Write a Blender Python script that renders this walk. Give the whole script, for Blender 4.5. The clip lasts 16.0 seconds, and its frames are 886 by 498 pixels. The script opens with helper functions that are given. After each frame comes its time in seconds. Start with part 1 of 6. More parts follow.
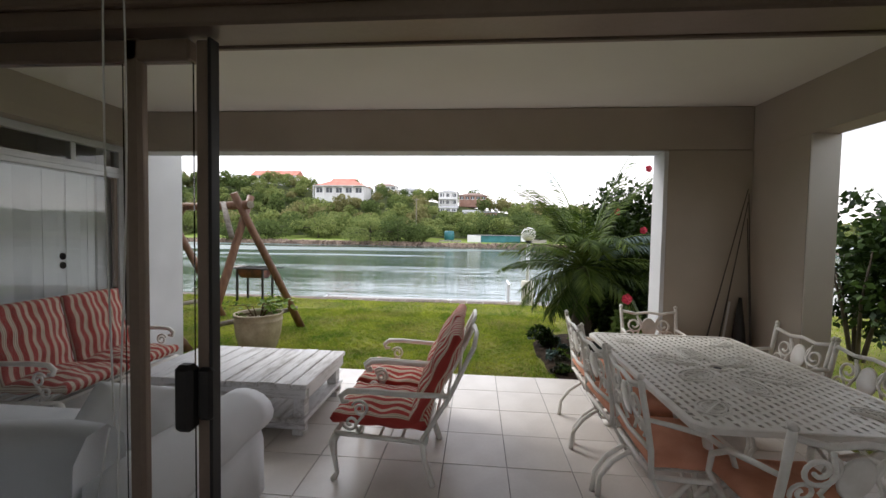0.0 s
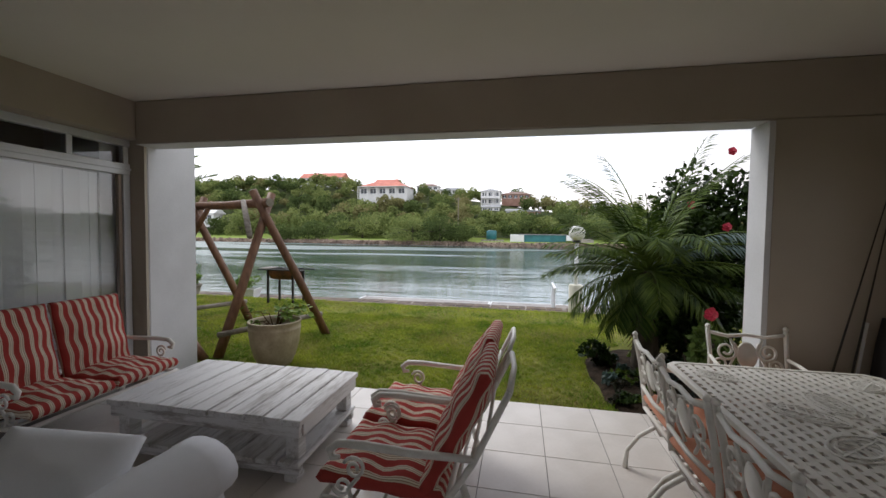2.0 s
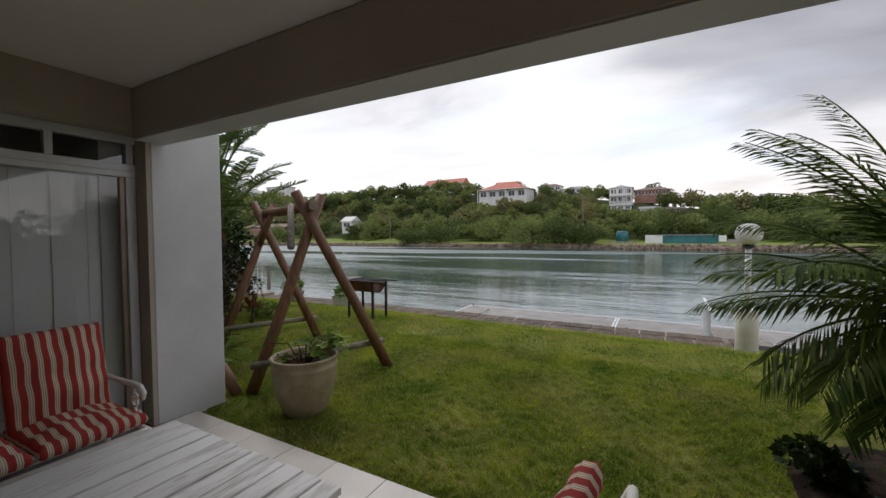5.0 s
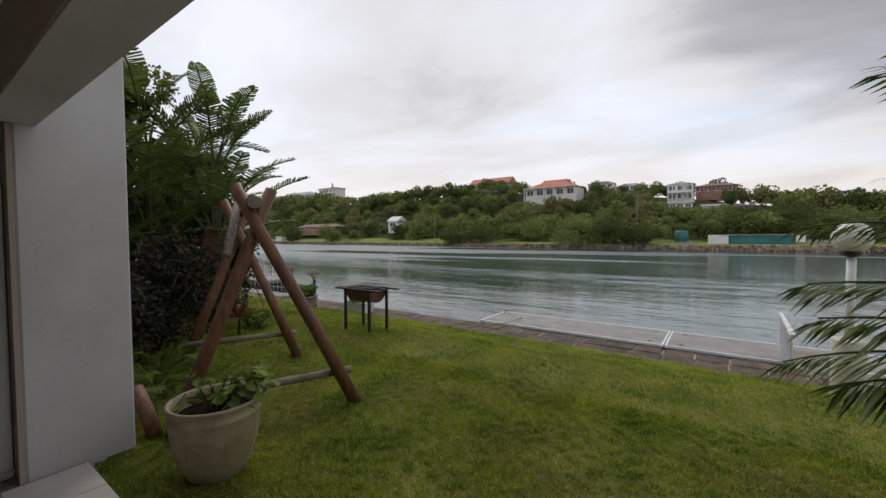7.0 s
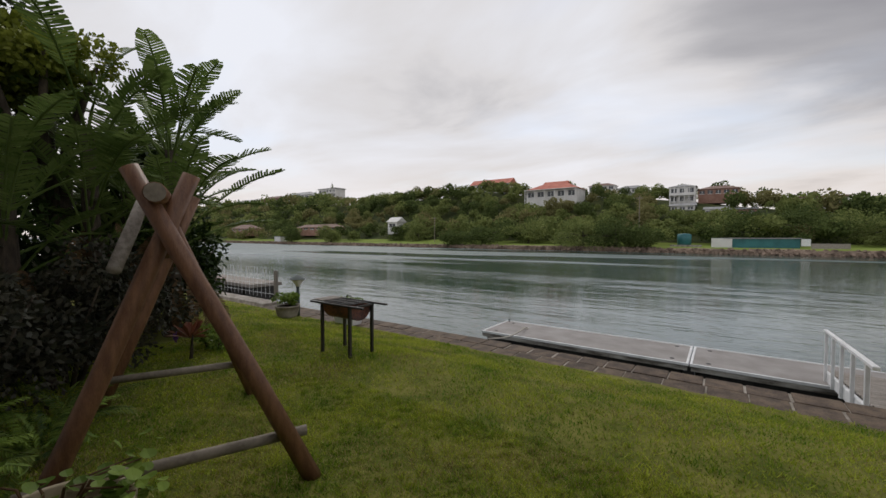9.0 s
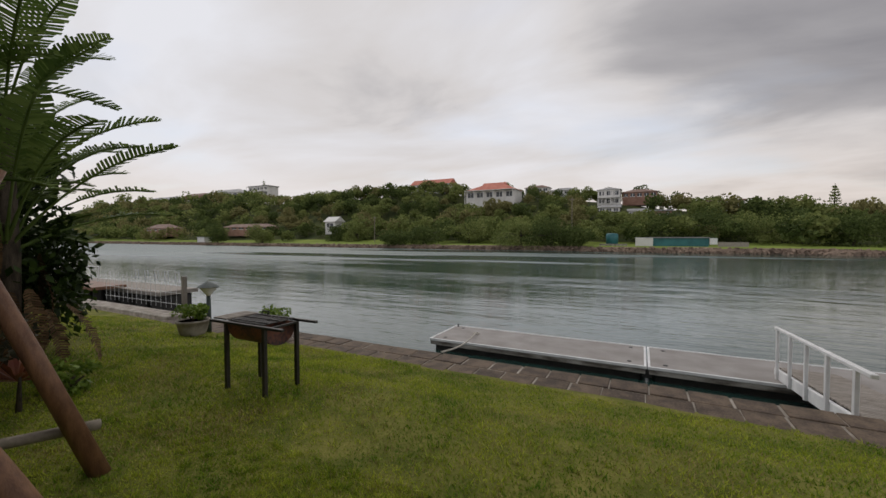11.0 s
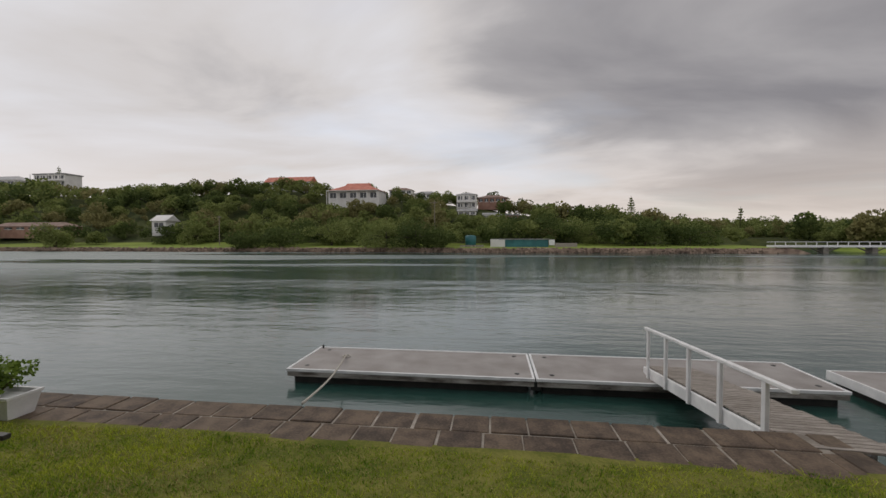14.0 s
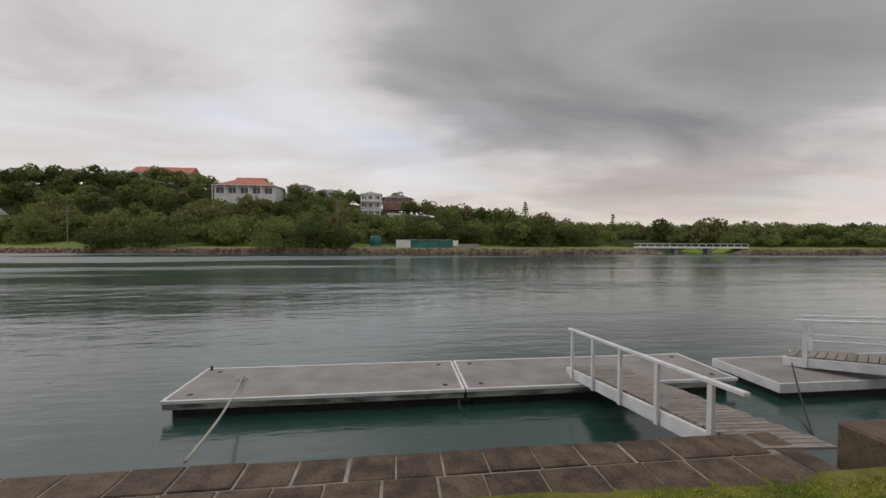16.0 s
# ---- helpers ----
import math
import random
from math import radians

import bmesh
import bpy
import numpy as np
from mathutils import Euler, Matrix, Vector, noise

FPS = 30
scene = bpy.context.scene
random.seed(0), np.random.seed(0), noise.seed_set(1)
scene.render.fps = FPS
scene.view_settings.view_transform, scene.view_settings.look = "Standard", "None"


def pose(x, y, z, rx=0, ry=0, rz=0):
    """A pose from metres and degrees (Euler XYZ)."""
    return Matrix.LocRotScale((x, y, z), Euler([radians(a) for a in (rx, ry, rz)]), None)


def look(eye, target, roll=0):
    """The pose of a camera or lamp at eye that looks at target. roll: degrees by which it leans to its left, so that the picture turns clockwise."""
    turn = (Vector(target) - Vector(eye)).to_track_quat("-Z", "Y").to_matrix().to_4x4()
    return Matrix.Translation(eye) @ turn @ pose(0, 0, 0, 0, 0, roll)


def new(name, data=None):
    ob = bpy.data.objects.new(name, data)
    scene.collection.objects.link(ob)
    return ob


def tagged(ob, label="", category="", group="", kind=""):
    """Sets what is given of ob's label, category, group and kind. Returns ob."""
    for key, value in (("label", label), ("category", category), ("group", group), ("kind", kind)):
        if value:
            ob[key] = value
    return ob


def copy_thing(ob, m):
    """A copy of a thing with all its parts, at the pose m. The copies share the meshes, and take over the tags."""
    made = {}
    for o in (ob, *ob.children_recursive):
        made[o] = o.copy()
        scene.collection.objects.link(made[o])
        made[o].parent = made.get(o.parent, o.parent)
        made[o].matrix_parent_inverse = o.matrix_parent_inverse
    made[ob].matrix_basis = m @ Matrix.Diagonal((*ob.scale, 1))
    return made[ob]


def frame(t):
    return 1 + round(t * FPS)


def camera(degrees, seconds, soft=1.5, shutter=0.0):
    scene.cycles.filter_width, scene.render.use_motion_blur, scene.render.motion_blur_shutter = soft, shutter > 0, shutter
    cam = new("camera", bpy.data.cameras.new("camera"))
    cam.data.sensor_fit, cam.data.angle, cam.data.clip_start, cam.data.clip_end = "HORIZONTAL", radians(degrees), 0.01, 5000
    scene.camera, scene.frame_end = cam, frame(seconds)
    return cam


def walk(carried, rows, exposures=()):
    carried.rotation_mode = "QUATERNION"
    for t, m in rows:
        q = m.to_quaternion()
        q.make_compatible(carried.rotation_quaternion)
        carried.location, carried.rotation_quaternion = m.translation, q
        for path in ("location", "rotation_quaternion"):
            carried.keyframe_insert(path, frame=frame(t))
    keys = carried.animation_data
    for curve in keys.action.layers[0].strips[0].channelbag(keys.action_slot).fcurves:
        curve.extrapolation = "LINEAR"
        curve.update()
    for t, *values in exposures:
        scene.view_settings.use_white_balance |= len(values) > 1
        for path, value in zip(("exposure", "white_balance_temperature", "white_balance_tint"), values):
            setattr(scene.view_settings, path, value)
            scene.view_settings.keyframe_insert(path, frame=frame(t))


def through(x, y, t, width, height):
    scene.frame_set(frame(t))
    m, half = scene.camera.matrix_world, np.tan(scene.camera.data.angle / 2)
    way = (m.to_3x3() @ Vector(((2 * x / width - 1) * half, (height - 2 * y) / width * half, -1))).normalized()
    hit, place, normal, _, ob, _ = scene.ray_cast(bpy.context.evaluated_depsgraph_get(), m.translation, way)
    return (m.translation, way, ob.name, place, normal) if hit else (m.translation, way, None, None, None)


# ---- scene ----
cam = camera(97.0, 16.0)
PATH = [
    (0, (0.012, 0.169, 1.559), (-0.159, 2.16, 1.482), 1.0),
    (0.5, (0.019, 0.306, 1.548), (-0.19, 2.294, 1.468), 1.0),
    (1, (0.049, 0.463, 1.561), (-0.222, 2.443, 1.482), 0.9),
    (1.5, (0.055, 0.637, 1.547), (-0.274, 2.608, 1.467), 0.6),
    (2, (0.041, 0.862, 1.552), (-0.344, 2.823, 1.47), 0.7),
    (2.5, (0.027, 1.121, 1.574), (-0.417, 3.069, 1.49), 0.5),
    (3, (0.037, 1.405, 1.582), (-0.481, 3.335, 1.497), 0.3),
    (3.5, (0.024, 1.658, 1.587), (-0.603, 3.556, 1.506), 0.2),
    (4, (0.004, 1.911, 1.563), (-0.741, 3.766, 1.488), -0.0),
    (6.5, (0.169, 3.402, 1.648), (-0.979, 5.038, 1.578), -0.4),
    (7, (0.102, 3.717, 1.631), (-1.06, 5.344, 1.561), -0.3),
    (7.5, (0.027, 4.002, 1.65), (-1.141, 5.624, 1.582), -0.2),
    (8, (-0.107, 4.274, 1.633), (-1.272, 5.899, 1.573), -0.2),
    (8.5, (-0.268, 4.464, 1.651), (-1.433, 6.088, 1.586), 0.1),
    (9, (-0.526, 4.659, 1.674), (-1.687, 6.286, 1.61), 0.1),
    (11.5, (-1.408, 5.793, 1.622), (-2.22, 7.62, 1.561), -0.1),
    (12, (-1.563, 6.064, 1.65), (-2.286, 7.927, 1.592), -0.2),
    (12.5, (-1.67, 6.342, 1.646), (-2.282, 8.245, 1.588), -0.3),
    (13, (-1.75, 6.564, 1.675), (-2.243, 8.502, 1.622), -0.3),
    (13.5, (-1.885, 6.801, 1.661), (-2.246, 8.768, 1.607), 0.0),
    (14, (-2.0, 7.015, 1.668), (-2.249, 8.999, 1.613), -0.1),
    (14.5, (-2.115, 7.259, 1.664), (-2.231, 9.255, 1.609), -0.0),
    (15, (-2.232, 7.461, 1.65), (-2.214, 9.46, 1.597), 0.2),
    (15.5, (-2.358, 7.638, 1.669), (-2.224, 9.633, 1.616), 0.2),
    (16, (-2.445, 7.819, 1.654), (-2.206, 9.804, 1.603), 0.3),
]
walk(cam, [(t, look(eye, target, roll)) for t, eye, target, roll in PATH],
     exposures=[(0.0, 1.62, 6250, 10), (1.0, 1.44, 6200, 10), (2.0, 1.15, 6200, 10), (3.5, 0.78, 6250, 10), (6.5, 0.22, 6450, 10), (9.0, 0.04, 6600, 10), (12.5, -0.13, 6800, 11), (16.0, -0.15, 6800, 11)])

# ---------- world, sun ----------
def build_world():
    w = bpy.data.worlds.new("overcast_sky")
    scene.world = w
    w.use_nodes = True
    n, l = w.node_tree.nodes, w.node_tree.links
    n.clear()
    out = n.new("ShaderNodeOutputWorld")
    bg = n.new("ShaderNodeBackground")
    tc = n.new("ShaderNodeTexCoord")
    sky = n.new("ShaderNodeTexSky")
    sky.sky_type = "NISHITA"
    sky.sun_disc = False
    sky.sun_elevation, sky.sun_rotation = radians(48), radians(-40)
    dim = n.new("ShaderNodeVectorMath")
    dim.operation = "SCALE"
    dim.inputs[3].default_value = 0.13
    l.new(sky.outputs[0], dim.inputs[0])
    # clouds lie on a high flat layer: the view direction divided by its height, so they draw together towards the horizon
    up = n.new("ShaderNodeSeparateXYZ")
    l.new(tc.outputs["Generated"], up.inputs[0])
    lift = n.new("ShaderNodeMath")
    lift.operation = "MULTIPLY_ADD"
    lift.use_clamp = True
    lift.inputs[1].default_value, lift.inputs[2].default_value = 0.9, 0.13
    l.new(up.outputs[2], lift.inputs[0])
    inv = n.new("ShaderNodeMath")
    inv.operation = "DIVIDE"
    inv.inputs[0].default_value = 1.0
    l.new(lift.outputs[0], inv.inputs[1])
    flat = n.new("ShaderNodeVectorMath")
    flat.operation = "SCALE"
    l.new(tc.outputs["Generated"], flat.inputs[0])
    l.new(inv.outputs[0], flat.inputs[3])
    mp = n.new("ShaderNodeMapping")
    mp.inputs["Scale"].default_value = (0.42, 0.62, 0.0)
    mp.inputs["Rotation"].default_value = (0, 0, radians(24))
    mp.inputs["Location"].default_value = (1.75, 0.4, 0.1)
    l.new(flat.outputs[0], mp.inputs[0])
    big = n.new("ShaderNodeTexNoise")
    big.inputs["Scale"].default_value, big.inputs["Detail"].default_value = 1.25, 7
    big.inputs["Roughness"].default_value, big.inputs["Distortion"].default_value = 0.52, 0.5
    l.new(mp.outputs[0], big.inputs["Vector"])
    # heavier cloud towards the east and overhead
    dot = n.new("ShaderNodeVectorMath")
    dot.operation = "DOT_PRODUCT"
    dot.inputs[1].default_value = (0.42, 0.72, 0.55)
    l.new(tc.outputs["Generated"], dot.inputs[0])
    heavy = n.new("ShaderNodeMapRange")
    heavy.interpolation_type = "SMOOTHSTEP"
    heavy.inputs["From Min"].default_value, heavy.inputs["From Max"].default_value = 0.74, 0.99
    heavy.inputs["To Min"].default_value, heavy.inputs["To Max"].default_value = -0.10, 0.33
    l.new(dot.outputs["Value"], heavy.inputs[0])
    sub = n.new("ShaderNodeMath")
    sub.operation = "SUBTRACT"
    l.new(big.outputs[0], sub.inputs[0])
    l.new(heavy.outputs[0], sub.inputs[1])
    ramp = n.new("ShaderNodeValToRGB")
    e = ramp.color_ramp.elements
    e[0].position, e[0].color = 0.10, (0.27, 0.27, 0.30, 1)
    e[1].position, e[1].color = 0.66, (0.81, 0.835, 0.91, 1)
    for p, c in ((0.33, (0.43, 0.428, 0.455, 1)), (0.47, (0.68, 0.67, 0.69, 1))):
        k = e.new(p)
        k.color = c
    l.new(sub.outputs[0], ramp.inputs[0])
    # pale warm band low over the horizon
    sep = n.new("ShaderNodeSeparateXYZ")
    l.new(tc.outputs["Generated"], sep.inputs[0])
    low = n.new("ShaderNodeMapRange")
    low.interpolation_type = "SMOOTHSTEP"
    low.inputs["From Min"].default_value, low.inputs["From Max"].default_value = 0.0, 0.26
    low.inputs["To Min"].default_value, low.inputs["To Max"].default_value = 0.6, 0.0
    l.new(sep.outputs[2], low.inputs[0])
    warm = n.new("ShaderNodeMixRGB")
    warm.inputs[2].default_value = (0.84, 0.74, 0.665, 1)
    l.new(low.outputs[0], warm.inputs[0])
    l.new(ramp.outputs[0], warm.inputs[1])
    # thin places where the blue shows
    gap = n.new("ShaderNodeTexNoise")
    gap.inputs["Scale"].default_value, gap.inputs["Detail"].default_value = 1.5, 4
    l.new(mp.outputs[0], gap.inputs["Vector"])
    gr = n.new("ShaderNodeMapRange")
    gr.inputs["From Min"].default_value, gr.inputs["From Max"].default_value = 0.52, 0.72
    gr.inputs["To Min"].default_value, gr.inputs["To Max"].default_value = 0.0, 0.32
    l.new(gap.outputs[0], gr.inputs[0])
    mix = n.new("ShaderNodeMixRGB")
    l.new(gr.outputs[0], mix.inputs[0])
    l.new(warm.outputs[0], mix.inputs[1])
    l.new(dim.outputs[0], mix.inputs[2])
    l.new(mix.outputs[0], bg.inputs[0])
    bg.inputs[1].default_value = 1.0
    l.new(bg.outputs[0], out.inputs[0])


build_world()
sun = new("sun", bpy.data.lights.new("sun", "SUN"))
sun.data.energy, sun.data.angle, sun.data.color = 0.7, radians(24), (1.0, 0.96, 0.9)
sun.matrix_world = look((-30, 30, 45), (0, 5, 0))


# ---------- materials ----------
def principled(name):
    m = bpy.data.materials.new(name)
    m.use_nodes = True
    n, l = m.node_tree.nodes, m.node_tree.links
    return m, n, l, n["Principled BSDF"]


def surf(name, a, b, rough=0.7, scale=6.0, fine=60.0, bump=0.15, metal=0.0, stretch=(1, 1, 1), lo=0.35, hi=0.65, gain=0.25, dist=0.01, spec=0.5, island=0.0, objvar=0.0):
    """Two colours mixed by a coarse and a fine noise, with fine relief."""
    m, n, l, p = principled(name)
    tc = n.new("ShaderNodeTexCoord")
    mp = n.new("ShaderNodeMapping")
    mp.inputs["Scale"].default_value = stretch
    l.new(tc.outputs["Object"], mp.inputs[0])
    c = n.new("ShaderNodeTexNoise")
    c.inputs["Scale"].default_value, c.inputs["Detail"].default_value = scale, 5
    f = n.new("ShaderNodeTexNoise")
    f.inputs["Scale"].default_value, f.inputs["Detail"].default_value = fine, 4
    l.new(mp.outputs[0], c.inputs["Vector"])
    l.new(mp.outputs[0], f.inputs["Vector"])
    add = n.new("ShaderNodeMath")
    add.operation = "MULTIPLY_ADD"
    add.inputs[1].default_value = gain
    l.new(f.outputs[0], add.inputs[0])
    l.new(c.outputs[0], add.inputs[2])
    mr = n.new("ShaderNodeMapRange")
    mr.inputs["From Min"].default_value, mr.inputs["From Max"].default_value = lo + gain / 2, hi + gain / 2
    l.new(add.outputs[0], mr.inputs[0])
    fac = mr.outputs[0]
    if island or objvar:
        src = n.new("ShaderNodeNewGeometry").outputs["Random Per Island"] if island else n.new("ShaderNodeObjectInfo").outputs["Random"]
        k = n.new("ShaderNodeMath")
        k.operation = "MULTIPLY_ADD"
        k.use_clamp = True
        k.inputs[1].default_value = island or objvar
        l.new(src, k.inputs[0])
        s2 = n.new("ShaderNodeMath")
        s2.operation = "SUBTRACT"
        s2.inputs[1].default_value = (island or objvar) / 2
        l.new(fac, s2.inputs[0])
        l.new(s2.outputs[0], k.inputs[2])
        fac = k.outputs[0]
    mix = n.new("ShaderNodeMixRGB")
    mix.inputs[1].default_value, mix.inputs[2].default_value = (*a, 1), (*b, 1)
    l.new(fac, mix.inputs[0])
    l.new(mix.outputs[0], p.inputs["Base Color"])
    p.inputs["Roughness"].default_value, p.inputs["Metallic"].default_value = rough, metal
    p.inputs["Specular IOR Level"].default_value = spec
    if bump:
        bm_ = n.new("ShaderNodeBump")
        bm_.inputs["Strength"].default_value, bm_.inputs["Distance"].default_value = bump, dist
        l.new(add.outputs[0], bm_.inputs["Height"])
        l.new(bm_.outputs[0], p.inputs["Normal"])
    return m


def leaf_mat(name, a, b, rough=0.5, scale=1.2, through=0.25):
    """Leaves: colour varies from leaf to leaf and from clump to clump, and some light passes through."""
    m = surf(name, a, b, rough, scale, 9.0, 0.0, lo=0.3, hi=0.7, island=0.8, spec=0.16)
    n, l = m.node_tree.nodes, m.node_tree.links
    p, out = n["Principled BSDF"], n["Material Output"]
    t = n.new("ShaderNodeBsdfTranslucent")
    l.new(p.inputs["Base Color"].links[0].from_socket, t.inputs[0])
    mx = n.new("ShaderNodeMixShader")
    mx.inputs[0].default_value = through
    l.new(p.outputs[0], mx.inputs[1])
    l.new(t.outputs[0], mx.inputs[2])
    l.new(mx.outputs[0], out.inputs[0])
    return m


def stripe_mat(name):
    """Woven red cloth with cream and dark stripes that run along the cushion."""
    m, n, l, p = principled(name)
    tc = n.new("ShaderNodeTexCoord")
    sep = n.new("ShaderNodeSeparateXYZ")
    l.new(tc.outputs["Object"], sep.inputs[0])
    wob = n.new("ShaderNodeTexNoise")
    wob.inputs["Scale"].default_value = 9
    l.new(tc.outputs["Object"], wob.inputs["Vector"])
    k = n.new("ShaderNodeMath")
    k.operation = "MULTIPLY_ADD"
    k.inputs[1].default_value = 0.004
    l.new(wob.outputs[0], k.inputs[0])
    l.new(sep.outputs[0], k.inputs[2])
    fr = n.new("ShaderNodeMath")
    fr.operation = "PINGPONG"
    fr.inputs[1].default_value = 0.030
    l.new(k.outputs[0], fr.inputs[0])
    dv = n.new("ShaderNodeMath")
    dv.operation = "DIVIDE"
    dv.inputs[1].default_value = 0.030
    l.new(fr.outputs[0], dv.inputs[0])
    r = n.new("ShaderNodeValToRGB")
    e = r.color_ramp.elements
    e[0].position, e[0].color = 0.0, (0.80, 0.71, 0.57, 1)
    e[1].position, e[1].color = 0.97, (0.40, 0.055, 0.045, 1)
    for pos, c in ((0.10, (0.80, 0.71, 0.57, 1)), (0.15, (0.33, 0.20, 0.13, 1)), (0.20, (0.33, 0.20, 0.13, 1)), (0.25, (0.76, 0.66, 0.52, 1)), (0.40, (0.76, 0.66, 0.52, 1)), (0.46, (0.42, 0.06, 0.05, 1))):
        q = e.new(pos)
        q.color = c
    l.new(dv.outputs[0], r.inputs[0])
    f = n.new("ShaderNodeTexNoise")
    f.inputs["Scale"].default_value = 350
    l.new(tc.outputs["Object"], f.inputs["Vector"])
    hs = n.new("ShaderNodeMixRGB")
    hs.blend_type = "MULTIPLY"
    hs.inputs[0].default_value = 0.2
    l.new(r.outputs[0], hs.inputs[1])
    l.new(f.outputs[0], hs.inputs[2])
    l.new(hs.outputs[0], p.inputs["Base Color"])
    b = n.new("ShaderNodeBump")
    b.inputs["Strength"].default_value, b.inputs["Distance"].default_value = 0.2, 0.002
    l.new(f.outputs[0], b.inputs["Height"])
    l.new(b.outputs[0], p.inputs["Normal"])
    p.inputs["Roughness"].default_value = 0.85
    p.inputs["Specular IOR Level"].default_value = 0.2
    return m


def water_mat():
    m, n, l, p = principled("river_water")
    tc = n.new("ShaderNodeTexCoord")
    p.inputs["Roughness"].default_value, p.inputs["IOR"].default_value = 0.06, 1.9
    big = n.new("ShaderNodeTexNoise")
    mp0 = n.new("ShaderNodeMapping")
    mp0.inputs["Scale"].default_value = (0.012, 0.05, 1)
    l.new(tc.outputs["Object"], mp0.inputs[0])
    l.new(mp0.outputs[0], big.inputs["Vector"])
    big.inputs["Scale"].default_value, big.inputs["Detail"].default_value = 1.0, 4
    mix = n.new("ShaderNodeMixRGB")
    mix.inputs[1].default_value, mix.inputs[2].default_value = (0.016, 0.056, 0.046, 1), (0.026, 0.062, 0.053, 1)
    l.new(big.outputs[0], mix.inputs[0])
    l.new(mix.outputs[0], p.inputs["Base Color"])
    prev = None
    for sx, sy, st, di in ((0.5, 1.5, 0.35, 0.08), (2.4, 6.0, 0.5, 0.018), (0.03, 0.15, 0.25, 0.5)):
        mp = n.new("ShaderNodeMapping")
        mp.inputs["Scale"].default_value = (sx, sy, 1)
        mp.inputs["Rotation"].default_value = (0, 0, radians(7))
        l.new(tc.outputs["Object"], mp.inputs[0])
        t = n.new("ShaderNodeTexNoise")
        t.inputs["Scale"].default_value, t.inputs["Detail"].default_value = 1.0, 4
        l.new(mp.outputs[0], t.inputs["Vector"])
        b = n.new("ShaderNodeBump")
        b.inputs["Strength"].default_value, b.inputs["Distance"].default_value = st, di
        l.new(t.outputs[0], b.inputs["Height"])
        if prev:
            l.new(prev.outputs[0], b.inputs["Normal"])
        prev = b
    # calm and ruffled lanes: the wind lies unevenly on the river
    rr = n.new("ShaderNodeMapRange")
    rr.inputs["From Min"].default_value, rr.inputs["From Max"].default_value = 0.35, 0.65
    rr.inputs["To Min"].default_value, rr.inputs["To Max"].default_value = 0.05, 0.16
    l.new(big.outputs[0], rr.inputs[0])
    lane = n.new("ShaderNodeTexNoise")
    mp1 = n.new("ShaderNodeMapping")
    mp1.inputs["Scale"].default_value = (0.009, 0.075, 1)
    mp1.inputs["Rotation"].default_value = (0, 0, radians(-6))
    mp1.inputs["Location"].default_value = (3.3, 1.7, 0)
    l.new(tc.outputs["Object"], mp1.inputs[0])
    l.new(mp1.outputs[0], lane.inputs["Vector"])
    lane.inputs["Scale"].default_value, lane.inputs["Detail"].default_value = 1.0, 5
    sx = n.new("ShaderNodeSeparateXYZ")
    l.new(tc.outputs["Object"], sx.inputs[0])
    west = n.new("ShaderNodeMapRange")
    west.inputs["From Min"].default_value, west.inputs["From Max"].default_value = 10, -70
    west.inputs["To Min"].default_value, west.inputs["To Max"].default_value = -0.06, 0.12
    l.new(sx.outputs[0], west.inputs[0])
    both = n.new("ShaderNodeMath")
    l.new(lane.outputs[0], both.inputs[0])
    l.new(west.outputs[0], both.inputs[1])
    ruff = n.new("ShaderNodeMapRange")
    ruff.interpolation_type = "SMOOTHSTEP"
    ruff.inputs["From Min"].default_value, ruff.inputs["From Max"].default_value = 0.47, 0.58
    l.new(both.outputs[0], ruff.inputs[0])
    far = n.new("ShaderNodeMapRange")
    far.inputs["From Min"].default_value, far.inputs["From Max"].default_value = 28, 55
    l.new(sx.outputs[1], far.inputs[0])
    mask = n.new("ShaderNodeMath")
    mask.operation = "MULTIPLY"
    l.new(ruff.outputs[0], mask.inputs[0])
    l.new(far.outputs[0], mask.inputs[1])
    rmix = n.new("ShaderNodeMapRange")
    rmix.inputs["To Max"].default_value = 0.42
    l.new(mask.outputs[0], rmix.inputs[0])
    l.new(rr.outputs[0], rmix.inputs["To Min"])
    l.new(rmix.outputs[0], p.inputs["Roughness"])
    chop = n.new("ShaderNodeTexNoise")
    mp2 = n.new("ShaderNodeMapping")
    mp2.inputs["Scale"].default_value = (0.35, 0.6, 1)
    l.new(tc.outputs["Object"], mp2.inputs[0])
    l.new(mp2.outputs[0], chop.inputs["Vector"])
    chop.inputs["Scale"].default_value, chop.inputs["Detail"].default_value = 1.0, 5
    cb = n.new("ShaderNodeBump")
    cb.inputs["Distance"].default_value = 0.9
    l.new(mask.outputs[0], cb.inputs["Strength"])
    l.new(chop.outputs[0], cb.inputs["Height"])
    l.new(prev.outputs[0], cb.inputs["Normal"])
    l.new(cb.outputs[0], p.inputs["Normal"])
    return m


def glass_mat(name, tint=(0.98, 0.99, 0.987)):
    m, n, l, p = principled(name)
    p.inputs["Base Color"].default_value = (*tint, 1)
    p.inputs["Roughness"].default_value, p.inputs["IOR"].default_value = 0.0, 1.5
    p.inputs["Transmission Weight"].default_value = 1.0
    return m


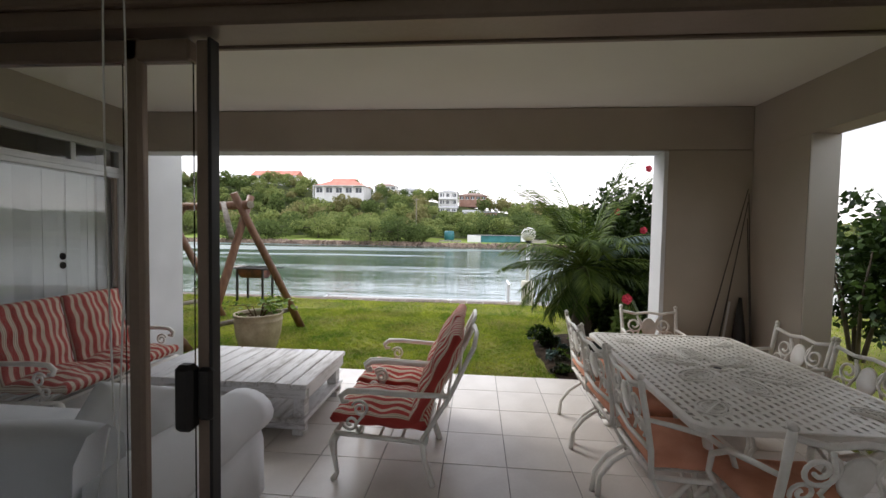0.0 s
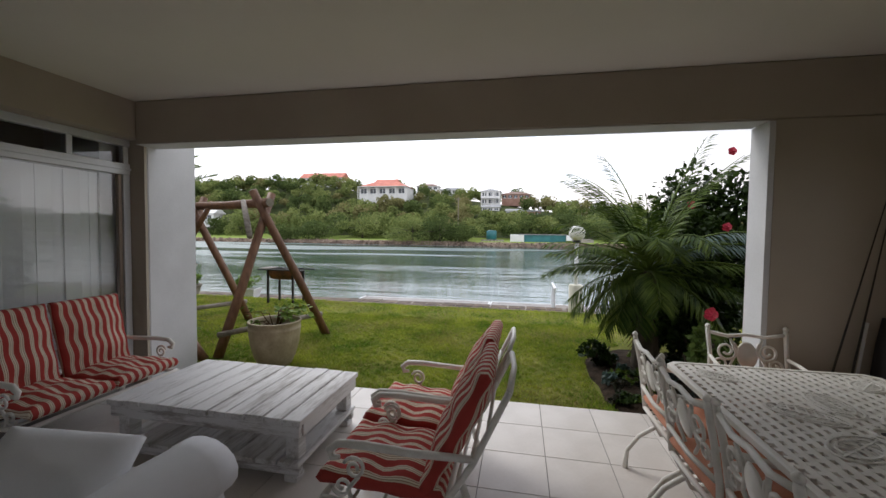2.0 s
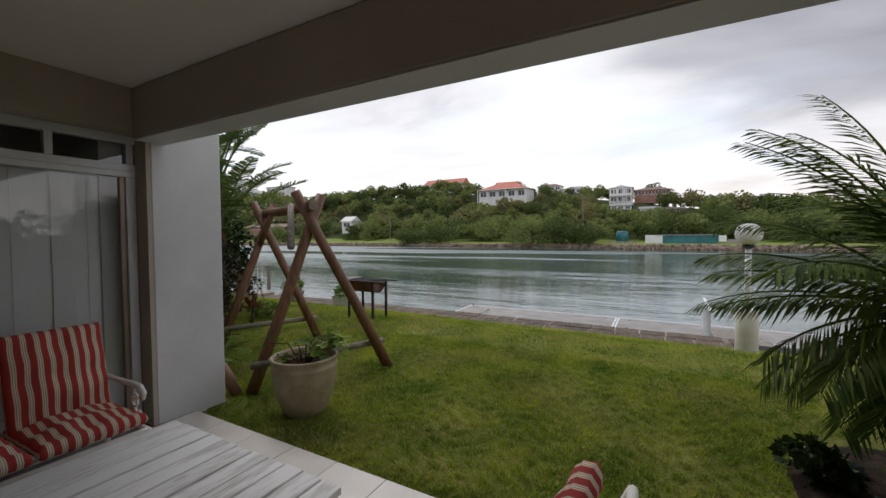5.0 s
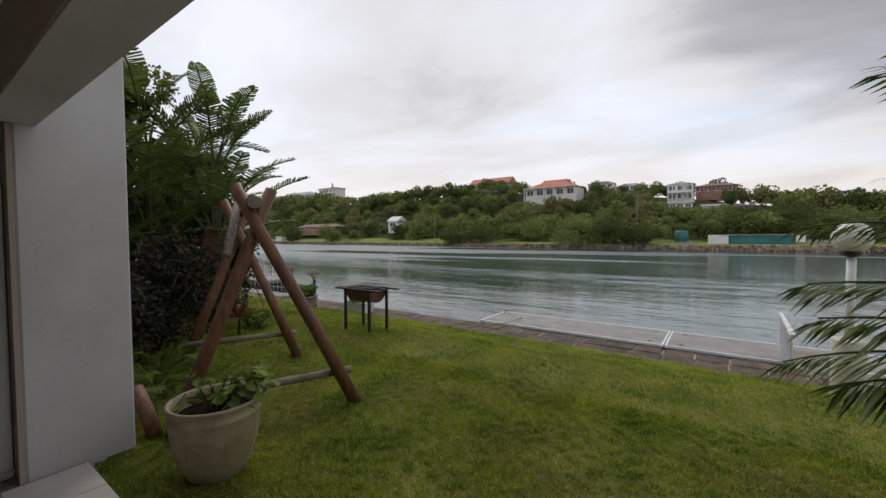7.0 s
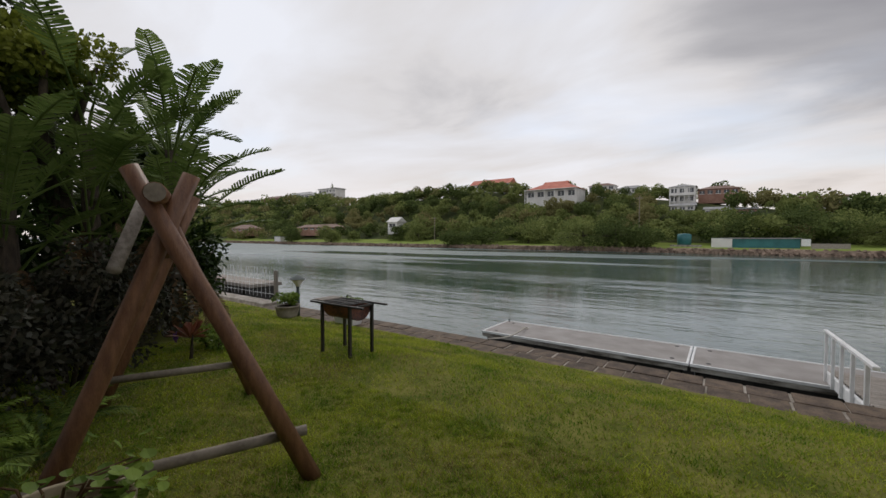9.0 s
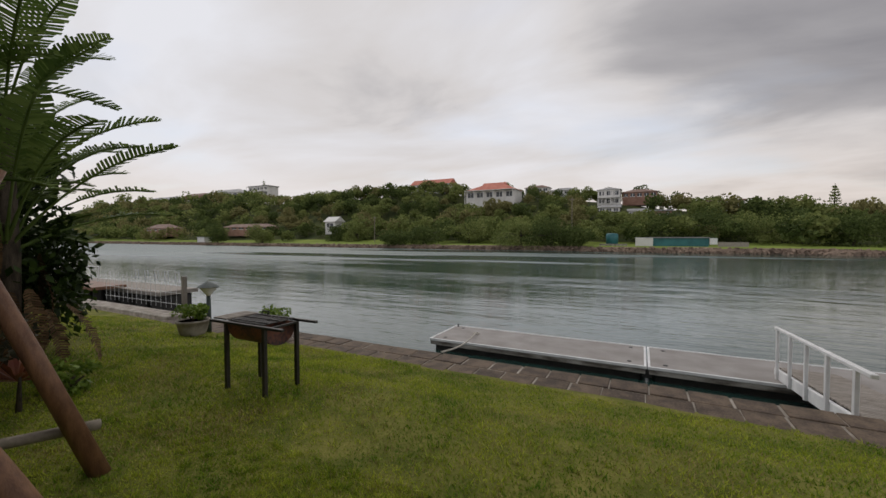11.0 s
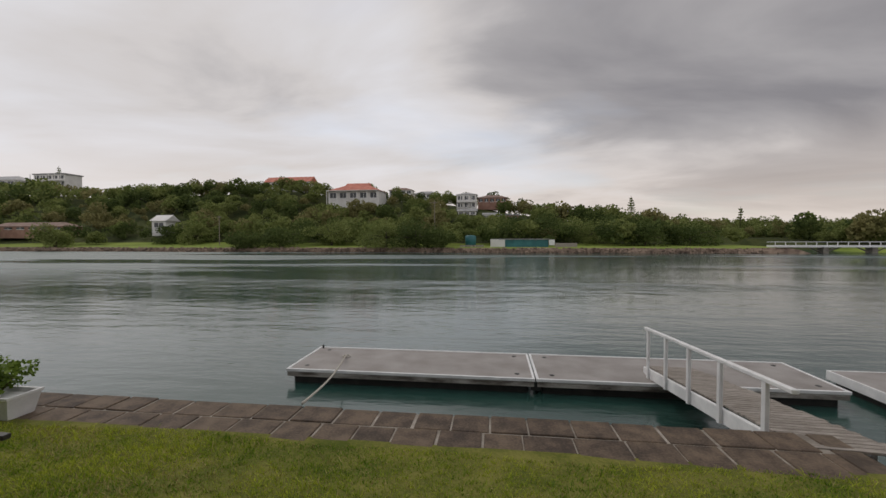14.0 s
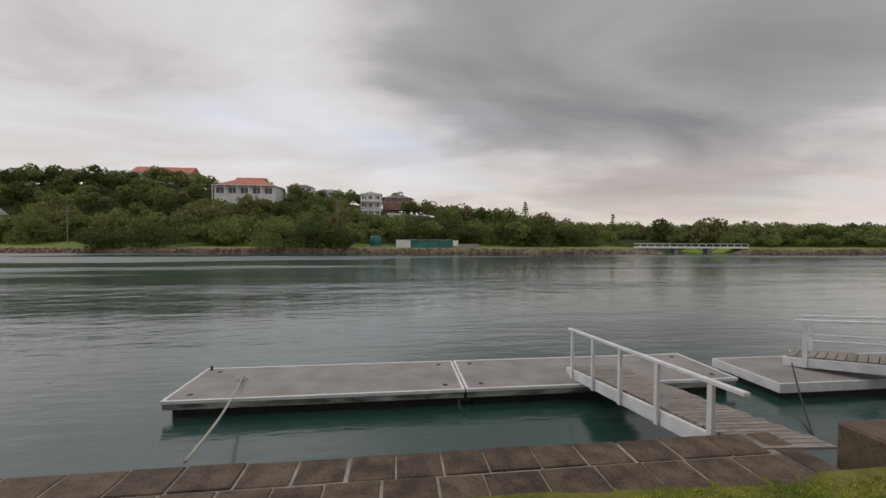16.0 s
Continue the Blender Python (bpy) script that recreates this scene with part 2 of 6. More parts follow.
M = {}
M["taupe"] = surf("taupe_wall_paint", (0.41, 0.355, 0.285), (0.45, 0.395, 0.32), 0.85, 1.5, 140, 0.12, dist=0.003)
M["ceil"] = surf("pale_ceiling_paint", (0.76, 0.72, 0.64), (0.80, 0.76, 0.68), 0.9, 1.2, 120, 0.1, dist=0.003)
M["white_wall"] = surf("white_plaster", (0.55, 0.545, 0.545), (0.67, 0.665, 0.67), 0.85, 1.6, 90, 0.35, lo=0.3, hi=0.7, gain=0.35, dist=0.005)
M["tile"] = surf("cream_ceramic_tile", (0.55, 0.505, 0.46), (0.63, 0.585, 0.54), 0.28, 3.0, 45, 0.03, objvar=0.5, dist=0.002)
M["grout"] = surf("grey_grout", (0.16, 0.145, 0.13), (0.24, 0.215, 0.19), 0.9, 8, 120, 0.2, dist=0.003)
M["bronze"] = surf("bronze_aluminium", (0.26, 0.20, 0.16), (0.32, 0.25, 0.20), 0.42, 2, 90, 0.03, metal=0.75, dist=0.001)
M["alu"] = surf("grey_aluminium", (0.60, 0.61, 0.62), (0.68, 0.69, 0.70), 0.4, 2, 90, 0.03, metal=0.2, dist=0.001)
M["black"] = surf("black_plastic", (0.012, 0.011, 0.011), (0.022, 0.02, 0.02), 0.45, 6, 80, 0.05, dist=0.001)
M["glass"] = glass_mat("window_glass")
M["blind"] = surf("pale_blind_fabric", (0.88, 0.90, 0.90), (0.92, 0.935, 0.935), 0.8, 3, 200, 0.08, dist=0.001)
M["cord"] = surf("white_cord", (0.6, 0.6, 0.58), (0.7, 0.7, 0.68), 0.7, 20, 200, 0.05)
M["stripe"] = stripe_mat("striped_red_cloth")
M["cast"] = surf("cream_enamelled_metal", (0.68, 0.65, 0.585), (0.78, 0.755, 0.70), 0.42, 9, 70, 0.12, dist=0.002)
M["orange"] = surf("terracotta_cloth", (0.58, 0.255, 0.16), (0.70, 0.35, 0.235), 0.9, 7, 260, 0.2, dist=0.003, spec=0.2)
M["white_cloth"] = surf("white_slipcover_cloth", (0.74, 0.745, 0.76), (0.80, 0.805, 0.82), 0.9, 3.5, 220, 0.25, dist=0.006, spec=0.2)
M["whitewood"] = surf("whitewashed_weathered_wood", (0.36, 0.335, 0.315), (0.72, 0.71, 0.705), 0.75, 2.2, 14, 0.3, stretch=(5, 0.8, 5), lo=0.22, hi=0.52, gain=0.5, dist=0.004, objvar=0.25)
M["whitewood_x"] = surf("whitewashed_weathered_rail", (0.33, 0.305, 0.285), (0.72, 0.71, 0.705), 0.75, 3.0, 26, 0.35, stretch=(1.0, 9, 9), lo=0.32, hi=0.56, gain=0.5, dist=0.004)
M["pole"] = surf("brown_varnished_pole", (0.115, 0.05, 0.026), (0.23, 0.115, 0.06), 0.5, 5, 40, 0.35, stretch=(5, 5, 1), lo=0.3, hi=0.7, gain=0.4, dist=0.006)
M["pole_grey"] = surf("grey_weathered_pole", (0.15, 0.125, 0.095), (0.27, 0.235, 0.185), 0.8, 6, 40, 0.35, gain=0.4, dist=0.006)
M["terracotta"] = surf("weathered_clay_glaze", (0.28, 0.225, 0.135), (0.45, 0.375, 0.25), 0.55, 5, 35, 0.2, lo=0.3, hi=0.7, gain=0.4, dist=0.004)
M["soil"] = surf("dark_soil", (0.014, 0.010, 0.007), (0.048, 0.034, 0.023), 0.95, 9, 55, 0.9, dist=0.03, spec=0.08)
M["lawn"] = surf("lawn_ground", (0.08, 0.10, 0.017), (0.20, 0.19, 0.05), 0.95, 2.4, 34, 0.7, lo=0.3, hi=0.7, gain=0.6, dist=0.02, spec=0.1)
M["blade"] = leaf_mat("grass_blades", (0.085, 0.190, 0.012), (0.46, 0.50, 0.062), 0.75, 1.6, 0.3)
M["straw"] = leaf_mat("dry_straw_blades", (0.24, 0.20, 0.07), (0.46, 0.39, 0.17), 0.8, 1.1, 0.2)
M["stone"] = surf("brown_paving_stone", (0.042, 0.027, 0.018), (0.145, 0.102, 0.068), 0.8, 5, 40, 0.6, lo=0.3, hi=0.7, gain=0.5, dist=0.008, objvar=0.5)
M["mortar"] = surf("pale_mortar", (0.19, 0.165, 0.135), (0.36, 0.325, 0.28), 0.9, 6, 60, 0.4, dist=0.006)
M["concrete"] = surf("weathered_concrete", (0.16, 0.14, 0.115), (0.27, 0.245, 0.21), 0.9, 2.2, 30, 0.4, lo=0.3, hi=0.7, gain=0.5, dist=0.008)
M["dock_top"] = surf("grey_dock_deck", (0.215, 0.195, 0.18), (0.315, 0.295, 0.28), 0.7, 1.6, 40, 0.2, lo=0.3, hi=0.7, gain=0.4, dist=0.004)
M["dock_side"] = surf("stained_pale_dock_side", (0.09, 0.075, 0.06), (0.40, 0.375, 0.34), 0.7, 3, 25, 0.2, stretch=(0.6, 0.6, 3), dist=0.004)
M["float"] = surf("black_float", (0.012, 0.011, 0.010), (0.03, 0.027, 0.024), 0.6, 5, 50, 0.2)
M["white_paint"] = surf("white_gloss_paint", (0.62, 0.62, 0.62), (0.76, 0.76, 0.755), 0.45, 4, 50, 0.1, dist=0.002)
M["deckwood"] = surf("grey_weathered_deck_board", (0.17, 0.145, 0.12), (0.33, 0.295, 0.26), 0.85, 6, 60, 0.4, stretch=(1, 6, 6), gain=0.5, dist=0.004, objvar=0.5)
M["rope"] = surf("pale_rope", (0.34, 0.31, 0.26), (0.48, 0.45, 0.40), 0.9, 40, 200, 0.4)
M["rust"] = surf("rusted_steel", (0.055, 0.035, 0.03), (0.24, 0.085, 0.045), 0.7, 3.5, 30, 0.3, lo=0.38, hi=0.6, gain=0.5, dist=0.003)
M["steel_black"] = surf("black_painted_steel", (0.014, 0.013, 0.012), (0.04, 0.033, 0.028), 0.5, 5, 60, 0.15, dist=0.002)
M["globe"] = surf("opal_globe", (0.68, 0.66, 0.62), (0.76, 0.74, 0.70), 0.35, 2, 40, 0.02)
M["cream"] = surf("cream_painted_drum", (0.52, 0.49, 0.40), (0.62, 0.59, 0.50), 0.6, 4, 40, 0.15, dist=0.003)
M["green_metal"] = surf("dark_green_metal", (0.03, 0.045, 0.04), (0.055, 0.075, 0.068), 0.5, 5, 60, 0.1)
M["rod"] = surf("dark_rod", (0.02, 0.017, 0.015), (0.05, 0.04, 0.03), 0.35, 8, 60, 0.05)
M["palm"] = leaf_mat("palm_leaf", (0.028, 0.060, 0.009), (0.15, 0.205, 0.036), 0.45, 1.6, 0.28)
M["palm_blue"] = leaf_mat("bluish_palm_leaf", (0.07, 0.11, 0.10), (0.13, 0.18, 0.16), 0.4, 1.6, 0.15)
M["bush"] = leaf_mat("dark_bush_leaf", (0.010, 0.022, 0.005), (0.050, 0.086, 0.016), 0.45, 2.0, 0.15)
M["hedge"] = leaf_mat("bronze_hedge_leaf", (0.022, 0.026, 0.017), (0.06, 0.055, 0.036), 0.4, 2.0, 0.1)
M["bright"] = leaf_mat("fresh_green_leaf", (0.080, 0.140, 0.020), (0.22, 0.31, 0.055), 0.42, 2.5, 0.25)
M["strel"] = leaf_mat("paddle_leaf", (0.085, 0.14, 0.032), (0.20, 0.27, 0.080), 0.4, 1.2, 0.3)
M["yellowleaf"] = leaf_mat("yellowish_leaf", (0.12, 0.15, 0.018), (0.27, 0.30, 0.05), 0.5, 1.5, 0.35)
M["dryleaf"] = leaf_mat("dry_brown_leaf", (0.06, 0.035, 0.018), (0.16, 0.10, 0.05), 0.8, 1.5, 0.1)
M["flower"] = surf("crimson_petal", (0.45, 0.012, 0.04), (0.60, 0.03, 0.08), 0.5, 20, 90, 0.1)
M["purple"] = surf("violet_petal", (0.20, 0.08, 0.42), (0.32, 0.15, 0.55), 0.5, 20, 90, 0.1)
M["redleaf"] = leaf_mat("coppery_leaf", (0.16, 0.05, 0.03), (0.28, 0.12, 0.06), 0.4, 3, 0.15)
M["bark"] = surf("rough_bark", (0.035, 0.026, 0.018), (0.10, 0.078, 0.055), 0.9, 6, 40, 0.8, stretch=(3, 3, 0.8), dist=0.02)
M["farwood"] = leaf_mat("far_thicket_leaf", (0.115, 0.150, 0.042), (0.25, 0.28, 0.095), 0.8, 0.16, 0.4)
M["farolive"] = leaf_mat("far_olive_leaf", (0.135, 0.135, 0.05), (0.28, 0.255, 0.11), 0.8, 0.16, 0.4)
M["fardark"] = leaf_mat("far_dark_leaf", (0.052, 0.078, 0.022), (0.125, 0.16, 0.048), 0.8, 0.16, 0.35)
M["fargrass"] = surf("far_bank_grass", (0.13, 0.18, 0.035), (0.22, 0.27, 0.06), 0.95, 0.12, 1.2, 0.3, lo=0.3, hi=0.7, gain=0.5, dist=0.1, spec=0.1)
M["bankrock"] = surf("brown_bank_rock", (0.10, 0.068, 0.05), (0.26, 0.19, 0.14), 0.9, 0.6, 6, 0.6, gain=0.5, dist=0.1, objvar=0.4, island=0.4)
M["roof_red"] = surf("red_roof_tile", (0.36, 0.105, 0.07), (0.50, 0.17, 0.115), 0.8, 0.6, 6, 0.2, dist=0.05)
M["roof_grey"] = surf("grey_roof_sheet", (0.20, 0.20, 0.20), (0.32, 0.32, 0.32), 0.6, 0.5, 6, 0.1)
M["roof_brown"] = surf("brown_roof_tile", (0.15, 0.09, 0.07), (0.24, 0.16, 0.125), 0.8, 0.5, 6, 0.1)
M["house_white"] = surf("white_house_wall", (0.60, 0.585, 0.56), (0.70, 0.685, 0.66), 0.85, 0.4, 5, 0.1)
M["house_brick"] = surf("brown_brick_wall", (0.24, 0.13, 0.095), (0.34, 0.20, 0.15), 0.9, 0.4, 5, 0.1)
M["dark_glass"] = surf("dark_window_pane", (0.03, 0.035, 0.04), (0.06, 0.068, 0.075), 0.12, 0.5, 4, 0.0)
M["teal"] = surf("teal_painted_sheet", (0.012, 0.10, 0.11), (0.03, 0.16, 0.17), 0.5, 0.5, 4, 0.1)
M["thicket"] = surf("thicket_floor", (0.03, 0.04, 0.014), (0.075, 0.085, 0.03), 0.95, 0.15, 1.5, 0.3, gain=0.5, dist=0.1, spec=0.1)
M["interior"] = surf("plain_room_paint", (0.42, 0.40, 0.37), (0.48, 0.46, 0.43), 0.9, 1.5, 90, 0.05)
M["carpet"] = surf("plain_room_floor", (0.25, 0.22, 0.19), (0.32, 0.285, 0.25), 0.9, 2, 90, 0.1)
M["stained"] = surf("stained_brown_concrete", (0.060, 0.043, 0.030), (0.175, 0.130, 0.092), 0.9, 2.6, 30, 0.5, lo=0.3, hi=0.7, gain=0.5, dist=0.008)
M["water"] = water_mat()


# ---------- mesh helpers ----------
class B:
    """Collects vertices and faces of one mesh."""

    def __init__(self):
        self.v, self.f = [], []

    def add(self, v, f, m=None):
        k = len(self.v)
        self.v += [tuple(m @ Vector(p)) for p in v] if m else [tuple(p) for p in v]
        self.f += [tuple(i + k for i in q) for q in f]
        return self

    def box(self, x0, x1, y0, y1, z0, z1, ch=0.0, m=None):
        """A box, with its edges cut at 45 degrees by ch."""
        if ch <= 0:
            v = [(x, y, z) for z in (z0, z1) for y in (y0, y1) for x in (x0, x1)]
            return self.add(v, [(0, 2, 3, 1), (4, 5, 7, 6), (0, 1, 5, 4), (2, 6, 7, 3), (0, 4, 6, 2), (1, 3, 7, 5)], m)
        b = bmesh.new()
        bmesh.ops.create_cube(b, size=1)
        for q in b.verts:
            q.co = Vector(((x0 + x1) / 2 + q.co.x * (x1 - x0), (y0 + y1) / 2 + q.co.y * (y1 - y0), (z0 + z1) / 2 + q.co.z * (z1 - z0)))
        bmesh.ops.bevel(b, geom=b.edges[:], offset=ch, segments=1, affect="EDGES", profile=0.5)
        b.verts.index_update()
        self.add([q.co[:] for q in b.verts], [[q.index for q in f.verts] for f in b.faces], m)
        b.free()
        return self

    def tube(self, pts, r, n=8, m=None, flat=1.0):
        """A round bar along points; r is one radius or one for each point."""
        pts = [Vector(p) for p in pts]
        rs = [r] * len(pts) if isinstance(r, (int, float)) else list(r)
        v, f = [], []
        up = None
        for i, p in enumerate(pts):
            d = (pts[min(i + 1, len(pts) - 1)] - pts[max(i - 1, 0)]).normalized()
            if up is None:
                up = Vector((0, 0, 1)) if abs(d.z) < 0.9 else Vector((1, 0, 0))
            s = d.cross(up).normalized()
            up = s.cross(d).normalized()
            for k in range(n):
                a = 2 * math.pi * k / n
                v.append(p + (s * math.cos(a) + up * math.sin(a) * flat) * rs[i])
        for i in range(len(pts) - 1):
            for k in range(n):
                a, b = i * n + k, i * n + (k + 1) % n
                f.append((a, b, b + n, a + n))
        f.append(tuple(reversed(range(n))))
        f.append(tuple((len(pts) - 1) * n + k for k in range(n)))
        return self.add(v, f, m)

    def lathe(self, prof, n=24, m=None):
        """A turned shape round z from (radius, height) pairs."""
        v, f = [], []
        for r, z in prof:
            v += [(r * math.cos(2 * math.pi * k / n), r * math.sin(2 * math.pi * k / n), z) for k in range(n)]
        for i in range(len(prof) - 1):
            for k in range(n):
                a, b = i * n + k, i * n + (k + 1) % n
                f.append((a, b, b + n, a + n))
        f.append(tuple(reversed(range(n))))
        f.append(tuple((len(prof) - 1) * n + k for k in range(n)))
        return self.add(v, f, m)

    def mesh(self, name, mat, smooth=False):
        me = bpy.data.meshes.new(name)
        me.from_pydata(self.v, [], self.f)
        me.materials.append(mat)
        if smooth:
            me.polygons.foreach_set("use_smooth", [True] * len(me.polygons))
        me.update()
        return me


def part(name, b, mat, parent, label="", smooth=False):
    ob = new(name, b if isinstance(b, bpy.types.Mesh) else b.mesh(name, mat, smooth))
    ob.parent = parent
    return tagged(ob, label) if label else ob


def thing(name, label, category, at=None, group=""):
    ob = new(name)
    ob.empty_display_size = 0.1
    if at is not None:
        ob.matrix_world = at
    return tagged(ob, label, category, group)


def solid(name, b, mat, label, category="", kind="", smooth=False, group=""):
    return tagged(new(name, b.mesh(name, mat, smooth)), label, category, group, kind)


def quads(v, mat, name):
    """A mesh of loose quads from an (n, 4, 3) array."""
    me = bpy.data.meshes.new(name)
    k = len(v)
    me.from_pydata(v.reshape(-1, 3).tolist(), [], np.arange(4 * k).reshape(k, 4).tolist())
    me.materials.append(mat)
    me.update()
    return me


def leaves(centres, size, rng, out=None, aspect=0.5, droop=0.2):
    """Kite-shaped leaves at points: an (n, 4, 3) array. out: directions in which they point, roughly."""
    n = len(centres)
    d = rng.normal(size=(n, 3))
    if out is not None:
        d = d * 0.7 + out
    d[:, 2] -= droop
    d /= np.linalg.norm(d, axis=1, keepdims=True)
    s = np.cross(d, rng.normal(size=(n, 3)))
    s /= np.linalg.norm(s, axis=1, keepdims=True)
    h = np.cross(s, d)
    L = size * rng.uniform(0.6, 1.3, (n, 1))
    c = centres
    return np.stack([c - d * L / 2, c + s * L * aspect / 2 - h * L * 0.06, c + d * L / 2 - h * L * 0.12, c - s * L * aspect / 2 - h * L * 0.06], 1)


def clumpy(rng, n, radii, centre, lumps=9, shell=0.55):
    """Points in an uneven mass of lumps within an ellipsoid, with their outward directions."""
    radii, centre = np.array(radii), np.array(centre)
    lc = rng.normal(size=(lumps, 3))
    lc /= np.linalg.norm(lc, axis=1, keepdims=True)
    lc *= rng.uniform(0.25, 0.72, (lumps, 1))
    lr = rng.uniform(0.28, 0.5, lumps)
    w = rng.integers(0, lumps, n)
    d = rng.normal(size=(n, 3))
    d /= np.linalg.norm(d, axis=1, keepdims=True)
    p = lc[w] + d * (lr[w] * rng.uniform(shell, 1.05, n))[:, None]
    return centre + p * radii, d


def lawn_z(x, y):
    s = lambda a, b, t: (lambda u: u * u * (3 - 2 * u))(min(1.0, max(0.0, (t - a) / (b - a))))
    return -0.03 + 0.07 * s(4.6, 8.0, y) - 0.42 * s(8.3, 10.9, y)

# ---------- structure: patio shell ----------
XL, XR = -3.65, 2.55          # inner faces of the side walls
YB, YF = 4.06, 4.28           # front beam, inner and outer face
ZB, ZC = 2.38, 2.79           # beam underside, ceiling
YD = 1.13                     # sliding door line

b = B().box(-4.6, 2.75, YD - 0.1, YF, ZC, ZC + 0.25)
solid("ceiling", b, M["ceil"], "pale painted plaster patio ceiling", "ceiling", "structure")
# Facade carried up unseen to 8.4 m, to block sky light from behind.
solid("wall_front_above", B().box(XL, 2.75, YF, YF + 0.014, ZB + 0.006, 8.4), M["white_wall"], "white plastered facade above the patio opening", "wall", "structure")
solid("beam_front", B().box(XL + 0.002, XR - 0.002, YF - 0.22, YF - 0.002, ZB, ZC, 0.012), M["taupe"], "taupe painted beam over the patio opening", "beam", "structure")
# side fin: taupe inside, white where it runs out past the beam
# Pale strip under the beam: light off the lawn put into colour.
solid("soffit_lawn_light", B().box(XL + 0.004, 1.758, YF - 0.216, YF + 0.010, ZB - 0.006, ZB - 0.001), M["white_wall"], "thin pale strip under the patio beam, standing for lawn light", "trim", "structure")
solid("wall_fin", B().box(-3.93, XL, 4.18, 4.78, -0.3, 5.4, 0.012), M["white_wall"], "white plastered end wall beside the lawn", "wall", "structure")
solid("wall_west_post", B().box(-3.93, XL - 0.001, 4.15, 4.178, -0.1, 2.438), M["taupe"], "taupe painted wall strip beside the glass door", "wall", "structure")
solid("wall_west_above", B().box(-3.93, XL + 0.001, YD, 4.178, 2.44, ZC - 0.002), M["taupe"], "taupe painted wall above the glass door", "wall", "structure")
# east side: corner pier and the beam above the side opening
solid("wall_pier_front", B().box(1.80, XR - 0.001, YF - 0.222, YF - 0.001, -0.1, ZB - 0.001), M["taupe"], "taupe painted pier beside the patio opening", "wall", "structure")
solid("reveal_pier", B().box(1.76, 1.798, YF - 0.219, YF + 0.012, -0.1, ZB - 0.008), M["white_wall"], "white plastered side of the pier", "trim", "structure")
solid("wall_east_pier", B().box(XR, 2.77, 3.44, YF + 0.05, -0.1, ZB - 0.002), M["taupe"], "taupe painted wall beside the side opening", "wall", "structure")
solid("reveal_east", B().box(XR + 0.004, 2.765, 3.432, 3.438, -0.1, ZB - 0.004), M["ceil"], "pale plastered side of the wall opening", "trim", "structure")
solid("beam_east", B().box(XR, 2.77, YD - 0.1, YF + 0.049, ZB, ZC - 0.001), M["taupe"], "taupe painted beam over the side opening", "beam", "structure")
solid("wall_east_back", B().box(XR, 2.77, YD - 0.1, 1.62, -0.1, ZB - 0.002), M["taupe"], "taupe painted wall beside the sliding door", "wall", "structure")
# Unseen wall, added so less light enters by the side opening.
solid("wall_light_block_east", B().box(4.2, 4.35, -4.0, 3.9, -0.2, 2.7), M["taupe"], "unseen plain wall added to block light at the side opening", "wall", "structure")

# the room behind the sliding door, plain
solid("floor_room", B().box(-3.9, 3.4, -4.2, YD - 0.06, -0.12, -0.003), M["carpet"], "plain floor of the room inside", "floor", "structure")
solid("ceiling_room", B().box(-3.9, 3.4, -4.2, YD - 0.1, 2.6, 2.75), M["interior"], "plain room ceiling", "ceiling", "structure")
solid("wall_room_west", B().box(-4.05, -3.9, -4.2, YD - 0.1, -0.1, 2.75), M["interior"], "plain room wall", "wall", "structure")
solid("wall_room_east", B().box(3.4, 3.55, -4.2, YD - 0.1, -0.1, 2.75), M["interior"], "plain room wall", "wall", "structure")
# Unseen opening added in this wall to let daylight into the room.
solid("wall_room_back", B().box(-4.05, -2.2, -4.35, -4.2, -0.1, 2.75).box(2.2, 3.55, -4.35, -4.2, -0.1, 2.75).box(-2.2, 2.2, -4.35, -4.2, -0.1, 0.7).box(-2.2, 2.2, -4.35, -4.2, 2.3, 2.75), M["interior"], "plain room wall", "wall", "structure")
solid("wall_back_west", B().box(-4.6, -3.25, YD - 0.1, YD + 0.04, -0.1, ZC - 0.002), M["taupe"], "taupe painted wall beside the sliding door", "wall", "structure")
solid("wall_back_east", B().box(1.75, 3.55, YD - 0.1, YD + 0.04, -0.1, ZC - 0.002), M["taupe"], "taupe painted wall beside the sliding door", "wall", "structure")
solid("wall_back_above", B().box(-3.25, 1.75, YD - 0.1, YD + 0.04, 2.46, ZC - 0.002), M["taupe"], "taupe painted wall above the sliding door", "wall", "structure")
solid("wall_behind_blinds", B().box(-4.7, -4.602, YD - 0.1, 4.2, -0.1, ZC), M["interior"], "plain wall of the neighbouring room", "wall", "structure")
solid("wall_behind_blinds_end", B().box(-4.6, -3.935, 4.14, 4.2, -0.1, ZC), M["interior"], "plain wall end of the neighbouring room", "wall", "structure")
# Unseen wall and roof slab, added to block sky light from the south.
solid("wall_light_block_west", B().box(-14, -3.935, 3.94, 4.10, -0.3, 8.4), M["white_wall"], "unseen white wall added west of the patio to block sky light", "wall", "structure")
solid("roof_slab", B().box(-14, 12, -6, YF + 0.06, 8.4, 8.6), M["concrete"], "unseen plain roof slab capping the raised walls", "roof", "structure")

# sliding door in the back wall
door = thing("door_1", "bronze aluminium sliding glass door, panel pushed open", "door", pose(0, YD, 0))
tagged(door, kind="structure")
part("header", B().box(-3.25, 1.75, -0.075, 0.035, 2.04, 2.165, 0.006).box(-3.25, 1.75, -0.095, -0.075, 2.08, 2.11, 0.004).box(-3.25, 1.75, 0.035, 0.05, 2.035, 2.055, 0.003), M["bronze"], door)
part("transom_frame", B().box(-3.25, 1.75, -0.05, 0.02, 2.40, 2.46, 0.005).box(-0.885, -0.842, -0.03, 0.005, 2.165, 2.40, 0.004), M["bronze"], door)
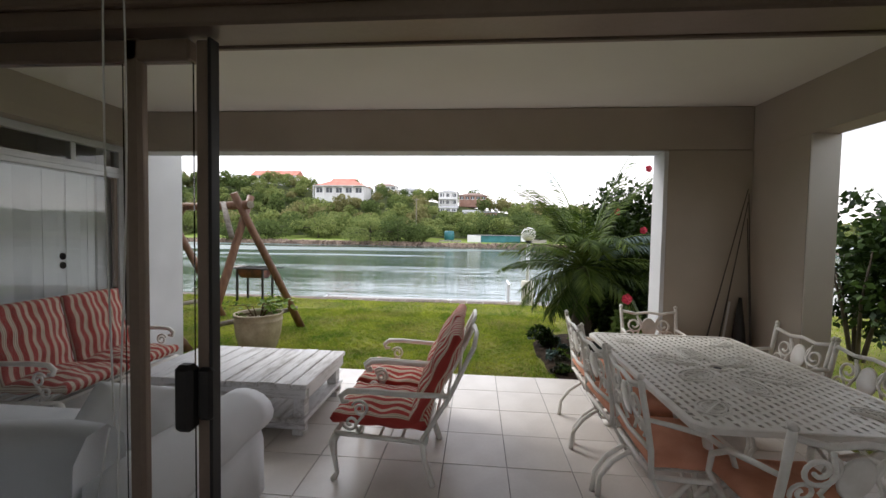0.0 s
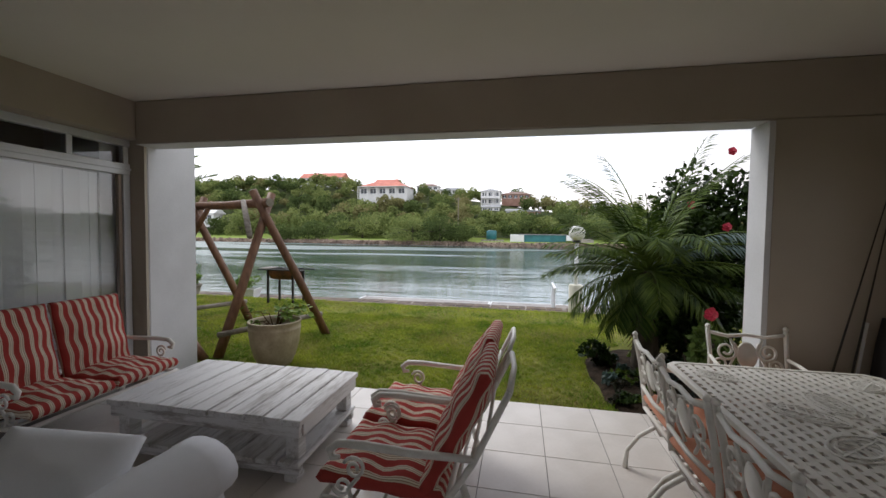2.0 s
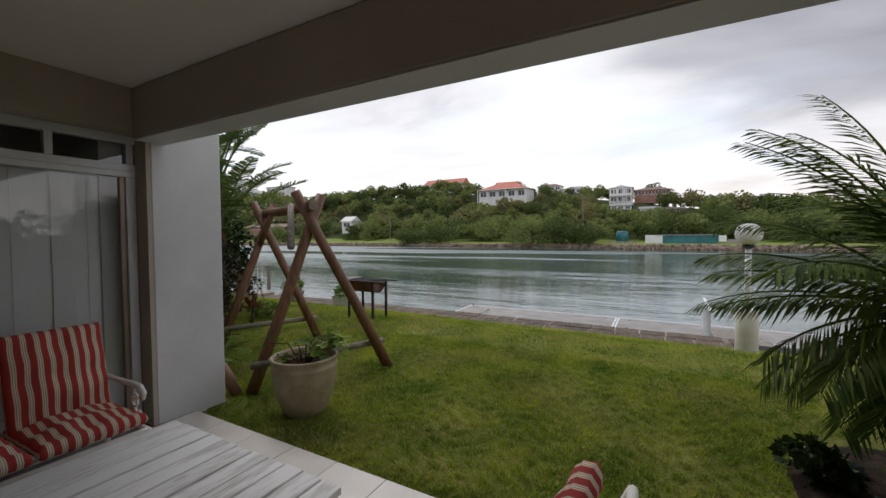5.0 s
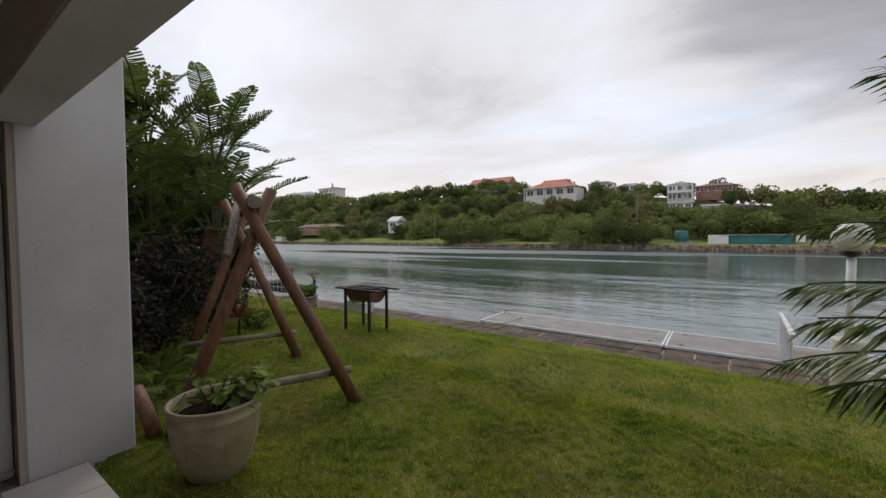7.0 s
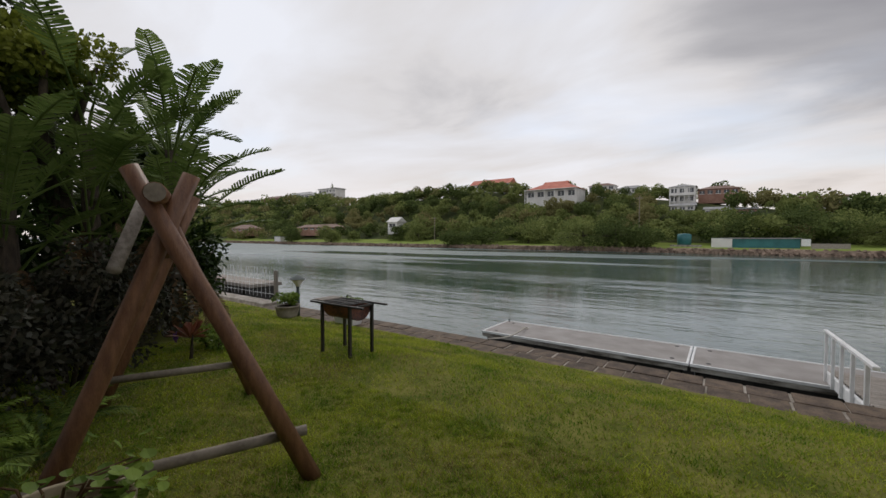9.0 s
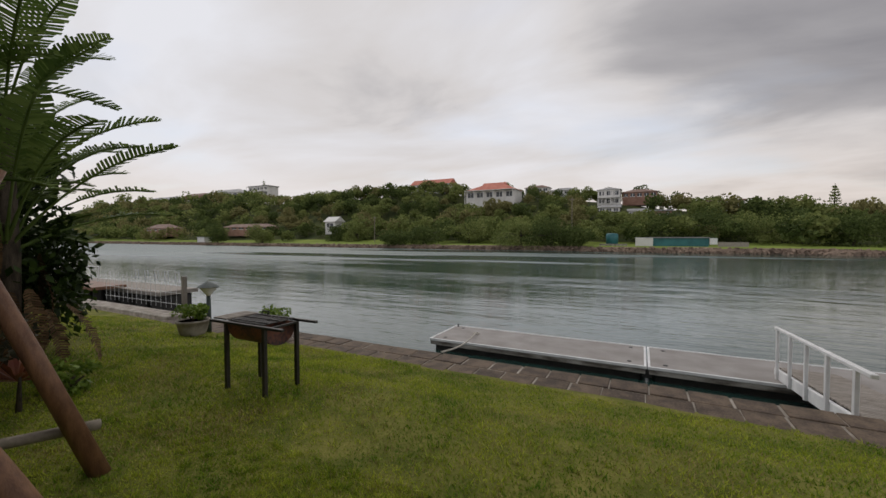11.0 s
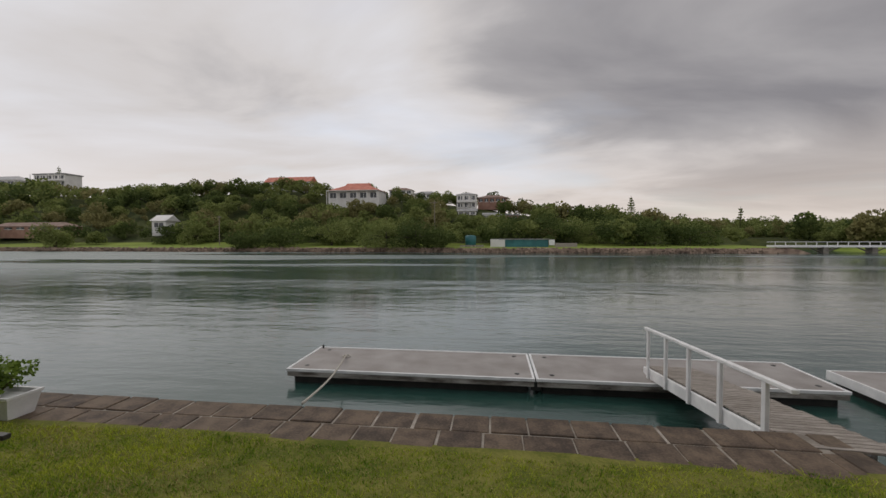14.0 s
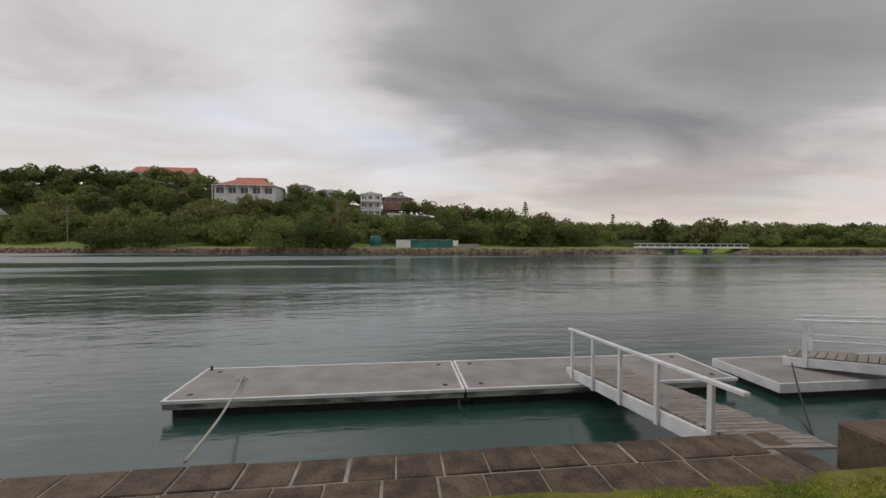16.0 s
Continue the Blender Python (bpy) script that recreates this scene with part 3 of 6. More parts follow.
part("transom_pane", B().box(-3.25, -0.93, -0.012, -0.006, 2.165, 2.40), M["glass"], door)
part("transom_pane", B().box(-0.855, 1.75, -0.012, -0.006, 2.165, 2.40), M["glass"], door)
part("fixed_stile", B().box(-0.885, -0.842, -0.03, 0.005, 0.0, 2.04, 0.008), M["bronze"], door)
part("jamb", B().box(-3.25, -3.17, -0.07, 0.03, 0, 2.04, 0.006), M["bronze"], door)
part("jamb", B().box(1.67, 1.75, -0.07, 0.03, 0, 2.04, 0.006), M["bronze"], door)
part("track", B().box(-3.17, 1.67, -0.07, 0.03, -0.002, 0.022, 0.004), M["bronze"], door)
pane = part("fixed_pane", B().box(-3.17, -0.90, -0.018, -0.012, 0.03, 2.03), M["glass"], door)
slide = part("sliding_panel", B().box(-0.70, -0.662, -0.022, 0.0, 0.025, 2.035, 0.006).box(-2.9, -0.71, -0.03, 0.005, 0.025, 0.10, 0.005).box(-2.9, -0.71, -0.03, 0.005, 1.98, 2.035, 0.005).box(-2.95, -2.88, -0.03, 0.005, 0.025, 2.035, 0.005), M["bronze"], door)
pane2 = part("sliding_pane", B().box(-2.88, -0.71, -0.016, -0.010, 0.10, 1.98), M["glass"], slide)
part("seal", B().box(-0.6615, -0.652, -0.03, 0.004, 0.025, 2.035, 0.002), M["black"], slide)
part("handle", B().box(-0.735, -0.685, -0.065, -0.022, 1.05, 1.22, 0.012).box(-0.685, -0.645, -0.045, -0.022, 1.075, 1.21, 0.008), M["black"], slide, "black plastic lever handle")
for z in (1.482, 1.458):
    part("sticker", B().lathe([(0.0, 0.0), (0.009, 0.0), (0.0095, 0.002), (0.0, 0.003)], 14, pose(-1.08, -0.0085, z, 90)), M["black"], slide, "small round dark sticker")
for o in (pane, pane2):
    o.visible_shadow = False

# chain of the roller blind inside the door
cd = B()
cd.box(-0.83, -0.76, 0.965, 1.032, 2.44, 2.50, 0.006)
pts = [(-0.812 - 0.01 * math.sin(k * 0.22), 0.985, 2.46 - k * 0.085) for k in range(17)]
cd.tube(pts, 0.0022, 5)
pts = [(-0.788 + 0.02 * math.sin(k * 0.25), 0.985, 2.46 - k * 0.095) for k in range(17)] + [(-0.76, 0.985, 0.90), (-0.80, 0.985, 0.84), (-0.86, 0.985, 0.90), (-0.835, 0.985, 1.02), (-0.82, 0.985, 1.10)]
cd.tube(pts, 0.002, 5)
solid("blind_cord", cd, M["cord"], "thin white blind cord hanging in a loop by the door", "cord", smooth=True)

# glass door with vertical blinds in the west wall
gd = thing("window_1", "grey aluminium glass door with vertical blinds behind it", "window", pose(XL - 0.20, 0, 0))
tagged(gd, kind="structure")
y0, y1 = 1.35, 4.148
part("head_rail", B().box(-0.04, 0.035, y0, y1, 2.09, 2.20, 0.005).box(0.035, 0.05, y0, y1, 2.135, 2.155, 0.003), M["alu"], gd)
part("top_rail", B().box(-0.04, 0.035, y0, y1, 2.37, 2.438, 0.005), M["alu"], gd)
part("sill_rail", B().box(-0.04, 0.045, y0, y1, -0.002, 0.05, 0.005), M["alu"], gd)
for yy in (1.38, 4.11):
    part("jamb", B().box(-0.04, 0.035, yy - 0.035, yy + 0.035, 0.05, 2.09, 0.005), M["alu"], gd)
for yy in (2.62,):
    part("stile", B().box(-0.03, 0.028, yy - 0.03, yy + 0.03, 0.05, 2.09, 0.005), M["alu"], gd)
part("sash_stile", B().box(-0.025, 0.02, 4.035, 4.072, 0.05, 2.09, 0.004), M["bronze"], gd, "dark edge of the sliding sash")
for yy in (1.38, 2.5, 3.61, 4.11):
    part("transom_bar", B().box(-0.035, 0.03, yy - 0.025, yy + 0.025, 2.20, 2.37, 0.004), M["alu"], gd)
for a, c in ((1.42, 2.59), (2.65, 4.034)):
    o = part("pane", B().box(-0.004, 0.002, a, c, 0.05, 2.09), M["glass"], gd)
    o.visible_shadow = False
for a, c in ((1.41, 2.475), (2.525, 3.585), (3.635, 4.085)):
    o = part("transom_pane", B().box(-0.004, 0.002, a, c, 2.20, 2.37), M["glass"], gd)
    o.visible_shadow = False
slat = B().box(-0.002, 0.002, -0.062, 0.062, 0.06, 2.09).mesh("blind_slat", M["blind"])
blind = thing("vertical_blind", "pale fabric vertical blind drawn behind the glass", "blind", pose(XL - 0.31, 0, 0))
part("rail", B().box(-0.03, 0.03, 1.38, 4.12, 2.09, 2.13), M["alu"], blind)
for k in range(25):
    o = part("slat", slat, None, blind)
    o.matrix_local = pose(random.uniform(-0.012, 0.012), 1.44 + k * 0.108, 0, 0, 0, random.uniform(-14, 14))

# patio slab and its tiles
slab = solid("floor_patio", B().box(-4.6, 2.8, YD - 0.06, 4.48, -0.12, -0.006), M["grout"], "cream ceramic tile patio floor with grey joints", "floor", "structure")
T = 0.43
tm = B().box(-T / 2 + 0.0025, T / 2 - 0.0025, -T / 2 + 0.0025, T / 2 - 0.0025, -0.02, 0.0, 0.0015).mesh("tile", M["tile"])
for i in range(-10, 6):
    for j in range(0, 8):
        cx, cy = 0.244 + (i + 0.5) * T, 4.06 + 0.215 - j * T
        if cx - T / 2 < XL - 0.3 or cx > 2.75:
            continue
        o = part("tile", tm, None, slab)
        o.matrix_world = pose(cx, cy, random.uniform(-0.0006, 0.0006), 0, 0, random.choice((0, 90, 180, 270)))

# ---------- structure: lawn, sea wall, river, far bank ----------
def grid_mesh(xs, ys, h):
    v = [(x, y, h(x, y)) for y in ys for x in xs]
    n = len(xs)
    f = [(j * n + i, j * n + i + 1, (j + 1) * n + i + 1, (j + 1) * n + i) for j in range(len(ys) - 1) for i in range(n - 1)]
    q = B()
    q.v, q.f = v, f
    return q


def shore_y(x):
    """Where the lawn meets the paving along the river."""
    return 10.70 + 0.05 * math.sin(x * 0.9) + 0.04 * math.sin(x * 2.3 + 1)


def ground_h(x, y):
    z = lawn_z(x, y) + 0.015 * noise.noise((x * 0.8, y * 0.8, 0))
    if y < 4.5 and -4.7 < x < 2.85:
        z = -0.2
    return z


xs = [-90, -60, -40, -30] + [-24 + 0.6 * i for i in range(64)] + [18, 24, 40, 90]
ys = [-60, -20, -5, 0, 2, 3.5, 4.3, 4.47] + [4.6 + 0.25 * i for i in range(25)] + [10.80]
g = grid_mesh(xs, ys, ground_h)
solid("ground_lawn", g, M["lawn"], "mown green lawn sloping down to the river", "lawn", "structure", True)

# paved edge: two rows of brown stones in pale mortar, then the sea wall
pave = solid("pavement", B().box(-11.5, 1.24, 10.55, 11.47, -0.75, -0.389), M["mortar"], "brown stone paving in pale mortar along the river", "pavement", "structure")
rng = np.random.default_rng(5)
for row, (ya, yb) in enumerate(((10.58, 11.108), (11.122, 11.50))):
    x = -11.4 + 0.2 * row
    while x < 1.1:
        wdt = rng.uniform(0.40, 0.52)
        x2 = min(x + wdt, 1.24)
        sk = rng.uniform(-0.02, 0.02)
        dz = rng.uniform(-0.003, 0.010)
        g = rng.choice((0.008, 0.014, 0.02, 0.026))
        q = B().box(x + g, x2 - 0.004 - rng.uniform(0, 0.006), ya + rng.uniform(0, 0.008), yb - rng.uniform(0, 0.012), -0.47, -0.38 + dz, 0.008)
        o = part("stone", q, M["stone"], pave)
        x = x2
solid("sea_wall", B().box(-60, 1.24, 11.30, 11.46, -3.0, -0.41), M["concrete"], "concrete sea wall below the paving", "wall", "structure")
solid("sea_wall_return", B().box(1.245, 1.52, 10.45, 11.52, -3.0, -0.385, 0.02).box(1.522, 1.66, 10.42, 11.48, -3.0, -0.46, 0.02).box(1.664, 2.31, 10.3, 10.75, -3.0, -0.44, 0.03), M["stained"], "low concrete wall at the end of the paving", "wall", "structure")
solid("slip_wall", B().box(2.32, 8.5, 10.5, 11.5, -3.0, -0.30, 0.03), M["stained"], "weathered concrete wall beside the slipway", "wall", "structure")
solid("sea_wall_far", B().box(-60, -11.4, 10.9, 11.41, -0.9, -0.30, 0.02), M["mortar"], "pale low wall along the neighbouring lawn", "wall", "structure")

WZ = -1.58
solid("water_river", grid_mesh([-900, -300, -100, -30, 0, 30, 100, 300, 900], [9.5, 30, 60, 100, 160, 230], lambda x, y: WZ), M["water"], "grey-green river water with small ripples", "river", "structure")
solid("ground_riverbed", B().box(-900, 900, 9.0, 300, -6, -5), M["soil"], "dark river bed under the water", "ground", "structure")

SKY = [(-420, 39), (-306, 34), (-269, 30.7), (-203, 27.4), (-154, 25.5), (-122, 27.1), (-97, 28.2), (-62, 24), (-26, 21.4), (5, 18.1), (28, 15.1), (54, 12.2), (72, 9.1), (97, 7.6), (127, 6.8), (156, 6.8), (186, 7.6), (217, 8.7), (300, 10)]


def ridge(x):
    return float(np.interp(x, [p[0] for p in SKY], [p[1] for p in SKY]))


def bank_edge(x):
    return 95 + 1.6 * noise.noise((x * 0.06, 3.1, 0)) + (0.0008 * (x + 60) ** 2 * 0.25 if x < -60 else 0)


def far_h(x, y):
    e = bank_edge(x)
    if 60 < x < 84 and y < 140:
        return -3.5
    if y <= e:
        return -3.5
    if y <= e + 1.4:
        return -0.75
    s = min(1.0, max(0.0, (y - e - 11) / 66))
    s = s * s * (3 - 2 * s)
    top = max(1.2, ridge(x) - (5.4 if x < 0 else 6.2))
    z = -0.55 + 0.25 * min(1, (y - e) / 10) + (top + 0.3) * s + 0.9 * noise.noise((x * 0.04, y * 0.04, 0)) * min(1, s * 3)
    if y > 190:
        z -= (y - 190) * 0.03
    return z


xs = [-900, -700, -560] + [-460 + 8 * i for i in range(86)] + [260, 330, 500, 900]
ys = [92, 93.5, 94.6, 95.4, 96.2, 97.2, 98.6, 100, 103, 106] + [109 + 5 * i for i in range(19)] + [215, 260, 340, 600]
fb = solid("ground_far_bank", grid_mesh(xs, ys, far_h), M["fargrass"], "grassy far river bank rising to a wooded hill", "hillside", "structure", True)
fb.data.materials.append(M["thicket"])
fb.data.materials.append(M["bankrock"])
for f in fb.data.polygons:
    d = f.center.y - bank_edge(f.center.x)
    f.material_index = 1 if d > 18 else (2 if d < 1.6 else 0)
far = grid_mesh([-1500 + 60 * i for i in range(51)], [420, 470, 560, 700, 1000], lambda x, y: (-4 if y < 430 else (13 + 7 * noise.noise((x * 0.004, y * 0.004, 2)) + (8 if x < 0 else 0))))
solid("ground_far_hills", far, M["thicket"], "low distant hills beyond the river mouth", "hillside", "structure", True)

# ---------- patio furniture ----------
def smoothstep(a, b, t):
    u = min(1.0, max(0.0, (t - a) / (b - a)))
    return u * u * (3 - 2 * u)


def cushion(w, d, t, tufts=(2, 3), seed=0, n=22, dent=0.35, sag=0.0):
    """A stuffed cushion lying in the xy plane, its middle at the origin, with buttoned dents."""
    q = B()
    rng = np.random.default_rng(seed)
    spots = [((i + 0.5) / tufts[0] * w - w / 2, (j + 0.5) / tufts[1] * d - d / 2) for i in range(tufts[0]) for j in range(tufts[1])]

    def prof(x, y):
        ex, ey = 1 - abs(2 * x / w), 1 - abs(2 * y / d)
        r = min(ex * w, ey * d) / 2
        k = math.sqrt(max(0.0, 1 - (1 - min(1, r / (t * 0.5))) ** 2))
        h = 0.62 * k + 0.38 * k * min(1, r / (t * 1.6))
        for sx, sy in spots:
            h -= dent * math.exp(-((x - sx) ** 2 + (y - sy) ** 2) / 0.0045)
        h += 0.05 * noise.noise((x * 9 + seed, y * 9, 0))
        return max(0.02, h) * t / 2

    idx = {}
    for side in (1, -1):
        for j in range(n + 1):
            for i in range(n + 1):
                u, v = -math.cos(math.pi * i / n) * 0.5, -math.cos(math.pi * j / n) * 0.5
                u, v = 0.5 * (u + (i / n - 0.5)), 0.5 * (v + (j / n - 0.5))
                x, y = u * w, v * d
                edge = i in (0, n) or j in (0, n)
                if edge and side == -1:
                    idx[(side, i, j)] = idx[(1, i, j)]
                    continue
                idx[(side, i, j)] = len(q.v)
                q.v.append((x, y, side * (prof(x, y) if not edge else 0.0) - sag * (1 - (2 * y / d) ** 2) * 0.02))
    for side in (1, -1):
        for j in range(n):
            for i in range(n):
                f = (idx[(side, i, j)], idx[(side, i + 1, j)], idx[(side, i + 1, j + 1)], idx[(side, i, j + 1)])
                q.f.append(f if side == 1 else tuple(reversed(f)))
    return q


def moved(q, m):
    r = B()
    r.add(q.v, q.f, m)
    return r


def scroll(cx, cz, r, turns=1.4, start=0.0, y=0.0, flip=1):
    """Points of a flat spiral in the xz plane."""
    n = int(14 * turns)
    return [(cx + flip * r * (1 - 0.75 * k / n) * math.cos(start + 2 * math.pi * turns * k / n), y, cz + r * (1 - 0.75 * k / n) * math.sin(start + 2 * math.pi * turns * k / n)) for k in range(n + 1)]


def lounge(name, label, width, seats, lean, m, group=""):
    """A cast metal garden seat with striped cushions; its front faces +y."""
    c = thing(name, label, "chair" if seats == 1 else "sofa", m, group)
    hw = width / 2
    seat_z = 0.30
    fr = B()
    for s in (-1, 1):
        fr.tube([(s * hw, 0.30, seat_z), (s * hw, -0.27, seat_z - 0.03)], 0.016)
    fr.tube([(-hw, 0.30, seat_z), (hw, 0.30, seat_z)], 0.016)
    fr.tube([(-hw, -0.27, seat_z - 0.03), (hw, -0.27, seat_z - 0.03)], 0.016)
    for k in range(1, 4):
        y = 0.30 - k * 0.14
        fr.tube([(-hw, y, seat_z - 0.008 * k), (hw, y, seat_z - 0.008 * k)], 0.01, 6)
    part("seat_frame", fr, M["cast"], c, smooth=True)
    top = (-0.27 - lean, 0.88)
    bf = B()
    for s in (-1, 1):
        bf.tube([(s * hw, -0.24, seat_z - 0.03), (s * hw, -0.30 - lean * 0.4, 0.55), (s * hw, top[0] - 0.02, top[1])], 0.015)
    bf.tube([(-hw, top[0] - 0.02, top[1]), (0, top[0] - 0.035, top[1] + 0.015), (hw, top[0] - 0.02, top[1])], 0.015)
    for k in range(1, 4):
        t = k / 4
        bf.tube([(-hw, -0.27 - lean * t, 0.30 + 0.55 * t), (hw, -0.27 - lean * t, 0.30 + 0.55 * t)], 0.009, 6)
    part("back_frame", bf, M["cast"], c, smooth=True)
    for s in (-1, 1):
        lg = B().tube([(s * hw, 0.29, seat_z), (s * hw, 0.315, 0.24), (s * hw, 0.30, 0.13), (s * hw, 0.285, 0.05), (s * hw, 0.31, 0.0)], [0.026, 0.028, 0.017, 0.015, 0.022])
        part("leg", lg, M["cast"], c, smooth=True)
        lg = B().tube([(s * hw, -0.25, seat_z - 0.03), (s * hw, -0.27, 0.15), (s * hw, -0.32, 0.0)], [0.022, 0.016, 0.02])
        part("leg", lg, M["cast"], c, smooth=True)
        arm = B().tube([(s * hw, -0.30 - lean * 0.42, 0.57), (s * hw, -0.15, 0.565), (s * hw, 0.10, 0.575), (s * hw, 0.22, 0.57), (s * hw, 0.265, 0.535), (s * hw, 0.25, 0.50), (s * hw, 0.215, 0.505)], [0.016, 0.019, 0.02, 0.02, 0.018, 0.016, 0.012])
        part("arm", arm, M["cast"], c, smooth=True)
        sc = B()
        rot = pose(s * hw, 0, 0, 0, 0, 90)
        sc.tube(scroll(0.14, 0.46, 0.055, 1.5, 0.4), 0.009, 6, rot)
        sc.tube(scroll(0.20, 0.37, 0.05, 1.3, 3.3, flip=-1), 0.009, 6, rot)
        sc.tube([(0.12, 0, 0.42), (0.17, 0, 0.36), (0.15, 0, 0.30)], 0.011, 6, rot)
        part("arm_scroll", sc, M["cast"], c, smooth=True)
    sw = width / seats
    for k in range(seats):
        cx = -hw + sw * (k + 0.5)
        q = moved(cushion(sw - 0.015, 0.62, 0.20, (3, 3), k + seats, dent=0.36), pose(cx, 0.03, seat_z + 0.075, 2.5))
        part("seat_cushion", q, M["stripe"], c, "striped red and cream seat cushion", True)
        ang = 90 + math.degrees(math.atan2(lean, 0.55))
        q = moved(cushion(sw - 0.02, 0.64, 0.19, (3, 3), 7 + k + seats, dent=0.36), pose(cx, -0.19 - lean * 0.5, 0.655, ang, 0, 0))
        part("back_cushion", q, M["stripe"], c, "striped red and cream back cushion", True)
    return c


lounge("garden_armchair", "cream metal armchair with striped red cushions beside the low table", 0.56, 1, 0.27, pose(-0.55, 2.80, 0, 0, 0, 90), "armchairs by the low table")
lounge("garden_armchair", "cream metal armchair with striped red cushions beside the low table", 0.56, 1, 0.27, pose(-0.56, 3.40, 0, 0, 0, 88), "armchairs by the low table")
lounge("garden_loveseat", "cream metal two-seat bench with striped red cushions against the glass", 1.10, 2, 0.13, pose(-3.24, 3.24, 0, 0, 0, -90))


def coffee_table():
    c = thing("coffee_table", "low whitewashed plank table with a slatted lower shelf", "table", pose(-1.95, 3.40, 0))
    w, d = 1.44, 0.86
    n = 11
    pw = w / n
    for k in range(n):
        x0 = -w / 2 + k * pw
        e = random.uniform(-0.006, 0.006)
        part("top_plank", B().box(x0 + 0.004, x0 + pw - 0.004, -d / 2 + e, d / 2 + e, 0.372, 0.41 + random.uniform(-0.002, 0.002), 0.004), M["whitewood"], c)
    for s in (-1, 1):
        part("apron", B().box(-w / 2 + 0.02, w / 2 - 0.02, s * (d / 2 - 0.03) - 0.018, s * (d / 2 - 0.03) + 0.018, 0.29, 0.371, 0.004), M["whitewood_x"], c)
        part("apron", B().box(s * (w / 2 - 0.03) - 0.018, s * (w / 2 - 0.03) + 0.018, -d / 2 + 0.05, d / 2 - 0.05, 0.29, 0.371, 0.004), M["whitewood"], c)
        for t in (-1, 1):
            part("leg", B().box(s * (w / 2 - 0.09) - 0.045, s * (w / 2 - 0.09) + 0.045, t * (d / 2 - 0.09) - 0.045, t * (d / 2 - 0.09) + 0.045, 0.135, 0.29, 0.005), M["whitewood"], c)
            part("foot", B().box(s * (w / 2 - 0.09) - 0.045, s * (w / 2 - 0.09) + 0.045, t * (d / 2 - 0.07) - 0.045, t * (d / 2 - 0.07) + 0.045, 0.0, 0.045, 0.005), M["whitewood"], c)
        part("shelf_bearer", B().box(-w / 2 + 0.03, w / 2 - 0.03, s * (d / 2 - 0.05) - 0.02, s * (d / 2 - 0.05) + 0.02, 0.045, 0.105, 0.004), M["whitewood_x"], c)
    n = 9
    pw = (w - 0.04) / n
    for k in range(n):
        x0 = -w / 2 + 0.02 + k * pw
        part("shelf_slat", B().box(x0 + 0.006, x0 + pw - 0.006, -d / 2 + 0.01, d / 2 - 0.01, 0.105, 0.134, 0.004), M["whitewood"], c)


coffee_table()


def white_sofa():
    c = thing("slipcovered_sofa", "white slipcovered sofa with rolled arms beside the sliding door", "sofa", pose(-2.26, 1.86, 0))
    w, d = 2.2, 1.02
    part("base", B().box(-w / 2 + 0.12, w / 2 - 0.14, -d / 2 + 0.05, d / 2 - 0.06, 0.02, 0.34, 0.03), M["white_cloth"], c)
    q = B()
    pr = [(-0.30, 0.02), (-0.28, 0.5), (-0.27, 0.72), (-0.22, 0.80), (-0.14, 0.81), (-0.07, 0.74), (-0.05, 0.5), (-0.04, 0.34), (-0.04, 0.02)]
    n = len(pr)
    for i in range(13):
        x = -w / 2 + 0.2 + (w - 0.42) * i / 12
        q.v += [(x, -d / 2 + 0.32 + py, pz + 0.012 * math.sin(i * 1.3) * (pz > 0.5)) for py, pz in pr]
    q.f += [(i * n + k, i * n + k + 1, (i + 1) * n + k + 1, (i + 1) * n + k) for i in range(12) for k in range(n - 1)]
    q.f += [tuple(range(n)), tuple(reversed(range(12 * n, 13 * n)))]
    part("backrest", q, M["white_cloth"], c, smooth=True)
    for s in (-1, 1):
        pr = []
        for k in range(15):
            a = math.radians(-60 + 300 * k / 14)
            pr.append((s * (w / 2 - 0.17) + s * 0.165 * math.cos(a), 0.50 + 0.145 * math.sin(a)))
        pr = [(s * (w / 2 - 0.05), 0.02), (s * (w / 2 - 0.07), 0.33)] + pr + [(s * (w / 2 - 0.28), 0.33), (s * (w / 2 - 0.28), 0.02)]
        n = len(pr)
        q = B()
        for i in range(9):
            t = i / 8
            y = -d / 2 + 0.08 + (d - 0.1) * t
            k2 = 1 + 0.05 * math.sin(t * 5)
            sh = 1.0 if 0 < i < 8 else 0.93
            q.v += [(px + 0.008 * math.sin(i * 2.1 + pz * 9), y, (0.5 + (pz - 0.5) * sh * k2) if pz > 0.34 else pz) for px, pz in pr]
        q.f += [(i * n + k, (i + 1) * n + k, (i + 1) * n + (k + 1) % n, i * n + (k + 1) % n) for i in range(8) for k in range(n)]
        q.f += [tuple(range(n)), tuple(reversed(range(8 * n, 9 * n)))]
        part("arm", q, M["white_cloth"], c, smooth=True)
    for k in range(2):
        q = moved(cushion(0.86, 0.72, 0.20, (1, 1), 30 + k, dent=0.0), pose(-0.43 + 0.86 * k - 0.01, 0.13, 0.41))
        part("seat_cushion", q, M["white_cloth"], c, smooth=True)


white_sofa()
q = cushion(0.48, 0.40, 0.17, (1, 1), 41, dent=0.0)
solid("scatter_cushion", moved(q, pose(-1.72, 2.02, 0.585, 28, 14, 30)), M["white_cloth"], "plump white scatter cushion leaning on the sofa arm", "cushion", smooth=True)


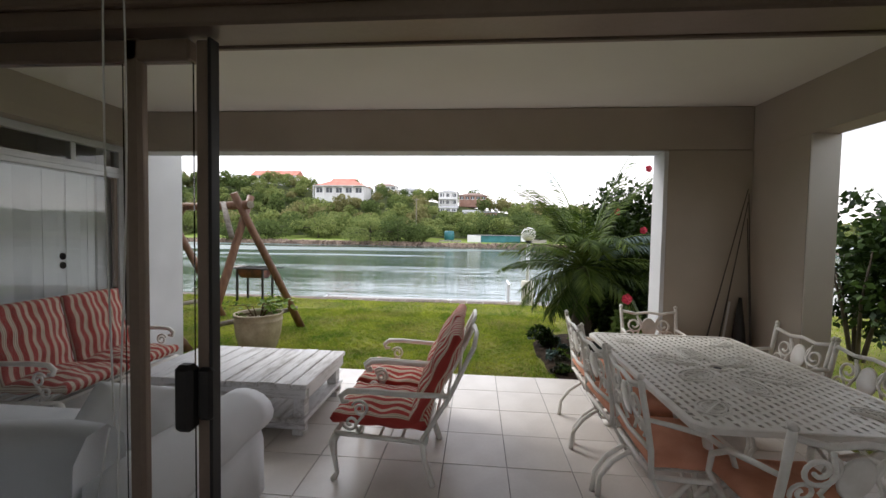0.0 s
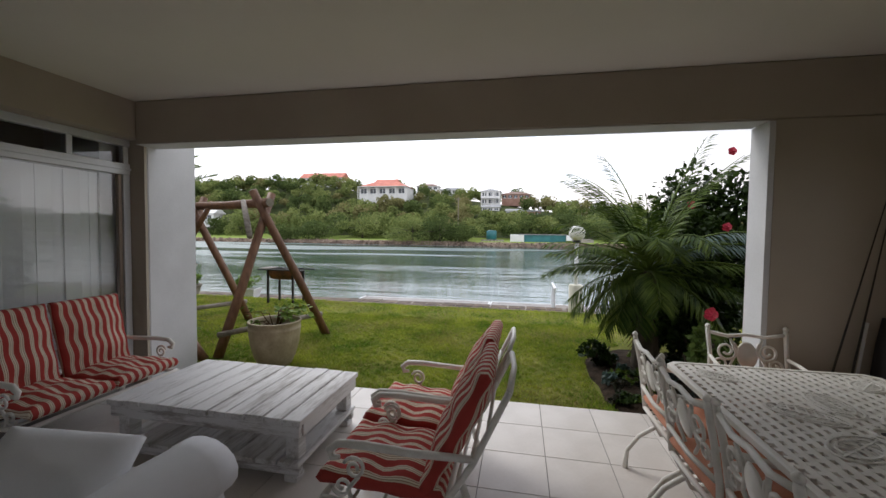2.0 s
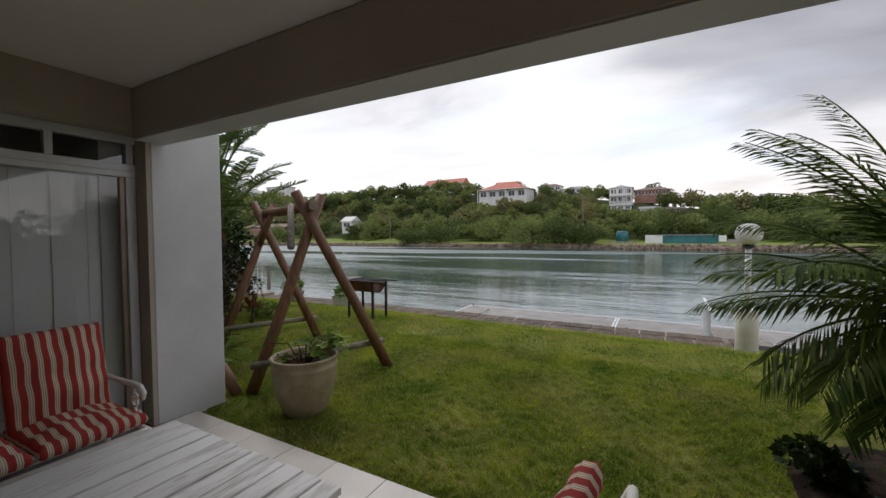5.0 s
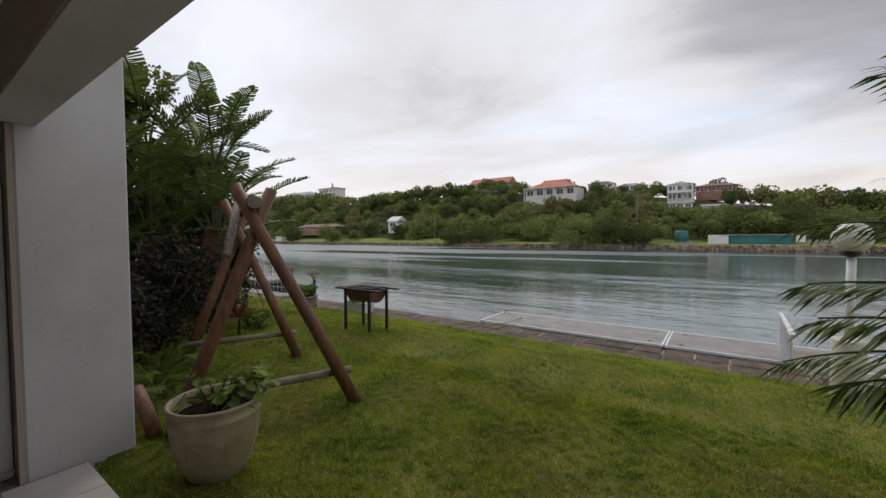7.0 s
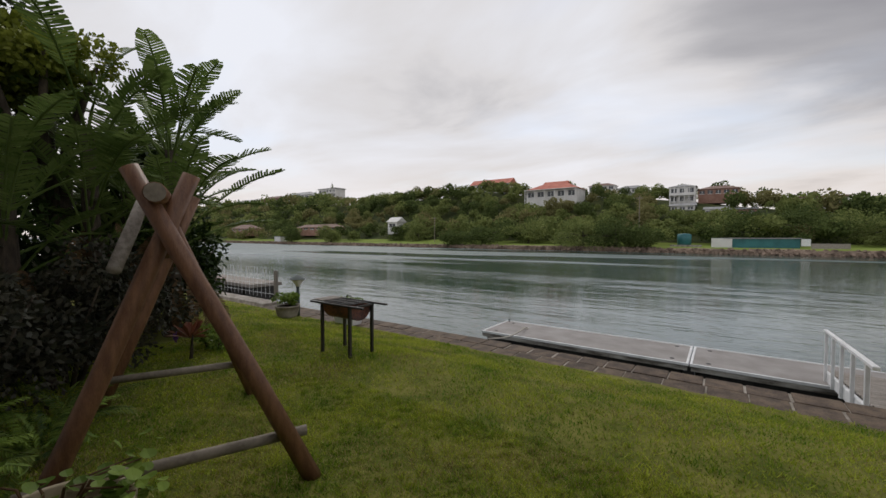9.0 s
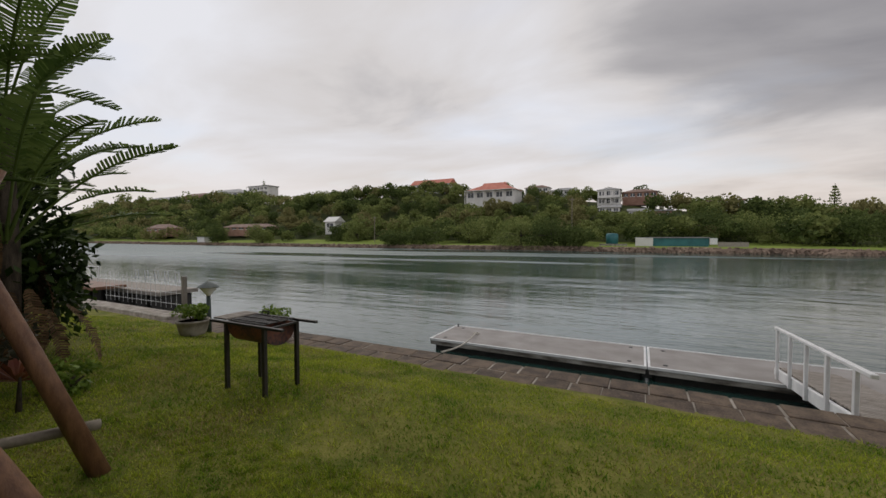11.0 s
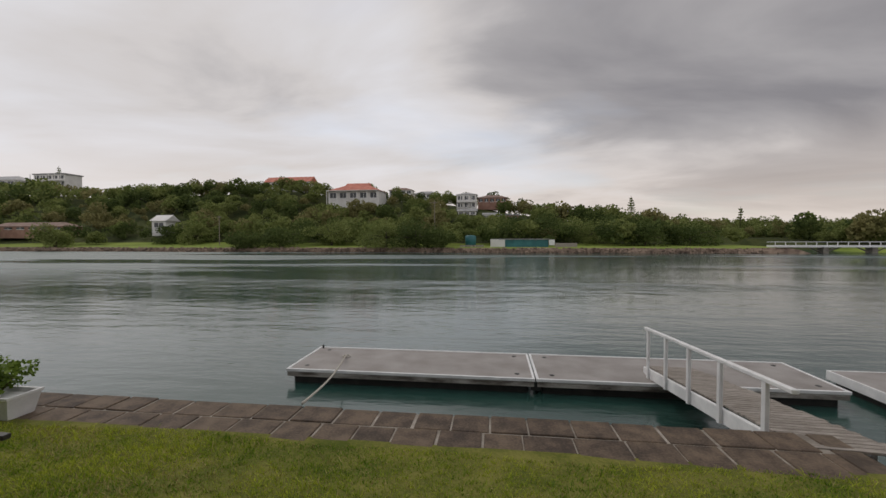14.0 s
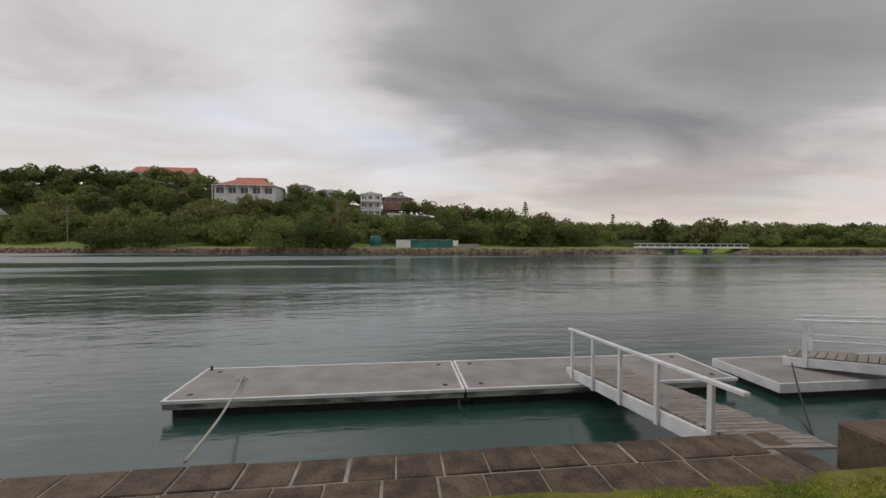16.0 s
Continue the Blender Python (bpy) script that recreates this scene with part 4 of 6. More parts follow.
# dining set of cream cast metal
def dining_table():
    c = thing("dining_table", "cream cast metal dining table with a pierced lattice top", "table", pose(1.57, 2.80, 0))
    w, d, z, cut = 1.16, 1.70, 0.73, 0.05
    ring = [(-w / 2 + cut, -d / 2), (w / 2 - cut, -d / 2), (w / 2, -d / 2 + cut), (w / 2, d / 2 - cut), (w / 2 - cut, d / 2), (-w / 2 + cut, d / 2), (-w / 2, d / 2 - cut), (-w / 2, -d / 2 + cut)]
    q = B()
    n = 8
    for off, zz in ((0, z - 0.03), (0, z - 0.004), (0.006, z), (0.03, z), (0.032, z - 0.008), (0.03, z - 0.03)):
        q.v += [(x * (1 - 2 * off / w), y * (1 - 2 * off / d), zz) for x, y in ring]
    q.f += [(i * n + k, i * n + (k + 1) % n, (i + 1) * n + (k + 1) % n, (i + 1) * n + k) for i in range(5) for k in range(n)]
    q.f += [(5 * n + k, 5 * n + (k + 1) % n, (k + 1) % n, k) for k in range(n)]
    part("rim", q, M["cast"], c)
    lat = B()
    sx, gap = 0.050, 0.019
    nx = int((w - 0.06) / sx)
    x0 = -nx * sx / 2
    for i in range(nx):
        xa = x0 + i * sx
        lat.box(xa + gap / 2, xa + sx - gap / 2, -d / 2 + 0.028, d / 2 - 0.028, z - 0.016, z - 0.006)
    for i in range(nx + 1):
        xa = x0 + i * sx
        y = -d / 2 + 0.04 + (0.028 if i % 2 else 0)
        while y < d / 2 - 0.05:
            lat.box(xa - gap / 2 - 0.001, xa + gap / 2 + 0.001, y, y + 0.024, z - 0.0155, z - 0.0045)
            y += 0.058
    part("lattice", lat, M["cast"], c, "pierced basket-weave lattice")
    def oval(cx, cy, a, bb, turn):
        orn = B()
        m = pose(cx, cy, z - 0.0015, 0, 0, turn)
        for k in (1.0, 0.72):
            orn.tube([(a * k * math.cos(2 * math.pi * i / 28), bb * k * math.sin(2 * math.pi * i / 28), 0) for i in range(29)], 0.006, 5, m, 0.6)
        orn.tube([(-a * 0.95, 0, 0), (a * 0.95, 0, 0)], 0.006, 5, m, 0.6)
        for k in range(-3, 4):
            x = k * a * 0.22
            h = bb * 0.92 * math.sqrt(max(0.0, 1 - (x / a) ** 2))
            for sd in (-1, 1):
                orn.tube([(x - a * 0.1, 0, 0.0005), (x, sd * h * 0.5, 0.001), (x + a * 0.06, sd * h * 0.92, 0.0005)], 0.0045, 4, m, 0.6)
        part("medallion", orn, M["cast"], c, "raised oval leaf medallion")
    for k in range(6):
        a = math.radians(60 * k + 30)
        oval(0.24 * math.cos(a), 0.30 * math.sin(a), 0.15, 0.085, math.degrees(math.atan2(0.30 * math.sin(a), 0.24 * math.cos(a))))
    for sx2 in (-1, 1):
        for sy in (-1, 1):
            oval(sx2 * 0.38, sy * 0.62, 0.11, 0.07, 45 * sx2 * sy)
    orn = B()
    orn.tube([(0.05 * math.cos(2 * math.pi * i / 20), 0.05 * math.sin(2 * math.pi * i / 20), z - 0.002) for i in range(21)], 0.008, 6)
    part("hole_ring", orn, M["cast"], c)
    # No real hole: a black disc stands for its dark.
    part("hole_disc", B().lathe([(0.02, z - 0.005), (0.022, z - 0.001)], 14), M["black"], c, "black disc standing for the dark of the umbrella hole")
    for sx2 in (-1, 1):
        for sy in (-1, 1):
            q = B().tube([(sx2 * 0.44, sy * 0.66, z - 0.03), (sx2 * 0.40, sy * 0.62, 0.55), (sx2 * 0.30, sy * 0.52, 0.32), (sx2 * 0.38, sy * 0.60, 0.08), (sx2 * 0.46, sy * 0.68, 0.0)], [0.022, 0.024, 0.02, 0.018, 0.026])
            part("leg", q, M["cast"], c, smooth=True)
    part("apron", B().tube([(-0.44, -0.66, z - 0.06), (0.44, -0.66, z - 0.06), (0.44, 0.66, z - 0.06), (-0.44, 0.66, z - 0.06), (-0.44, -0.66, z - 0.06)], 0.014, 6), M["cast"], c)


dining_table()


def dining_chair():
    c = thing("dining_chair", "cream cast metal chair with a terracotta seat pad", "chair", pose(1.07, 3.38, 0, 0, 0, -90), "chairs round the dining table")
    hw = 0.235
    q = B().tube([(-hw, -0.2, 0.42), (-hw - 0.02, 0.05, 0.43), (-hw + 0.03, 0.22, 0.43), (0, 0.25, 0.43), (hw - 0.03, 0.22, 0.43), (hw + 0.02, 0.05, 0.43), (hw, -0.2, 0.42), (-hw, -0.2, 0.42)], 0.014)
    for k in range(-2, 3):
        q.tube([(k * 0.08, -0.2, 0.42), (k * 0.08, 0.23, 0.428)], 0.009, 5)
    part("seat", q, M["cast"], c, smooth=True)
    q = B()
    for s in (-1, 1):
        q.tube([(s * hw, -0.2, 0.42), (s * (hw + 0.012), -0.21, 0.55), (s * (hw + 0.006), -0.235, 0.72), (s * (hw + 0.012), -0.265, 0.865), (s * (hw + 0.012), -0.27, 0.895)], [0.014, 0.015, 0.015, 0.016, 0.012])
        q.lathe([(0.004, 0), (0.016, 0.008), (0.018, 0.02), (0.006, 0.034)], 8, pose(s * (hw + 0.012), -0.27, 0.885))
    q.tube([(-hw, -0.262, 0.86), (-hw / 2, -0.268, 0.835), (0, -0.27, 0.85), (hw / 2, -0.268, 0.835), (hw, -0.262, 0.86)], 0.013)
    q.tube([(-hw, -0.218, 0.56), (0, -0.225, 0.545), (hw, -0.218, 0.56)], 0.012)
    part("back_frame", q, M["cast"], c, smooth=True)
    tilt = pose(0, -0.24, 0.70, 11) @ pose(0, 0, -0.70)
    for s in (-1, 1):
        part("back_scroll", B().tube(scroll(s * 0.13, 0.735, 0.075, 1.6, 2.0, flip=s), 0.009, 6, tilt), M["cast"], c, smooth=True)
        part("back_scroll", B().tube(scroll(s * 0.17, 0.64, 0.05, 1.4, 5.0, flip=s), 0.008, 6, tilt), M["cast"], c, smooth=True)
        part("back_bar", B().tube([(s * 0.05, 0, 0.57), (s * 0.11, 0, 0.64), (s * 0.07, 0, 0.72), (s * 0.10, 0, 0.82)], 0.009, 6, tilt), M["cast"], c, smooth=True)
    q = B().lathe([(0.0, -0.006), (0.058, -0.006), (0.068, 0.0), (0.058, 0.008), (0.0, 0.01)], 20, tilt @ pose(0, 0, 0.71, 90) @ Matrix.Diagonal((1, 1.35, 1, 1)))
    part("back_medallion", q, M["cast"], c, smooth=True)
    for s in (-1, 1):
        part("leg", B().tube([(s * (hw - 0.02), 0.2, 0.42), (s * (hw + 0.02), 0.24, 0.30), (s * (hw - 0.01), 0.22, 0.14), (s * (hw + 0.03), 0.27, 0.0)], [0.018, 0.017, 0.013, 0.018]), M["cast"], c, smooth=True)
        part("leg", B().tube([(s * hw, -0.02, 0.42), (s * hw, -0.12, 0.30), (s * hw, -0.23, 0.22), (s * hw, -0.30, 0.12), (s * hw, -0.31, 0.0)], [0.014, 0.014, 0.014, 0.014, 0.018]), M["cast"], c, smooth=True)
        part("arm", B().tube([(s * (hw + 0.006), -0.235, 0.70), (s * (hw + 0.02), -0.13, 0.685), (s * (hw + 0.03), 0.02, 0.655), (s * (hw + 0.03), 0.13, 0.58), (s * (hw + 0.02), 0.165, 0.48), (s * (hw - 0.01), 0.13, 0.40), (s * (hw - 0.01), 0.03, 0.335)], [0.011, 0.013, 0.014, 0.014, 0.013, 0.012, 0.010]), M["cast"], c, smooth=True)
        part("side_arch", B().tube([(s * hw, -0.20, 0.42), (s * hw, -0.10, 0.24), (s * hw, 0.08, 0.24), (s * hw, 0.2, 0.42)], 0.011, 6), M["cast"], c, smooth=True)
    q = moved(cushion(0.47, 0.45, 0.12, (2, 2), 60, dent=0.45), pose(0, 0.01, 0.487))
    part("seat_pad", q, M["orange"], c, "terracotta cloth seat pad", True)
    return c


ch = dining_chair()
for x, y, r in ((1.05, 2.84, -88), (1.07, 2.30, -92), (1.64, 3.74, 180), (1.37, 1.90, 2), (2.13, 3.22, 90), (2.13, 2.72, 88)):
    copy_thing(ch, pose(x, y, 0, 0, 0, r))

# rods and a bag leaning in the corner
def rod(name, label, a, c, r0, r1, reel=None):
    t = thing(name, label, "fishing rod", pose(*a))
    a, c = Vector(a), Vector(c)
    d = c - a
    part("blank", B().tube([(0, 0, 0), d * 0.3, d * 0.7, d], [r0, r0 * 0.8, r0 * 0.45, r1], 7), M["rod"], t, smooth=True)
    part("grip", B().tube([d * 0.02, d * 0.16], r0 * 1.5, 8), M["black"], t, smooth=True)
    if reel:
        part("reel", B().lathe([(0.012, -0.03), (0.03, -0.02), (0.03, 0.02), (0.012, 0.03)], 12, Matrix.Translation(d * reel) @ pose(0.0, -0.04, 0, 90)), M["alu"], t)
    return t


rod("fishing_rod", "thin dark fishing rod leaning in the corner", (1.98, 3.92, 0), (2.49, 4.02, 2.02), 0.010, 0.003, 0.3)
rod("fishing_rod", "thin dark fishing rod leaning in the corner", (2.12, 3.90, 0), (2.50, 4.03, 1.90), 0.011, 0.003, 0.32)
rod("fishing_rod", "thin dark fishing rod standing upright in the corner", (2.50, 3.86, 0), (2.51, 4.04, 1.98), 0.010, 0.003)
rod("fishing_rod", "thin dark fishing rod standing upright in the corner", (2.46, 3.80, 0), (2.50, 4.03, 1.75), 0.010, 0.003)
st = thing("aluminium_stand", "pale metal rod stand leaning on the wall", "stand", pose(2.16, 3.90, 0))
part("tube", B().tube([(0, 0, 0), (0.14, 0.08, 0.62)], 0.014, 8), M["alu"], st, smooth=True)
part("tube", B().tube([(0.10, 0.055, 0.42), (0.20, 0.10, 0.98)], 0.009, 8), M["alu"], st, smooth=True)
q = B().tube([(2.40, 3.92, 0.0), (2.41, 3.93, 0.25), (2.42, 3.95, 0.6), (2.43, 3.97, 0.85), (2.44, 3.98, 1.02)], [0.06, 0.075, 0.06, 0.035, 0.012], 10)
solid("rod_bag", q, M["black"], "black cloth rod bag standing in the corner", "bag", smooth=True)

# ---------- garden: swing frame, pots, grill, lamps ----------
def swing_frame():
    c = thing("log_swing_frame", "brown log A-frame swing standing on the lawn", "swing frame", pose(0, 0, 0))
    legs = (((-2.87, 6.35, -0.02), (-3.50, 5.52, 2.09)), ((-3.53, 4.98, -0.02), (-3.33, 5.78, 2.07)), ((-4.58, 6.86, 0.0), (-5.26, 6.26, 2.10)), ((-5.31, 5.73, -0.01), (-5.11, 6.53, 2.09)))
    off = Vector((0.05, -0.028, 0))
    for k, (a, t) in enumerate(legs):
        a, t = Vector(a), Vector(t)
        sd = off if k % 2 == 0 else -off
        pts = [a + sd, a.lerp(t, 0.4) + sd + Vector((0.008, 0.006, 0)), a.lerp(t, 0.75) + sd, t + sd]
        part("leg", B().tube(pts, [0.062, 0.058, 0.056, 0.054], 10), M["pole"], c, smooth=True)
    e, g = Vector((-3.24, 5.555, 1.93)), Vector((-5.44, 6.51, 1.95))
    d = (g - e).normalized()
    part("top_bar", B().tube([e, e.lerp(g, 0.5) - Vector((0, 0, 0.02)), g], 0.062, 12), M["pole"], c, smooth=True)
    part("bar_end", B().tube([e, e - d * 0.012], 0.056, 12), M["pole_grey"], c, "pale sawn log end")
    for k in (0, 2):
        p, q2 = Vector(legs[k][0]).lerp(Vector(legs[k][1]), 0.15), Vector(legs[k + 1][0]).lerp(Vector(legs[k + 1][1]), 0.14)
        w = (q2 - p).normalized()
        part("rung", B().tube([p - w * 0.12, q2 + w * 0.12], 0.036, 9), M["pole_grey"], c, "grey weathered round rung", True)
    part("brace_log", B().tube([(-4.68, 6.18, 1.98), (-4.90, 6.22, 1.72), (-5.10, 6.26, 1.47)], [0.034, 0.040, 0.038], 10), M["pole"], c, smooth=True)
    part("brace_log", B().tube([(-3.72, 5.66, 1.96), (-3.58, 5.54, 1.72), (-3.42, 5.40, 1.47)], [0.034, 0.040, 0.038], 10), M["deckwood"], c, "short pale barked log bracing the bar", True)


swing_frame()
lg = thing("leaning_log", "short brown log leaning behind the white end wall", "log", pose(-3.70, 4.93, -0.03))
part("log", B().tube([(0, 0, 0), (-0.15, -0.02, 0.2), (-0.30, -0.04, 0.36)], [0.056, 0.058, 0.052], 12), M["pole"], lg, smooth=True)
part("sawn_end", B().tube([(-0.30, -0.04, 0.36), (-0.3035, -0.0405, 0.365)], 0.048, 12), M["rope"], lg, "pale sawn end")


def leaf_disc(q, centre, r, normal, rng, n=8):
    """A cupped round leaf."""
    nrm = Vector(normal).normalized()
    s = nrm.orthogonal().normalized()
    t = nrm.cross(s)
    c = Vector(centre)
    k = len(q.v)
    q.v.append(tuple(c - nrm * r * 0.18))
    for i in range(n):
        a = 2 * math.pi * i / n
        rr = r * (1 + 0.12 * math.sin(3 * a + rng.uniform(0, 6)))
        q.v.append(tuple(c + (s * math.cos(a) + t * math.sin(a)) * rr + nrm * 0.1 * r * math.sin(2 * a)))
    q.f += [(k, k + 1 + i, k + 1 + (i + 1) % n) for i in range(n)]


def clay_pot():
    z0 = -0.03
    c = thing("clay_pot", "large glazed clay garden pot standing on the lawn", "pot", pose(-2.79, 5.0, z0) @ Matrix.Diagonal((0.85, 0.85, 0.93, 1)))
    prof = [(0.20, 0.0), (0.215, 0.01), (0.27, 0.12), (0.315, 0.27), (0.335, 0.40), (0.338, 0.455), (0.345, 0.465), (0.343, 0.485), (0.338, 0.49), (0.338, 0.54), (0.350, 0.548), (0.352, 0.565), (0.335, 0.572), (0.318, 0.56), (0.312, 0.50), (0.30, 0.46)]
    part("body", B().lathe(prof, 40), M["terracotta"], c, smooth=True)
    part("soil", B().lathe([(0.0, 0.455), (0.15, 0.47), (0.305, 0.46)], 24), M["soil"], c, "dark soil")
    return c


clay_pot()
rng = np.random.default_rng(11)
pl = thing("pelargonium", "straggling green pot plant with round leaves", "plant", pose(-2.79, 5.0, 0.40))
lf = B()
for k in range(15):
    a = rng.uniform(0, 2 * math.pi)
    L = rng.uniform(0.16, 0.42)
    tip = Vector((math.cos(a) * L * 0.95, math.sin(a) * L * 0.8, rng.uniform(0.02, 0.26)))
    mid = Vector((tip.x * 0.45, tip.y * 0.45, tip.z * 0.75 + 0.05))
    part("stem", B().tube([(tip.x * 0.1, tip.y * 0.1, 0), mid, tip], [0.008, 0.006, 0.004], 5), M["dryleaf"], pl, smooth=True)
    for j in range(5 if k % 3 else 8):
        p = tip + Vector(rng.normal(0, 0.05, 3))
        p.z = max(p.z, 0.06)
        leaf_disc(lf, p, rng.uniform(0.02, 0.036), Vector((rng.normal(0, 0.5) + tip.x, rng.normal(0, 0.5) + tip.y, 1)), rng)
for k in range(45):
    p = Vector((0.16, 0.10, 0.18)) + Vector((rng.normal(0, 0.12), rng.normal(0, 0.10), rng.normal(0, 0.045)))
    leaf_disc(lf, p, rng.uniform(0.022, 0.04), Vector((rng.normal(0, 0.6), rng.normal(0, 0.6), 1)), rng)
part("foliage", lf, M["bright"], pl)


def grill():
    zg = 0.05
    c = thing("drum_grill", "half-drum charcoal grill on black steel legs, rusted drum", "grill", pose(-4.81, 8.34, zg))
    for x in (-0.285, 0.285):
        for y in (-0.20, 0.20):
            part("leg", B().box(x - 0.02, x + 0.02, y - 0.02, y + 0.02, -0.01, 0.68, 0.003), M["steel_black"], c)
    for y in (-0.215, 0.215):
        part("side_rail", B().box(-0.52, 0.56, y - 0.018, y + 0.018, 0.68, 0.705, 0.003), M["steel_black"], c)
    for x in (-0.30, 0.30):
        part("end_rail", B().box(x - 0.015, x + 0.015, -0.20, 0.20, 0.66, 0.682, 0.003), M["steel_black"], c)
    q = B()
    n = 14
    for x, k in ((-0.27, 1), (0.27, 1), (0.268, 0.95), (-0.268, 0.95)):
        q.v += [(x, 0.205 * k * math.cos(math.pi + math.pi * i / n), 0.675 + 0.205 * k * math.sin(math.pi + math.pi * i / n)) for i in range(n + 1)]
    m = n + 1
    q.f += [(i * m + k, i * m + k + 1, ((i + 1) % 4) * m + k + 1, ((i + 1) % 4) * m + k) for i in range(4) for k in range(n)]
    q.f += [tuple(range(m)), tuple(reversed(range(m, 2 * m)))]
    part("drum", q, M["rust"], c, "rusted half oil drum", True)
    for k in range(24):
        x = -0.26 + 0.52 * k / 23
        part("grid_bar", B().box(x - 0.004, x + 0.004, -0.2, 0.2, 0.706, 0.714), M["steel_black"], c)
    for y in (-0.14, 0.0, 0.14):
        part("grid_brace", B().box(-0.27, 0.27, y - 0.005, y + 0.005, 0.714, 0.722), M["steel_black"], c)
    part("grid_handle", B().tube([(-0.22, 0.17, 0.71), (-0.22, 0.19, 0.75), (-0.12, 0.19, 0.75), (-0.12, 0.17, 0.71)], 0.007, 6), M["steel_black"], c, smooth=True)
    part("side_tray", B().box(-0.52, -0.30, -0.19, 0.19, 0.706, 0.722, 0.003), M["deckwood"], c, "grey weathered side board")


grill()


def globe_lamp():
    c = thing("globe_lamp", "white post lamp with an opal globe on a cream drum", "lamp", pose(1.27, 9.9, lawn_z(1.27, 9.9)))
    part("drum", B().lathe([(0.145, -0.02), (0.15, 0.0), (0.145, 0.3), (0.15, 0.67), (0.14, 0.685), (0.03, 0.69)], 24), M["cream"], c, "cream painted concrete drum", True)
    part("post", B().tube([(0, 0, 0.5), (0, 0, 1.62)], 0.042, 12), M["white_paint"], c, smooth=True)
    part("collar", B().lathe([(0.045, 1.61), (0.085, 1.625), (0.085, 1.66), (0.06, 1.67)], 18), M["black"], c)
    part("globe", B().lathe([(0.01 + 0.165 * math.sin(math.pi * k / 14), 1.825 - 0.168 * math.cos(math.pi * k / 14)) for k in range(15)], 28), M["globe"], c, "white opal globe", True)


globe_lamp()


def lantern():
    c = thing("garden_lantern", "short dark green post lantern with a cone shade", "lamp", pose(-9.3, 10.6, -0.36))
    part("post", B().tube([(0, 0, 0), (0, 0, 0.78)], [0.05, 0.042], 10), M["green_metal"], c, smooth=True)
    part("cup", B().lathe([(0.045, 0.76), (0.06, 0.79), (0.17, 0.93), (0.175, 0.94), (0.05, 0.94)], 14), M["globe"], c, "frosted glass cup", True)
    part("shade", B().lathe([(0.20, 0.935), (0.205, 0.945), (0.10, 1.02), (0.03, 1.06), (0.0, 1.075)], 14), M["green_metal"], c, "grey-green cone shade")


lantern()


def bowl_planter(name, label, at, box, seed, r):
    c = thing(name, label, "planter", pose(*at))
    if box:
        q = B()
        w0, w1, d0, d1, h = 0.30, 0.36, 0.13, 0.17, 0.25
        for w, d, z in ((w0, d0, 0), (w1, d1, h), (w1 + 0.015, d1 + 0.015, h), (w1 + 0.015, d1 + 0.015, h + 0.03), (w1 - 0.02, d1 - 0.02, h + 0.03), (w1 - 0.03, d1 - 0.03, h - 0.02)):
            q.v += [(-w, -d, z), (w, -d, z), (w, d, z), (-w, d, z)]
        q.f += [(i * 4 + k, i * 4 + (k + 1) % 4, i * 4 + 4 + (k + 1) % 4, i * 4 + 4 + k) for i in range(5) for k in range(4)] + [(3, 2, 1, 0), (20, 21, 22, 23)]
        part("box", q, M["white_paint"], c)
    else:
        part("bowl", B().lathe([(0.20, 0), (0.215, 0.02), (0.25, 0.14), (0.265, 0.23), (0.285, 0.235), (0.285, 0.275), (0.26, 0.275), (0.25, 0.24)], 26), M["mortar"], c, smooth=True)
        part("soil", B().lathe([(0.0, 0.245), (0.25, 0.245)], 20), M["soil"], c)
    rg = np.random.default_rng(seed)
    pt = thing("potted_succulent", "bushy bright green plant in the " + ("white box" if box else "grey bowl"), "plant", pose(at[0], at[1], at[2] + 0.25))
    p, d = clumpy(rg, 900, (r, r * 0.75, r * 0.55), (0, 0, r * 0.42), 10)
    p[:, 2] = np.maximum(p[:, 2], 0.01)
    part("foliage", quads(leaves(p, 0.06, rg, d, 0.75), M["bright"], "foliage"), None, pt)
    for k in range(5):
        a = k * 1.26
        part("stem", B().tube([(0, 0, 0), (0.1 * math.cos(a), 0.08 * math.sin(a), 0.1), (0.2 * math.cos(a), 0.14 * math.sin(a), 0.2)], 0.008, 5), M["dryleaf"], pt)


bowl_planter("bowl_planter", "wide grey concrete bowl planter on the paving edge", (-8.75, 9.95, -0.2), False, 21, 0.40)
bowl_planter("box_planter", "white tapered box planter on the stone paving", (-7.7, 10.85, -0.385), True, 22, 0.46)


